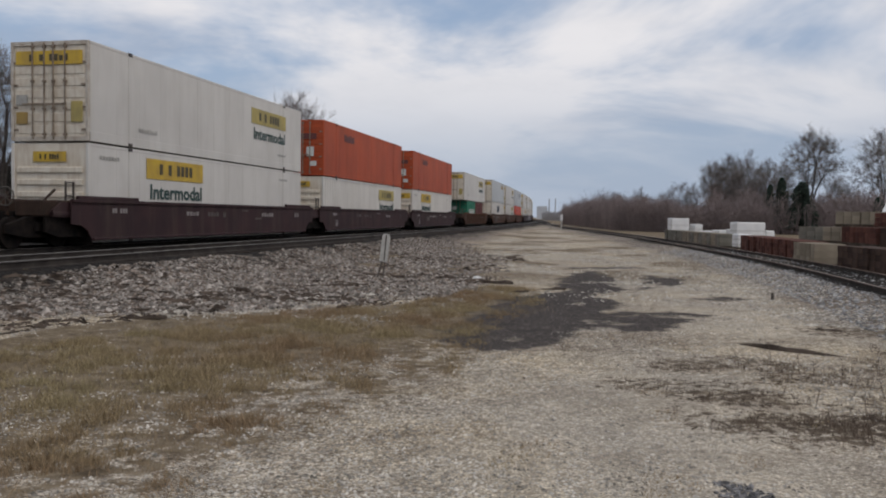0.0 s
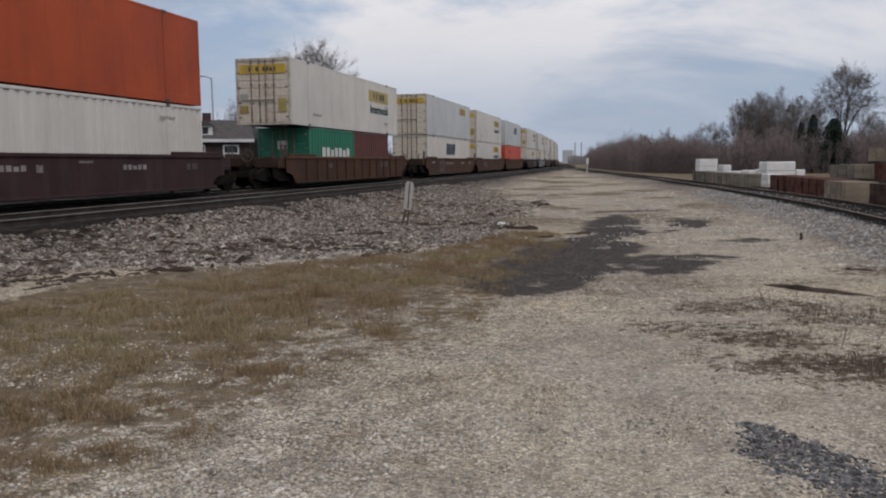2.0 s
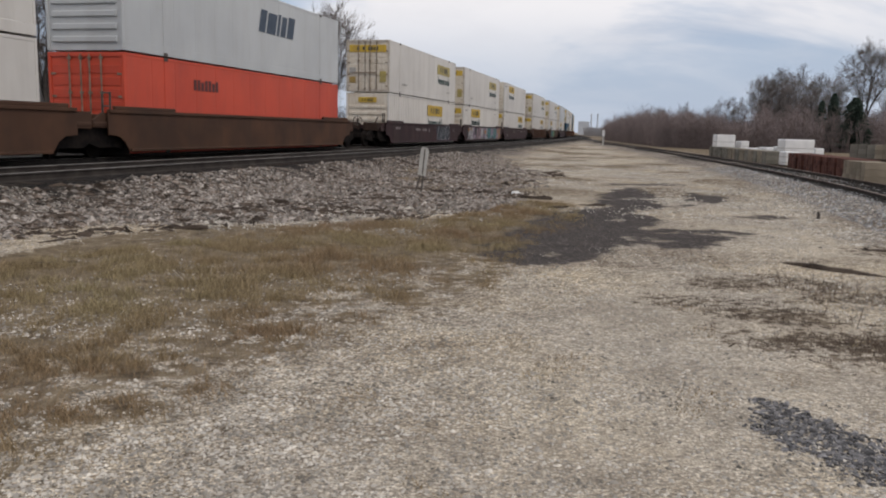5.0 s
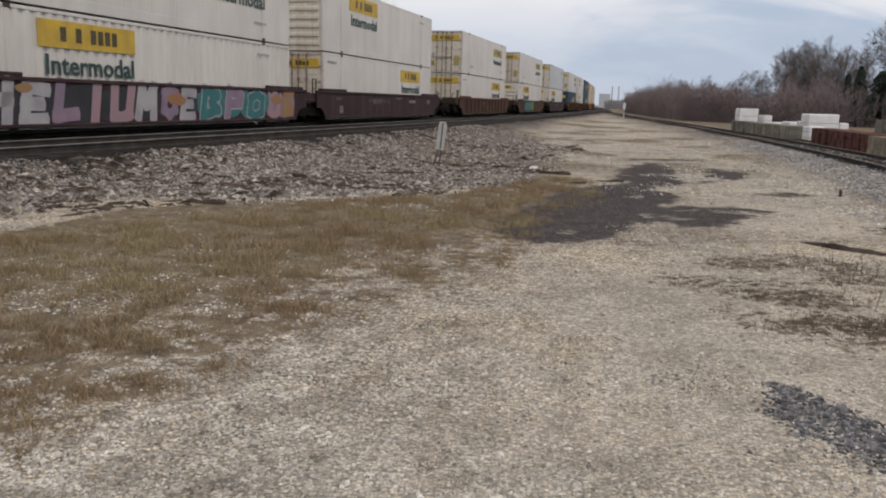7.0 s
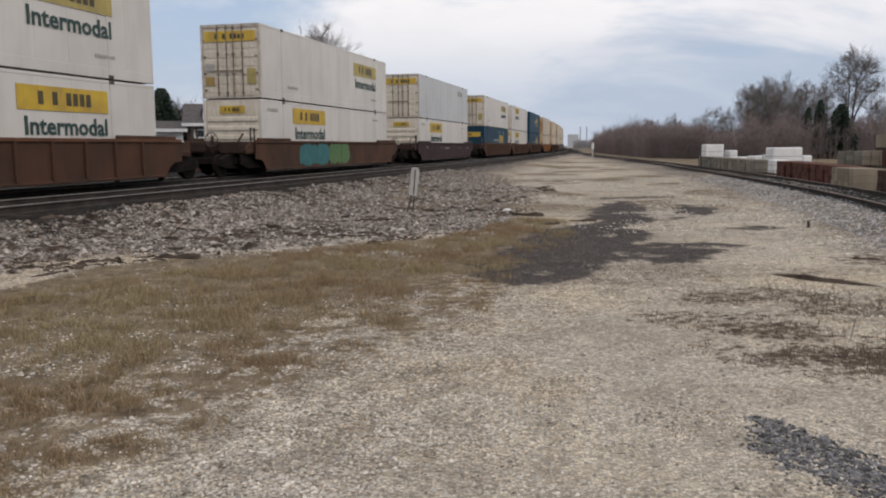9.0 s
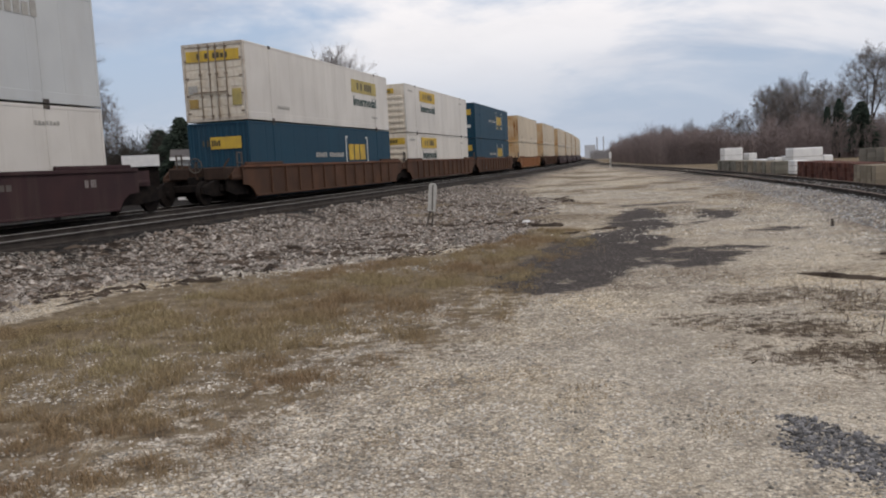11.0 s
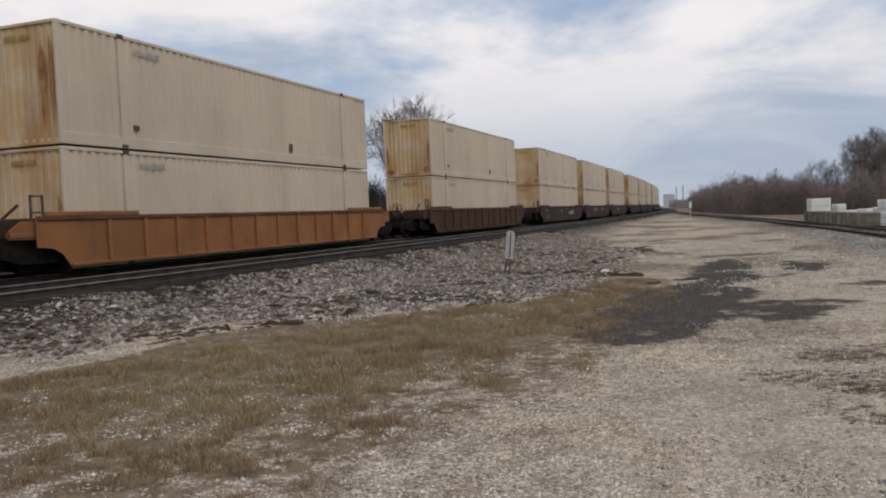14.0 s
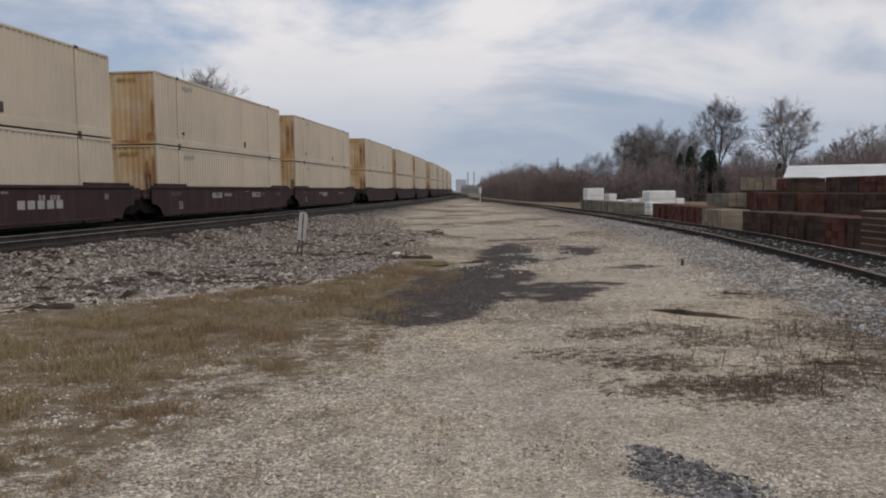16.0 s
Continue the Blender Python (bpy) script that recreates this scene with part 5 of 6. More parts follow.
OCT_V = np.array([(1, 0, 0), (0, 1, 0), (-1, 0, 0), (0, -1, 0), (0, 0, 1), (0, 0, -1)], float) * 1.25
OCT_F = np.array([(0, 1, 4), (1, 2, 4), (2, 3, 4), (3, 0, 4), (1, 0, 5), (2, 1, 5), (3, 2, 5), (0, 3, 5)])


def scatter_stones(name, label, mat, places, lo, hi, flat, seed, form=(ICO_V, ICO_F)):
    """Many angular stones in one mesh. places: (x, y, z)."""
    rng = np.random.RandomState(seed)
    n = len(places)
    verts, faces = form
    k = len(verts)
    base = verts[None] * rng.uniform(0.62, 1.2, (n, k, 1)) + rng.uniform(-0.25, 0.25, (n, k, 3))
    size = lo * (hi / lo) ** rng.uniform(0, 1, (n, 1, 1)) ** 1.4
    stretch = np.stack([rng.uniform(0.8, 1.35, n), rng.uniform(0.6, 1.0, n), rng.uniform(0.45, 0.8, n) * flat], 1)[:, None]
    v = base * size * stretch
    a = rng.uniform(0, 6.283, n)
    c, s = np.cos(a)[:, None], np.sin(a)[:, None]
    v = np.stack([v[..., 0] * c - v[..., 1] * s, v[..., 0] * s + v[..., 1] * c, v[..., 2]], -1)
    v = v + np.array(places)[:, None]
    f = faces[None] + (np.arange(n) * k)[:, None, None]
    me = raw_mesh(name, v.reshape(-1, 3).tolist(), f.reshape(-1, 3).tolist(), mat)
    return tagged(new(name, me), label, name.replace("_", " "), kind="stuff")


rnd = random.Random(4)
spots, ball, dark = [], [], []
while len(spots) < 52000:
    y = 2.6 + 11.5 * rnd.random() ** 1.7
    x = rnd.uniform(-0.62 * y - 1.0, 0.68 * y + 1.0)
    k = 0.5 + 0.8 * nz(x, y, 0.9, 61) + 0.3 * nz(x, y, 0.25, 63) - 0.9 * grass_mask(x, y) - 0.8 * weed_mask(x, y) - 0.9 * tar_mask(x, y) - 0.3 * sand_mask(x, y) + 0.45 * smooth(0.3, -1.5, x)
    if rnd.random() < k:
        spots.append((x, y, ground_height(x, y) + 0.001))
while len(ball) < 36000:
    y = 9.0 + 36 * rnd.random() ** 1.5
    o = 4.3 + 8.0 * rnd.random()
    x = face_x(y) + o / 0.975
    if rnd.random() < ballast_mask(x, y) * (1.0 - 0.65 * smooth(6.4, 4.4, o)) * (1.0 - 0.8 * grass_mask(x, y)) * smooth(-0.45, 0.3, nz(x, y, 0.7, 65) + 0.8 * nz(x, y, 2.7, 67)):
        ball.append((x, y, ground_height(x, y) + 0.008))
lot = []
while len(lot) < 16000:
    y = 12.0 + 30 * rnd.random() ** 1.3
    x = rnd.uniform(face_x(y) + 8.0, siding_x(y) - 0.5)
    if rnd.random() < smooth(-0.2, 0.4, nz(x, y, 0.5, 64) + 0.6 * nz(x, y, 1.7, 66)) - 0.9 * tar_mask(x, y) - 0.6 * grass_mask(x, y):
        lot.append((x, y, ground_height(x, y) + 0.002))
BLUE_HEAP = ((1.66, 4.93), (1.83, 4.83), (2.0, 4.35), (2.14, 4.0), (2.12, 3.6), (1.86, 3.66), (1.66, 4.05), (1.6, 4.4))
while len(dark) < 1500:
    x, y = rnd.uniform(1.45, 2.25), rnd.uniform(3.5, 5.0)
    if rnd.random() < smooth(-0.10, 0.12, inside(x, y, BLUE_HEAP) + 0.12 * nz(x, y, 3.0, 83) + 0.10 * nz(x, y, 9.0, 85)):
        dark.append((x, y, ground_height(x, y) + 0.004))
siding_stones = []
while len(siding_stones) < 9000:
    y = 8.0 + 32 * rnd.random() ** 1.4
    o = rnd.uniform(-1.9, 3.6)
    x = siding_x(y) + o
    if not (-0.3 < o < 1.8 and rnd.random() < 0.85):
        siding_stones.append((x, y, ground_height(x, y) + 0.006))
scatter_stones("gravel", "loose pale limestone gravel on the lot", STONE, spots, 0.005, 0.017, 1.0, 1, (OCT_V, OCT_F))
scatter_stones("lot_stones", "pale loose stones strewn over the lot", STONE, lot, 0.012, 0.034, 0.9, 4, (OCT_V, OCT_F))
scatter_stones("ballast_stones", "grey angular ballast stones beside the main track", BALLAST, ball[12000:], 0.018, 0.07, 1.0, 2, (OCT_V, OCT_F))
scatter_stones("stained_stones", "brown-stained ballast stones beside the main track", BALLASTBROWN, ball[:12000], 0.022, 0.075, 0.9, 6, (OCT_V, OCT_F))
scatter_stones("dark_stones", "spilled heap of blue-grey crushed stone", BLUESTONE, dark, 0.007, 0.024, 0.8, 3)
scatter_stones("siding_stones", "pale grey stones along the siding track", SIDINGSTONE, siding_stones, 0.018, 0.045, 0.8, 5, (OCT_V, OCT_F))


def blades(name, label, mat, count, where, low, high, seed, width=0.006, lean=0.5):
    """Thin bent blades, each two narrow faces."""
    r = random.Random(seed)
    v, f = [], []
    while len(f) < 2 * count:
        x, y, k = where(r)
        if r.random() > k:
            continue
        z = ground_height(x, y) - 0.01
        h = r.uniform(low, high) * (0.6 + 0.4 * k)
        a, b = r.uniform(0, 6.283), r.uniform(0, 6.283)
        dx, dy = width * math.cos(a), width * math.sin(a)
        lx, ly = lean * h * r.random() * math.cos(b), lean * h * r.random() * math.sin(b)
        i = len(v)
        v += [(x - dx, y - dy, z), (x + dx, y + dy, z), (x + 0.35 * lx + 0.7 * dx, y + 0.35 * ly + 0.7 * dy, z + 0.6 * h), (x + 0.35 * lx - 0.7 * dx, y + 0.35 * ly - 0.7 * dy, z + 0.6 * h), (x + lx, y + ly, z + h)]
        f += [(i, i + 1, i + 2, i + 3), (i + 3, i + 2, i + 4)]
    return tagged(new(name, raw_mesh(name, v, f, mat)), label, name.replace("_", " "), kind="stuff")


def in_grass(r):
    y = 3.0 + 15.5 * r.random() ** 1.2
    x = r.uniform(max(-9.0, -0.62 * y - 1.2), 2.0)
    if y > 17.5 + 2.0 * (x - 1.5) * (x < 1.5) * 0.75 + 1.5 or y < 4.2 + 1.3 * (x + 4.5) - 4.4:
        return x, y, 0.0
    g = grass_mask(x, y)
    clump = smooth(-0.25, 0.3, nz(x, y, 2.4, 71) + 0.5 * nz(x, y, 6.0, 73))
    return x, y, g * g * (0.10 + 0.90 * clump * clump)


def in_weeds(r):
    y = r.uniform(4.8, 10.5)
    x = r.uniform(1.4, 7.2)
    return x, y, 0.8 * weed_mask(x, y) ** 2


def in_spots(r):
    y = 3.0 + 13 * r.random() ** 1.3
    x = r.uniform(-0.6 * y, 0.62 * y)
    return x, y, 0.5 * smooth(0.42, 0.6, nz(x, y, 2.0, 81)) * (1 - tar_mask(x, y))


blades("dry_grass", "dry olive-brown grass strip beside the ballast", GRASSDRY, 88000, in_grass, 0.02, 0.125, 7, 0.0024, 1.1)
blades("grass_tufts", "scattered flat tufts of dead grass in the gravel", GRASSDRY, 4000, in_spots, 0.015, 0.045, 8, 0.004, 1.0)
blades("weed_litter", "low dead weed litter at the lot's edge", WEEDY, 8000, in_weeds, 0.02, 0.09, 9, 0.003, 0.9)


def dead_weeds(count, seed):
    """Dead weeds in one mesh: thin stalks with short side twigs and seed heads."""
    r = random.Random(seed)
    bm = bmesh.new()
    for k in range(count):
        while True:
            x, y, g = in_weeds(r)
            if x > 3.0 and y < 8.8 and r.random() < g:
                break
        h = 0.05 + 0.24 * r.random() ** 1.8
        foot = Vector((x, y, ground_height(x, y) - 0.02))
        lean = Vector((r.uniform(-0.3, 0.3) * h, r.uniform(-0.3, 0.3) * h, 0))
        tube(bm, [foot, foot + lean * 0.4 + Vector((0, 0, h * 0.5)), foot + lean + Vector((0, 0, h))], [0.0035, 0.003, 0.0015], 4, cap=False)
        for j in range(5):
            t = r.uniform(0.35, 0.95)
            p = foot + Vector((0, 0, h * t)) + lean * t
            a = r.uniform(0, 6.283)
            d = Vector((math.cos(a), math.sin(a), r.uniform(0.6, 1.4))).normalized() * r.uniform(0.03, 0.09)
            tube(bm, [p, p + d], [0.002, 0.001], 3, cap=False)
    return tagged(new("dead_weeds", mesh_of("dead_weeds", bm, WEEDY)), "dead brown weed stalks standing in the gravel", "weeds", kind="stuff")


dead_weeds(170, 12)

# ---- driftwood, planks, post ----


def splinter(length, wide, thick, seed):
    """A broken, weathered piece of timber, ragged at its ends."""
    r = random.Random(seed)
    bm = bmesh.new()
    n = 6
    rows = []
    for i in range(n + 1):
        t = i / n
        k = (1.0 - 0.35 * abs(2 * t - 1) ** 4) * r.uniform(0.65, 1.1)
        dx = r.uniform(-0.05, 0.05) * length / n
        bend = 0.06 * length * math.sin(2.5 * t + seed)
        rows.append([bm.verts.new((length * (t - 0.5) + dx + r.uniform(-0.02, 0.02), bend + u * wide * k * r.uniform(0.8, 1.1), w * thick * k * r.uniform(0.75, 1.1))) for u, w in ((-0.5, 0), (0.5, 0), (0.48, 0.75), (0.15, 1), (-0.3, 0.9), (-0.5, 0.5))])
    for a, b in zip(rows, rows[1:]):
        for i in range(6):
            bm.faces.new((a[i], a[(i + 1) % 6], b[(i + 1) % 6], b[i]))
    bm.faces.new(rows[0][::-1])
    bm.faces.new(rows[-1])
    return mesh_of("timber", bm, WOOD)


def lay(name, me, label, x, y, turn, category, group="", tilt=0.0, sink=0.02):
    ob = tagged(new(name, me), label, category, group)
    ob.matrix_basis = pose(x, y, ground_height(x, y) - sink, 0, tilt, turn)
    return ob


lay("plank", splinter(1.34, 0.10, 0.065, 3), "long rotten plank lying on pale gravel", 4.27, 9.88, -43, "plank")
lay("plank", splinter(0.95, 0.14, 0.06, 8), "grey broken plank at the edge of the grass", -4.95, 8.62, 42, "plank")
lay("plank", splinter(0.5, 0.10, 0.05, 9), "short dark plank among dead weeds", 4.28, 6.83, -10, "plank")
lay("plank", splinter(0.35, 0.12, 0.06, 10), "short broken plank beside the siding gravel", 5.6, 11.7, -25, "plank")
chips = [splinter(0.42, 0.13, 0.07, s) for s in range(20, 26)]
r = random.Random(31)
for x, y, k, a in ((-3.1, 16.4, 0.9, -50), (-2.3, 17.7, 1.5, 5), (-2.0, 17.9, 1.2, 20), (-1.7, 16.9, 1.0, -20), (-0.92, 20.5, 1.2, 0), (-0.65, 18.9, 1.1, 30), (0.2, 20.4, 1.6, 10), (0.5, 20.6, 1.0, -40), (1.2, 19.2, 1.7, -25), (1.6, 17.1, 0.8, 0), (-4.9, 12.7, 1.0, 0), (-5.05, 14.9, 1.4, -38), (-4.1, 13.2, 0.9, 10), (-4.45, 11.9, 1.3, -5), (-4.2, 17.5, 0.7, 40), (-1.6, 25.0, 1.0, 10), (-0.4, 21.7, 1.2, 5), (-5.6, 13.6, 0.8, -30), (-3.6, 14.2, 0.7, 50), (2.4, 17.8, 1.1, -20)):
    ob = lay("driftwood", chips[r.randrange(6)], "dark broken piece of old tie timber on ballast", x, y, a, "wood", "timber scraps on the ballast", r.uniform(-8, 6), 0.006)
    ob.matrix_basis = ob.matrix_basis @ Matrix.Diagonal((1.35 * k, 0.62 * k, 0.9 * k, 1))
v, f = [], []
for k in range(7000):
    if k % 3:
        y = 9.5 + 24 * r.random() ** 1.3
        x = face_x(y) + r.uniform(4.6, 12.0)
        if nz(x, y, 0.5, 91) < -0.25 + 0.3 * r.random() or grass_mask(x, y) > 0.6:
            continue
        size = r.uniform(0.5, 1.1) + 1.1 * r.random() ** 6
    else:
        y = 4.0 + 14 * r.random() ** 1.3
        x = r.uniform(0.8, 8.0)
        if r.random() > 0.05 + 0.5 * weed_mask(x, y) + 0.25 * smooth(0.1, 0.4, nz(x, y, 0.5, 93)) * (x > 2.5):
            continue
        size = r.uniform(0.14, 0.36)
    # a bent, tapered sliver: three rings of three points
    a, h, w = r.uniform(-1.6, 1.6), r.uniform(0.05, 0.16) * size, r.uniform(0.010, 0.027) * size
    c, s = math.cos(a), math.sin(a)
    z = ground_height(x, y) + 0.2 * w
    i = len(v)
    bend = r.uniform(-0.35, 0.35) * h
    for q, thin, off in ((-1, r.uniform(0.1, 0.7), 0.0), (r.uniform(-0.3, 0.3), 1.0, bend), (1, r.uniform(0.05, 0.8), 0.0)):
        lift = 0.25 * h * r.random() ** 3
        for b, e in ((-1, -0.6), (1, -0.5), (r.uniform(-0.5, 0.5), 1.0)):
            dx, dy = h * q, off + w * b * thin
            v.append((x + dx * c - dy * s, y + dx * s + dy * c, z + w * e * thin + lift))
    f += [tuple(i + q for q in quad) for quad in ((0, 2, 1), (6, 7, 8), (0, 1, 4, 3), (1, 2, 5, 4), (2, 0, 3, 5), (3, 4, 7, 6), (4, 5, 8, 7), (5, 3, 6, 8))]
tagged(new("wood_chips", raw_mesh("wood_chips", v, f, WOOD)), "dark splinters and bark strewn over gravel and ballast", "wood chips", kind="stuff")

bm = bmesh.new()
box(bm, -0.09, 0.09, -0.09, 0.09, 0, 0.10, bevel=0.03)
lay("litter", mesh_of("litter", bm, WRAP), "crumpled white plastic litter on the ballast", 0.86, 20.4, 20, "litter")
bm = bmesh.new()
tube(bm, [(0, 0, -0.05), (0.01, 0, 0.08), (0.0, 0.01, 0.15)], [0.03, 0.028, 0.024], 7)
tagged(new("stake", mesh_of("stake", bm, BARK)), "short dark wooden stake in the gravel", "stake").matrix_basis = pose(6.65, 16.3, ground_height(6.65, 16.3))

marker = tagged(new("marker_post"), "weathered pale marker post leaning on two thin legs", "post")
marker.matrix_basis = pose(-1.53, 20.2, ground_height(-1.53, 20.2), 0, 5, 8)
bm = bmesh.new()
prism(bm, [(-0.10, 0.44), (0.09, 0.42), (0.11, 1.05), (0.07, 1.12), (-0.05, 1.13), (-0.09, 1.07)], -0.05, 0.05)
panel = part("panel", bm, POSTWHITE, marker, "pale weathered panel")
boxpart("groove", (-0.01, 0.02, -0.056, -0.05, 0.46, 1.09), STEEL, panel)
for x0, x1 in ((-0.02, -0.14), (0.04, 0.02)):
    bm = bmesh.new()
    tube(bm, [(x1, 0, -0.1), (x0, 0, 0.5)], [0.022, 0.022], 6)
    part("leg", bm, STEEL, marker, "thin rusty steel leg")
post2 = tagged(new("distance_post"), "thin white marker post beside the siding", "post")
post2.matrix_basis = pose(15.9, 109, 0)
bm = bmesh.new()
tube(bm, [(0, 0, -0.1), (0, 0, 2.0)], [0.09, 0.09], 6)
part("pole", bm, POSTWHITE, post2)
boxpart("plate", (-0.16, 0.16, -0.12, -0.09, 1.2, 2.0), WRAP, post2, "white plate")

# ---- stacks of paving blocks behind the siding ----
block_sets = {}


def paver_stack(mat, high, label, wide=1.05):
    """A cube of paving blocks on a wooden pallet: layers of blocks with open joints."""
    key = (mat.name, round(high, 2), wide)
    if key in block_sets:
        return copy_thing(block_sets[key], Matrix())
    root = tagged(new("paver_stack"), label, "paving blocks", "stacks of paving blocks in the yard")
    base = 0.12
    bm = bmesh.new()
    box(bm, -0.54, 0.54, -0.54, 0.54, base - 0.022, base)
    for y in (-0.48, 0.0, 0.48):
        box(bm, -0.54, 0.54, y - 0.05, y + 0.05, 0.0, base - 0.022)
    part("pallet", bm, WOOD, root, "wooden pallet")
    layers = max(2, round((high - base) / 0.20))
    lh = (high - base) / layers
    block = bmesh.new()
    cols = 3
    bw = wide / cols
    box(block, -bw / 2 + 0.010, bw / 2 - 0.010, -wide / 2, wide / 2, 0.002, lh - 0.002, bevel=0.006)
    me = mesh_of("paver", block, mat)
    for k in range(layers):
        for c in range(cols):
            part("paver", me, mat, root, m=pose(-wide / 2 + (c + 0.5) * bw, random.uniform(-0.012, 0.012), base + k * lh))
    block_sets[key] = root
    return root


def stack_row(x0, y0, x1, y1, tiers, unit, mats, label, gap=1.12, seed=0):
    r = random.Random(seed)
    d = math.hypot(x1 - x0, y1 - y0)
    n = int(d / gap)
    turn = math.degrees(math.atan2(y1 - y0, x1 - x0))
    for i in range(n + 1):
        x, y = x0 + (x1 - x0) * i * gap / d, y0 + (y1 - y0) * i * gap / d
        mat = r.choice(mats)
        top = tiers if r.random() > 0.12 or tiers < 3 else tiers - 1
        for k in range(top):
            st = paver_stack(mat, unit, label)
            st.matrix_basis = pose(x + r.uniform(-0.06, 0.06), y + r.uniform(-0.05, 0.05), ground_height(x, y) * 0 + k * (unit + 0.0), 0, 0, turn + r.uniform(-3, 3))


stack_row(13.3, 29.2, 13.15, 27.2, 1, 0.82, [PALETAN], "tan paving blocks stacked on a pallet", seed=1)
stack_row(12.9, 24.9, 11.6, 9.5, 1, 0.84, [PAVERDARK, PAVERDARK, PAVERRED], "dark brown paving blocks stacked on a pallet", seed=2)
stack_row(15.7, 30.4, 13.7, 9.5, 2, 0.70, [PAVERRED, PAVERRED, PAVERDARK], "red-brown paving blocks stacked on a pallet", seed=3)
stack_row(17.6, 31.8, 15.7, 9.5, 3, 0.65, [PAVERRED, PAVERDARK], "red-brown paving blocks stacked on a pallet", seed=4)
stack_row(15.7, 34.2, 17.0, 32.6, 2, 0.68, [PALETAN, PAVERGREY], "tan paving blocks stacked on a pallet", seed=5)
stack_row(18.4, 36.6, 20.2, 34.6, 3, 0.68, [PALETAN], "tan paving blocks stacked on a pallet", seed=6)
stack_row(15.5, 40.4, 13.7, 29.6, 1, 0.84, [PAVERRED], "dark red paving blocks stacked on a pallet", seed=7)
stack_row(17.3, 61.0, 15.9, 45.0, 1, 0.80, [PAVERGREY, PAVERGREY, PALETAN], "grey paving blocks stacked on a pallet", seed=8)


def wrapped(x, y, w, d, h, turn, label):
    """Goods in white film on a pallet, bulging a little, with strap lines."""
    root = tagged(new("wrapped_pallet"), label, "pallet", "white wrapped pallets in the yard")
    root.matrix_basis = pose(x, y, 0, 0, 0, turn)
    boxpart("pallet", (-w / 2, w / 2, -d / 2, d / 2, 0.0, 0.12), WOOD, root, "wooden pallet")
    bm = bmesh.new()
    box(bm, -w / 2, w / 2, -d / 2, d / 2, 0.12, h, bevel=0.05)
    part("load", bm, WRAP, root)
    for k in (0.3, 0.65):
        boxpart("strap", (-w / 2 - 0.006, w / 2 + 0.006, -d / 2 - 0.006, d / 2 + 0.006, h * k, h * k + 0.03), GREYSIGN, root)


wrapped(17.75, 47.3, 1.75, 0.9, 1.47, 6, "tall white wrapped pallet load in the yard")
wrapped(19.1, 47.9, 0.6, 0.8, 1.0, 14, "low white wrapped pallet load in the yard")
wrapped(16.2, 43.9, 0.8, 0.8, 0.84, 4, "low white wrapped pallet load in the yard")
wrapped(19.55, 67.4, 1.5, 1.0, 1.68, 3, "tall white wrapped pallet load in the yard")
wrapped(20.9, 67.0, 0.7, 1.0, 1.2, 9, "low white wrapped pallet load in the yard")
for k in range(4):
    wrapped(20.4 + 0.5 * k, 62.0 - 1.6 * k, 1.3, 1.1, 0.75 + 0.09 * (k % 3), 10 * k, "low white wrapped pallet load in the yard")

for k in range(7):
    pile = tagged(new("pallet"), "pale wooden pallet in a stack at the yard's edge", "pallet", "stacked pale pallets")
    pile.matrix_basis = pose(12.0, 17.2, 0.15 * k, 0, 0, 82 + random.uniform(-3, 3))
    boxpart("deck", (-0.55, 0.55, -0.5, 0.5, 0.12, 0.15), PALETAN, pile)
    for y in (-0.5, -0.05, 0.4):
        boxpart("runner", (-0.55, 0.55, y, y + 0.1, 0.0, 0.12), PAVERDARK, pile)

shed = tagged(new("storage_shed"), "long low shed with a white sheet-metal roof", "shed")
shed.matrix_basis = pose(30.0, 55.0, 0, 0, 0, -32)
bm = bmesh.new()
box(bm, 0.0, 34.0, 0.0, 12.0, -0.05, 2.1)
part("wall", bm, PAVERGREY, shed, "grey shed wall")
bm = bmesh.new()
a = [(-0.3, -0.4, 2.05), (-0.3, 6.0, 3.25), (-0.3, 12.4, 2.05), (-0.3, 12.4, 1.95), (-0.3, 6.0, 3.13), (-0.3, -0.4, 1.95)]
lo = [bm.verts.new(p) for p in a]
hi = [bm.verts.new((34.3, p[1], p[2])) for p in a]
bm.faces.new(lo)
bm.faces.new(hi[::-1])
for i in range(6):
    bm.faces.new((lo[i], lo[(i + 1) % 6], hi[(i + 1) % 6], hi[i]))
roof = part("roof", bm, ROOFWHITE, shed, "white sheet-metal roof")
seam = bmesh.new()
prism(seam, [(-0.02, 0.0), (0.02, 0.0), (0.02, 0.04), (-0.02, 0.04)], 0.0, 6.5)
seam_me = mesh_of("seam", seam, ROOFWHITE)
for k in range(18):
    part("seam", seam_me, ROOFWHITE, roof, m=pose(1.0 + 1.9 * k, -0.4, 2.05, math.degrees(math.atan2(1.2, 6.4)), 0, 0))

# ---- trees ----


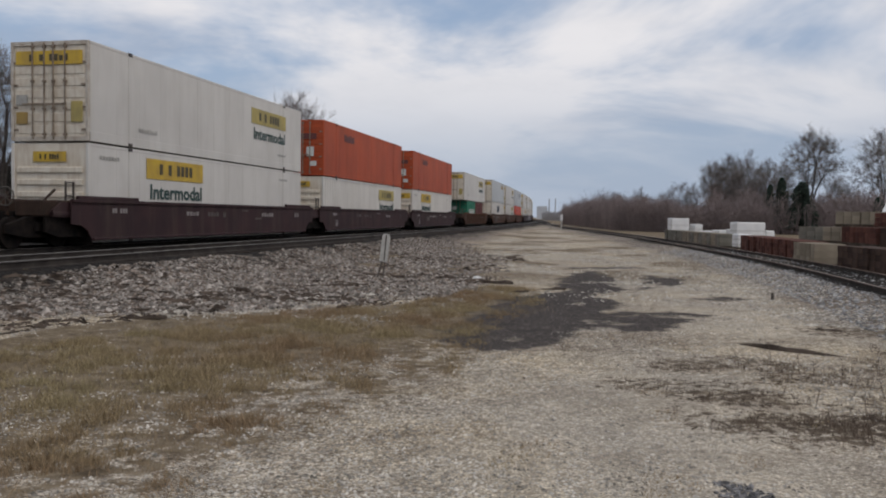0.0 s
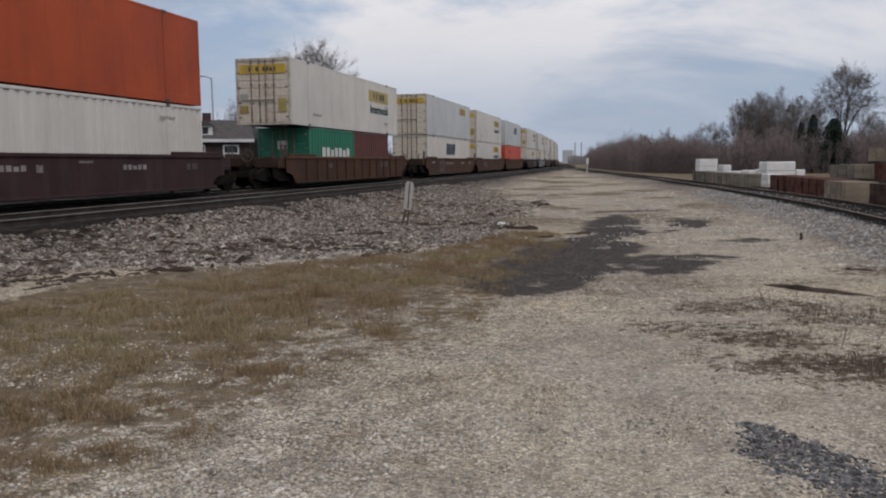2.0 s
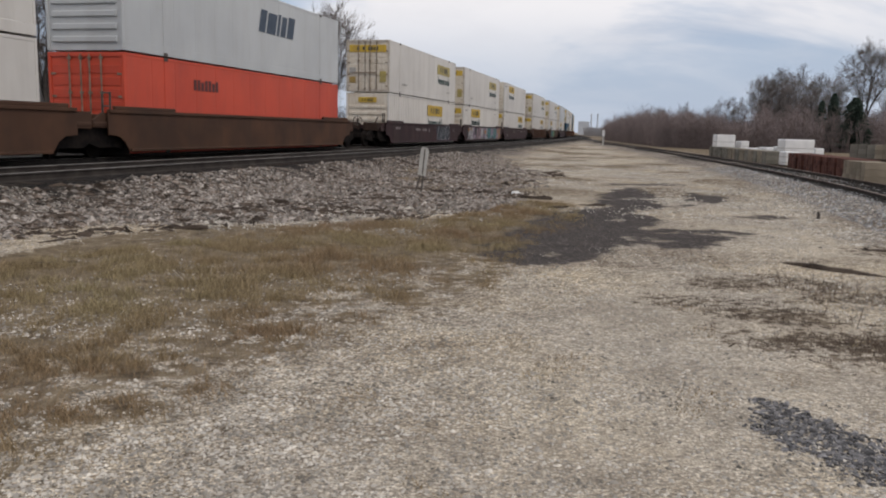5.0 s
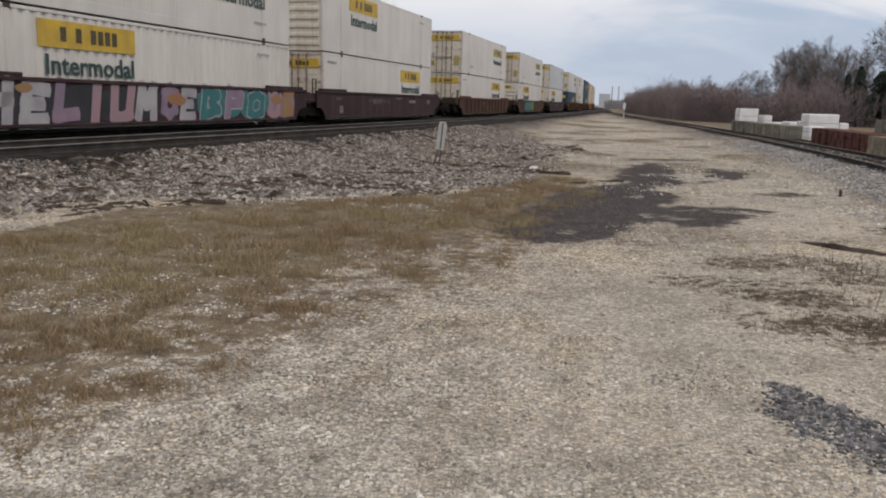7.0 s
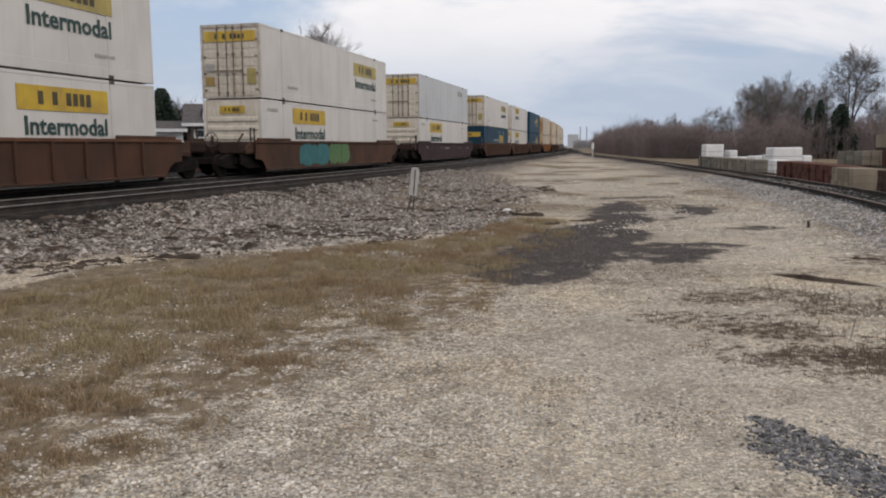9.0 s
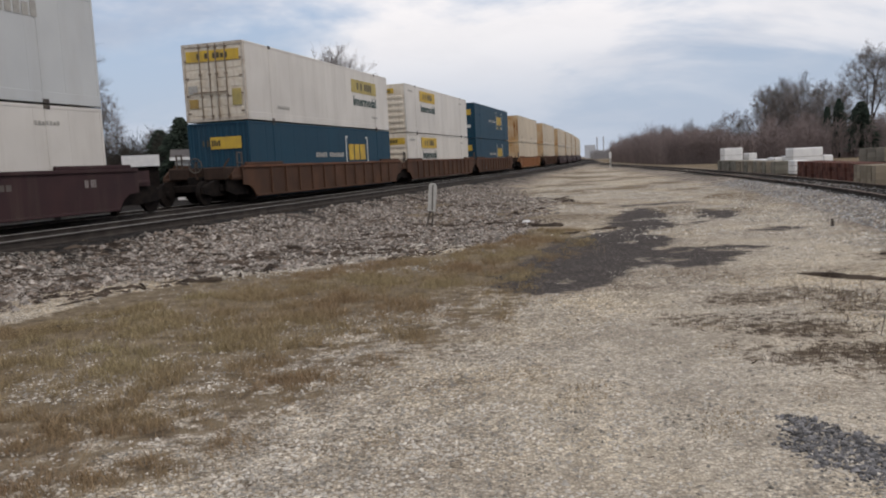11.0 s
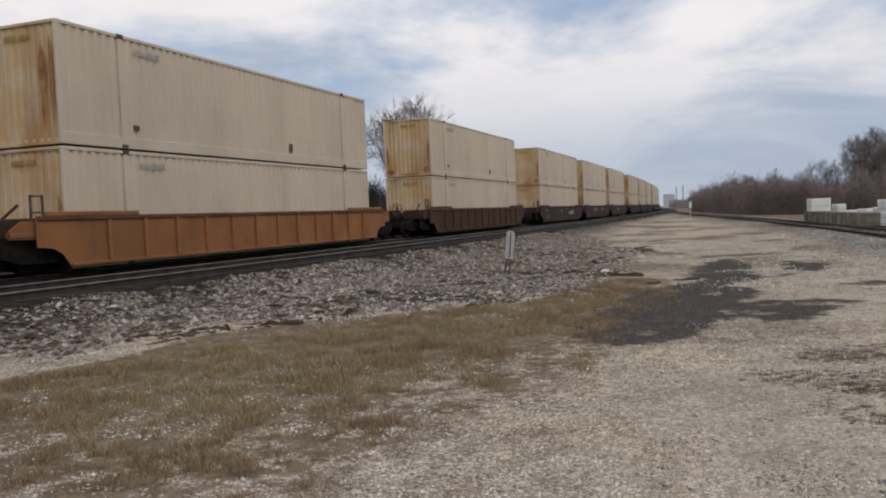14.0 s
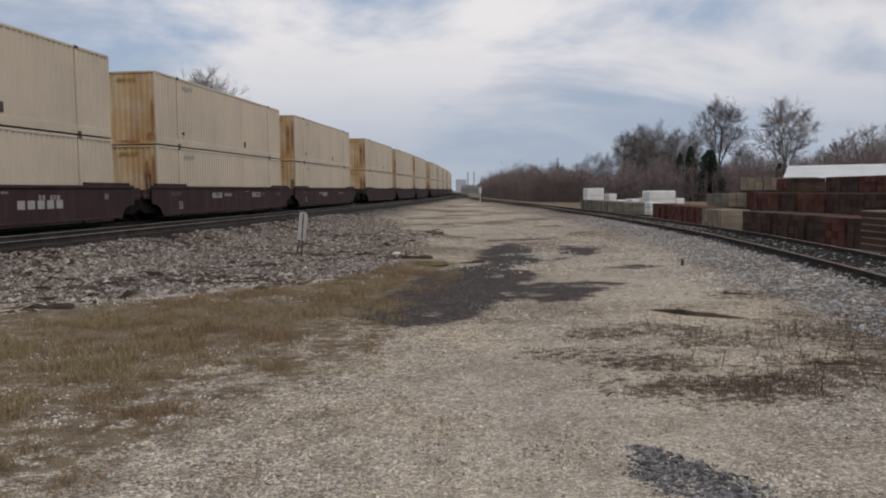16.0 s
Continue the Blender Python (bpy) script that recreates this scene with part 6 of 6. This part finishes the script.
def bare_tree(height, seed, wide=0.55, low=0.30, stems=4, count=330, spray=6, trunk=0.10):
    """A leafless tree at the origin: limbs fork again and again towards points spread through a lobed crown; fine twigs at their ends are a mesh of their own."""
    rng = np.random.RandomState(seed)
    r = random.Random(seed)
    limbs = bmesh.new()
    tv, tf = [], []
    mid, up, across = height * (low + 1.0) / 2, height * (1.0 - low) / 2, height * wide / 2
    pts = []
    while len(pts) < count:
        v = rng.normal(size=3)
        v /= np.linalg.norm(v)
        lobe = 0.86 + 0.32 * noise.noise(Vector((1.9 * v[0] + seed, 1.9 * v[1], 1.9 * v[2])))
        q = rng.uniform(0.12, 1.0) ** (1 / 2.4) * lobe
        taper = 0.75 + 0.25 * min(1.0, (v[2] + 1.0))
        pts.append((v[0] * q * across * taper, v[1] * q * across * taper, mid + v[2] * q * up))
    pts = np.array(pts)

    def twig(p, d, ln, rad):
        q = p + d * ln
        a = d.orthogonal().normalized() * rad
        b = d.cross(a).normalized() * rad
        i = len(tv)
        tv.extend([tuple(p + a), tuple(p - 0.5 * a + 0.87 * b), tuple(p - 0.5 * a - 0.87 * b), tuple(q)])
        tf.extend([(i, i + 1, i + 3), (i + 1, i + 2, i + 3), (i + 2, i, i + 3)])
        return q

    def girth(n):
        return max(0.011, height * 0.0150 * (n / count) ** 0.60)

    def groups(chunk, k):
        """Splits points into k bunches that lie together."""
        seeds = [chunk[rng.randint(len(chunk))]]
        while len(seeds) < k:
            away = np.min([np.linalg.norm(chunk - c, axis=1) for c in seeds], axis=0)
            seeds.append(chunk[int(np.argmax(away * rng.uniform(0.6, 1.0, len(chunk))))])
        seeds = np.array(seeds)
        for _ in range(4):
            own = np.argmin(np.linalg.norm(chunk[:, None] - seeds[None], axis=2), axis=1)
            seeds = np.array([chunk[own == i].mean(axis=0) if (own == i).any() else seeds[i] for i in range(k)])
        return [chunk[own == i] for i in range(k) if (own == i).any()]

    def limb(p, q, r0, r1, sides, sag):
        n = 3
        side = Vector((r.uniform(-1, 1), r.uniform(-1, 1), r.uniform(-0.3, 0.3))) * (q - p).length * sag
        line = [p.lerp(q, i / n) + side * math.sin(math.pi * i / n) for i in range(n + 1)]
        tube(limbs, line, [r0 + (r1 - r0) * i / n for i in range(n + 1)], sides, cap=False)
        return line

    def grow(p, chunk, level, heading):
        n = len(chunk)
        if n <= 2:
            for c in chunk:
                q = Vector(c)
                line = limb(p, q, girth(1), 0.010, 3, 0.06)
                d = (q - p).normalized()
                for k in range(spray):
                    s = line[r.randrange(0, 4)]
                    e = (d + Vector((r.uniform(-1, 1), r.uniform(-1, 1), r.uniform(-0.3, 1.0))) * 0.75).normalized()
                    m = height * r.uniform(0.03, 0.075)
                    g = twig(s, e, m, 0.0085)
                    for j in range(3):
                        twig(s.lerp(g, r.uniform(0.2, 0.9)), (e + Vector((r.uniform(-1, 1), r.uniform(-1, 1), r.uniform(-0.2, 0.9))) * 0.8).normalized(), m * r.uniform(0.4, 0.8), 0.0070)
            return
        for part_of in groups(chunk, stems if level == 0 else 2):
            c = Vector(part_of.mean(axis=0))
            reach = (c - p).length
            way = ((c - p).normalized() + heading * (0.55 if level < 2 else 0.25)).normalized()
            q = p + way * reach * (0.50 if level < 2 else 0.42)
            limb(p, q, girth(len(part_of)) * 1.12, girth(len(part_of)) * 0.95, 6 if level < 2 else 4 if level < 5 else 3, 0.05)
            if level >= 3:
                for k in range(4):
                    e = (way + Vector((r.uniform(-1, 1), r.uniform(-1, 1), r.uniform(-0.2, 1.0))) * 0.8).normalized()
                    twig(p.lerp(q, r.random()), e, height * r.uniform(0.03, 0.08), 0.0085)
            grow(q, part_of, level + 1, (q - p).normalized())

    foot, fork = Vector((0, 0, -0.3)), Vector((r.uniform(-0.02, 0.02) * height, r.uniform(-0.02, 0.02) * height, height * trunk))
    limb(foot, fork, girth(count) * 1.25, girth(count), 8, 0.02)
    grow(fork, pts, 0, Vector((0, 0, 1)))
    return mesh_of("trunk", limbs, BARK), raw_mesh("crown", tv, tf, TWIG)


TREES = [
    bare_tree(14, 1, 0.56, 0.34, 3, 420, 9, 0.09), bare_tree(14, 5, 0.66, 0.30, 6, 430, 9, 0.06),
    bare_tree(14, 9, 0.42, 0.20, 4, 420, 9, 0.06), bare_tree(14, 14, 0.62, 0.40, 3, 260, 7, 0.24), bare_tree(14, 23, 0.50, 0.22, 4, 380, 8, 0.07),
]


def plant(kind, az, dist, top, turn, label="tall bare deciduous tree in winter", wide=1.0):
    a = radians(az)
    t = tagged(new("tree"), label, "tree", "bare trees")
    sc = top / 14
    t.matrix_basis = pose(dist * math.sin(a), dist * math.cos(a), -0.1, 0, 0, turn) @ Matrix.Diagonal((sc * wide, sc * wide, sc, 1))
    for name, me in zip(("trunk", "crown"), TREES[kind]):
        part(name, me, None, t)


for row in ((0, 24.5, 118, 14.4, 0), (1, 28.5, 118, 13.9, 140), (2, 18.3, 118, 10.4, 290), (2, 19.4, 121, 11.5, 120), (4, 20.5, 118, 11.2, 15), (2, 21.6, 124, 11.0, 160), (2, 22.7, 128, 10.9, 310), (4, 19.0, 128, 11.0, 70), (2, 20.0, 112, 9.4, 210), (4, 21.2, 112, 8.4, 260), (3, 16.2, 122, 7.4, 70), (4, 17.1, 126, 7.2, 5), (3, 15.2, 128, 6.2, 170), (2, 25.8, 128, 8.6, 190), (4, 26.6, 122, 7.6, 70), (4, 30.6, 126, 7.4, 150), (2, 31.6, 118, 8.4, 250), (3, 33.0, 112, 9.6, 80), (2, 34.6, 118, 10.0, 10), (1, 37.0, 112, 11.5, 20), (4, 13.6, 150, 7.4, 33), (2, 12.0, 160, 7.2, 66), (4, 11.2, 165, 6.6, 99)):
    plant(*row)
for row in ((1, -10.6, 80, 13.9, 30), (3, -12.0, 84, 13.4, 100), (4, -15.4, 84, 8.6, 60), (0, -28.3, 64, 13.4, 60), (3, -31.0, 62, 12.2, 10), (3, -34.0, 58, 11.4, 130), (4, -29.9, 70, 10.4, 200), (2, -25.6, 78, 9.5, 220), (4, -38.0, 60, 11.0, 45), (4, -19.0, 96, 6.5, 45), (2, -22.6, 95, 7.4, 15)):
    plant(*row)


def fir(az, dist, top, wide, seed):
    """A dark spruce: trunk and many drooping sprays of needles in ragged whorls."""
    r = random.Random(seed)
    a = radians(az)
    t = tagged(new("spruce"), "dark green spruce tree among bare trees", "tree", "evergreens")
    t.matrix_basis = pose(dist * math.sin(a), dist * math.cos(a), -0.1)
    bm = bmesh.new()
    tube(bm, [(0, 0, 0), (0, 0, top * 0.95)], [0.16, 0.03], 7)
    part("trunk", bm, BARK, t)
    v, f = [], []
    for k in range(2600):
        q = r.random() ** 0.8
        z = top * (0.05 + 0.93 * q)
        b = r.uniform(0, 6.283)
        ux, uy = math.cos(b), math.sin(b)
        ragged = 0.80 + 0.75 * nz(3 * ux + seed, 3 * uy + 1.4 * z, 0.6) + 0.35 * nz(5 * b, 3.1 * z, 1.0, seed)
        reach = wide * (1.03 - q) ** 0.55 * (0.45 + 0.55 * smooth(0.0, 0.15, q)) * ragged * r.uniform(0.55, 1.08)
        for j in range(3):
            s0, s1 = reach * (0.15 + 0.3 * j), reach * (0.42 + 0.3 * j)
            w = 0.08 + 0.08 * r.random()
            d0, d1 = 0.10 * s0 - 0.22 * s0 * s0 / wide, 0.10 * s1 - 0.22 * s1 * s1 / wide - r.uniform(-0.1, 0.16)
            i = len(v)
            v += [(ux * s0 - uy * w, uy * s0 + ux * w, z + d0 - 0.05), (ux * s0 + uy * w, uy * s0 - ux * w, z + d0 - 0.05), (ux * s1, uy * s1, z + d1), (ux * s0, uy * s0, z + d0 + 0.08)]
            f += [(i, i + 2, i + 3), (i + 3, i + 2, i + 1), (i, i + 1, i + 2)]
    part("crown", raw_mesh("crown", v, f, FIR), FIR, t)


fir(22.6, 104, 6.9, 1.5, 1)
fir(23.8, 102, 6.3, 2.4, 2)
fir(21.9, 108, 6.2, 1.2, 3)
fir(28.2, 104, 4.6, 1.4, 4)
fir(-20.9, 66, 6.3, 2.4, 5)
fir(-22.3, 70, 5.6, 2.2, 6)


def thicket(name, label, count, place, seed, mat=SHRUB, rad=0.022):
    """Leafless brush: many thin stems, each with a fan of twigs, in one mesh. place(r) gives x, y, height."""
    r = random.Random(seed)
    v, f = [], []

    def spike(p, q, w):
        d = (q - p).normalized()
        a = d.orthogonal().normalized() * w
        b = d.cross(a).normalized() * w
        i = len(v)
        v.extend([tuple(p + a), tuple(p - 0.5 * a + 0.87 * b), tuple(p - 0.5 * a - 0.87 * b), tuple(q)])
        f.extend([(i, i + 1, i + 3), (i + 1, i + 2, i + 3), (i + 2, i, i + 3)])
    for k in range(count):
        x, y, h = place(r)
        h *= r.uniform(0.65, 1.05)
        p = Vector((x, y, -0.1))
        q = p + Vector((r.uniform(-0.22, 0.22) * h, r.uniform(-0.22, 0.22) * h, h))
        spike(p, p.lerp(q, 0.8), rad * 0.9)
        for j in range(11):
            t = r.uniform(0.03, 0.85)
            s = p.lerp(q, t)
            e = s + Vector((r.uniform(-1, 1), r.uniform(-1, 1), r.uniform(0.5, 1.6))).normalized() * h * r.uniform(0.10, 0.24)
            spike(s, e, rad * 0.75)
            g = s.lerp(e, r.uniform(0.3, 0.8))
            spike(g, g + Vector((r.uniform(-1, 1), r.uniform(-1, 1), r.uniform(0.2, 1.4))).normalized() * h * r.uniform(0.08, 0.2), rad * 0.8)
    return tagged(new(name, raw_mesh(name, v, f, mat)), label, "brush", kind="stuff")


def main_brush(r):
    az = r.uniform(8.3, 17.6)
    d = r.uniform(0, 1) ** 1.5 * 45 + float(np.interp(az, [8.3, 10, 12, 16, 17.6], [190, 140, 108, 98, 98]))
    h = float(np.interp(az, [8.3, 9.5, 11.5, 14, 16, 17.6], [5.0, 6.3, 6.0, 5.6, 4.6, 3.6])) * (0.85 + 0.25 * nz(az * 3, d * 0.05, 1.0))
    return d * math.sin(radians(az)), d * math.cos(radians(az)), h


def yard_brush(r):
    az = r.uniform(16.5, 40)
    d = 100 + 30 * r.random()
    h = float(np.interp(az, [16.5, 19, 21, 25, 29, 33, 40], [4.5, 7.0, 7.2, 6.6, 6.8, 8.2, 8.6])) * (0.75 + 0.4 * nz(az * 1.7, d * 0.05, 1.0))
    return d * math.sin(radians(az)), d * math.cos(radians(az)), h


def left_brush(r):
    az = r.uniform(-31, -13) if r.random() < 0.75 else r.uniform(-42, -4)
    d = r.uniform(66, 92)
    h = float(np.interp(az, [-42, -30, -22, -19, -15, -9, -4], [5.6, 6.2, 6.8, 6.2, 6.2, 4.4, 3.4])) * (0.8 + 0.4 * nz(az * 1.3, d * 0.05, 1.0))
    return d * math.sin(radians(az)), d * math.cos(radians(az)), h


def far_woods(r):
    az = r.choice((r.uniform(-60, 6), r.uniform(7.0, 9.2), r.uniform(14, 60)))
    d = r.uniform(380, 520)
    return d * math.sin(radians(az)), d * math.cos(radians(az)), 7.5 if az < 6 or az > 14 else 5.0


thicket("bare_thicket", "purple-brown leafless thicket beyond the siding", 6000, main_brush, 1, rad=0.022)
thicket("yard_brush", "dark leafless brush behind the paving yard", 6200, yard_brush, 2, rad=0.026)
thicket("trackside_brush", "dark leafless brush beyond the main track", 7000, left_brush, 3, DARKBRUSH, rad=0.022)
thicket("far_woods", "far leafless woods on the horizon, coloured pale for haze", 1500, far_woods, 4, FARTWIG, rad=0.07)

# ---- buildings in the distance ----


def house(x, y, turn, w, d, eave, ridge, wall, label, sill=1.0):
    root = tagged(new("house"), label, "house", "houses beyond the track")
    root.matrix_basis = pose(x, y, -0.05, 0, 0, turn)
    boxpart("wall", (-w / 2, w / 2, -d / 2, d / 2, 0, eave), wall, root)
    bm = bmesh.new()
    a = [(-w / 2 - 0.3, -d / 2 - 0.4, eave), (-w / 2 - 0.3, 0, ridge), (-w / 2 - 0.3, d / 2 + 0.4, eave)]
    lo = [bm.verts.new(p) for p in a]
    hi = [bm.verts.new((w / 2 + 0.3, p[1], p[2])) for p in a]
    bm.faces.new(lo)
    bm.faces.new(hi[::-1])
    for i in range(3):
        bm.faces.new((lo[i], lo[(i + 1) % 3], hi[(i + 1) % 3], hi[i]))
    part("roof", bm, ROOFDARK, root, "dark shingle roof")
    boxpart("fascia", (-w / 2 - 0.32, w / 2 + 0.32, -d / 2 - 0.44, -d / 2 - 0.38, eave - 0.12, eave + 0.1), WRAP, root, "white fascia board")
    for k in (-0.28, 0.22):
        win = boxpart("window", (k * w - 0.55, k * w + 0.55, -d / 2 - 0.05, -d / 2 + 0.02, sill, sill + 1.2), WRAP, root, "white window frame")
        for z in (sill + 0.1, sill + 0.64):
            boxpart("pane", (k * w - 0.45, k * w + 0.45, -d / 2 - 0.056, -d / 2 - 0.05, z, z + 0.46), GLASS, win)
    return root


brick_house = house(-18.7, 60.3, 17, 4.6, 6.5, 3.3, 4.9, HOUSEBROWN, "dark brown house with a grey roof and white dormer", 1.8)
for x in (-1.2,):
    dormer = boxpart("dormer", (x, x + 1.0, -2.7, -0.9, 3.6, 4.35), WRAP, brick_house, "white boarded dormer")
    boxpart("pane", (x + 0.32, x + 0.70, -2.71, -2.70, 3.78, 4.25), GLASS, dormer)
    bm = bmesh.new()
    prism(bm, [(x - 0.12, 4.35), (x + 1.12, 4.35), (x + 0.5, 4.75)], -2.85, -0.7)
    part("roof", bm, ROOFDARK, dormer)
boxpart("chimney", (-0.9, -0.3, -0.3, 0.3, 4.5, 5.4), HOUSEBROWN, brick_house, "brick chimney")
house(-21.6, 57.6, 20, 1.8, 4.0, 2.9, 3.6, WRAP, "small white house with a dark roof behind the track")
house(-33.0, 50.0, 25, 9.0, 7.0, 2.6, 3.9, WRAP, "low white house with a dark shingle roof")
house(-46.0, 55.0, 30, 9.0, 7.0, 2.6, 4.4, HOUSEGREY, "small grey house with a dark roof and white trim")
lamp = tagged(new("street_lamp"), "tall grey street lamp with a short arm behind the track", "lamp")
lamp.matrix_basis = pose(-22.4, 71.6, 0, 0, 0, 0)
bm = bmesh.new()
tube(bm, [(0, 0, -0.1), (0, 0, 5.0), (0, 0, 9.1)], [0.11, 0.09, 0.07], 8)
part("pole", bm, HAZED, lamp)
bm = bmesh.new()
tube(bm, [(0, 0, 9.05), (-0.5, 0, 9.25), (-0.9, 0, 9.28)], [0.05, 0.045, 0.04], 6)
arm = part("arm", bm, HAZED, lamp)
boxpart("lamp_head", (-1.35, -0.8, -0.12, 0.12, 9.2, 9.34), HAZED, arm, "grey lamp head", bevel=0.03)
trailer = tagged(new("trailer"), "low white trailer parked behind the track", "trailer")
trailer.matrix_basis = pose(-21.9, 50.2, 0, 0, 0, 23)
boxpart("body", (-1.1, 1.1, -0.9, 0.9, 2.35, 3.05), WRAP, trailer)
boxpart("chassis", (-1.0, 1.0, -0.6, 0.6, 0.35, 2.35), BOGIE, trailer, "dark underframe")
for dx in (-0.5, 0.5):
    bm = bmesh.new()
    tube(bm, [(dx, -0.85, 0.4), (dx, 0.85, 0.4)], [0.4, 0.4], 14)
    part("wheel", bm, BOGIE, trailer)
plant_root = tagged(new("grain_elevator"), "far grey concrete works with two chimneys", "factory")
a = radians(6.95)
plant_root.matrix_basis = pose(700 * math.sin(a), 700 * math.cos(a), -1, 0, 0, -7)
boxpart("hall", (-4.5, 4.5, -4, 4, 0, 12.0), HAZED, plant_root, "grey hall")
boxpart("annex", (4.5, 11.5, -4, 4, 0, 7.0), HAZED, plant_root)
for x in (6.0, 11.3):
    bm = bmesh.new()
    tube(bm, [(x, 0, 0), (x, 0, 18.5)], [0.7, 0.55], 10)
    part("chimney", bm, HAZED, plant_root, "tall grey chimney")



def motions():
    """The train runs along the main track at an even speed."""
    for ob, s0, dx, dz, mid in MOVING:
        rows = []
        for k in range(17):
            x, y, h = main_line(s0 + mid - SPEED * k)
            rows.append((float(k), pose(x, y, RAIL_Z, 0, 0, 90 - h) @ pose(dx - mid, 0, dz)))
        walk(ob, rows)


motions()
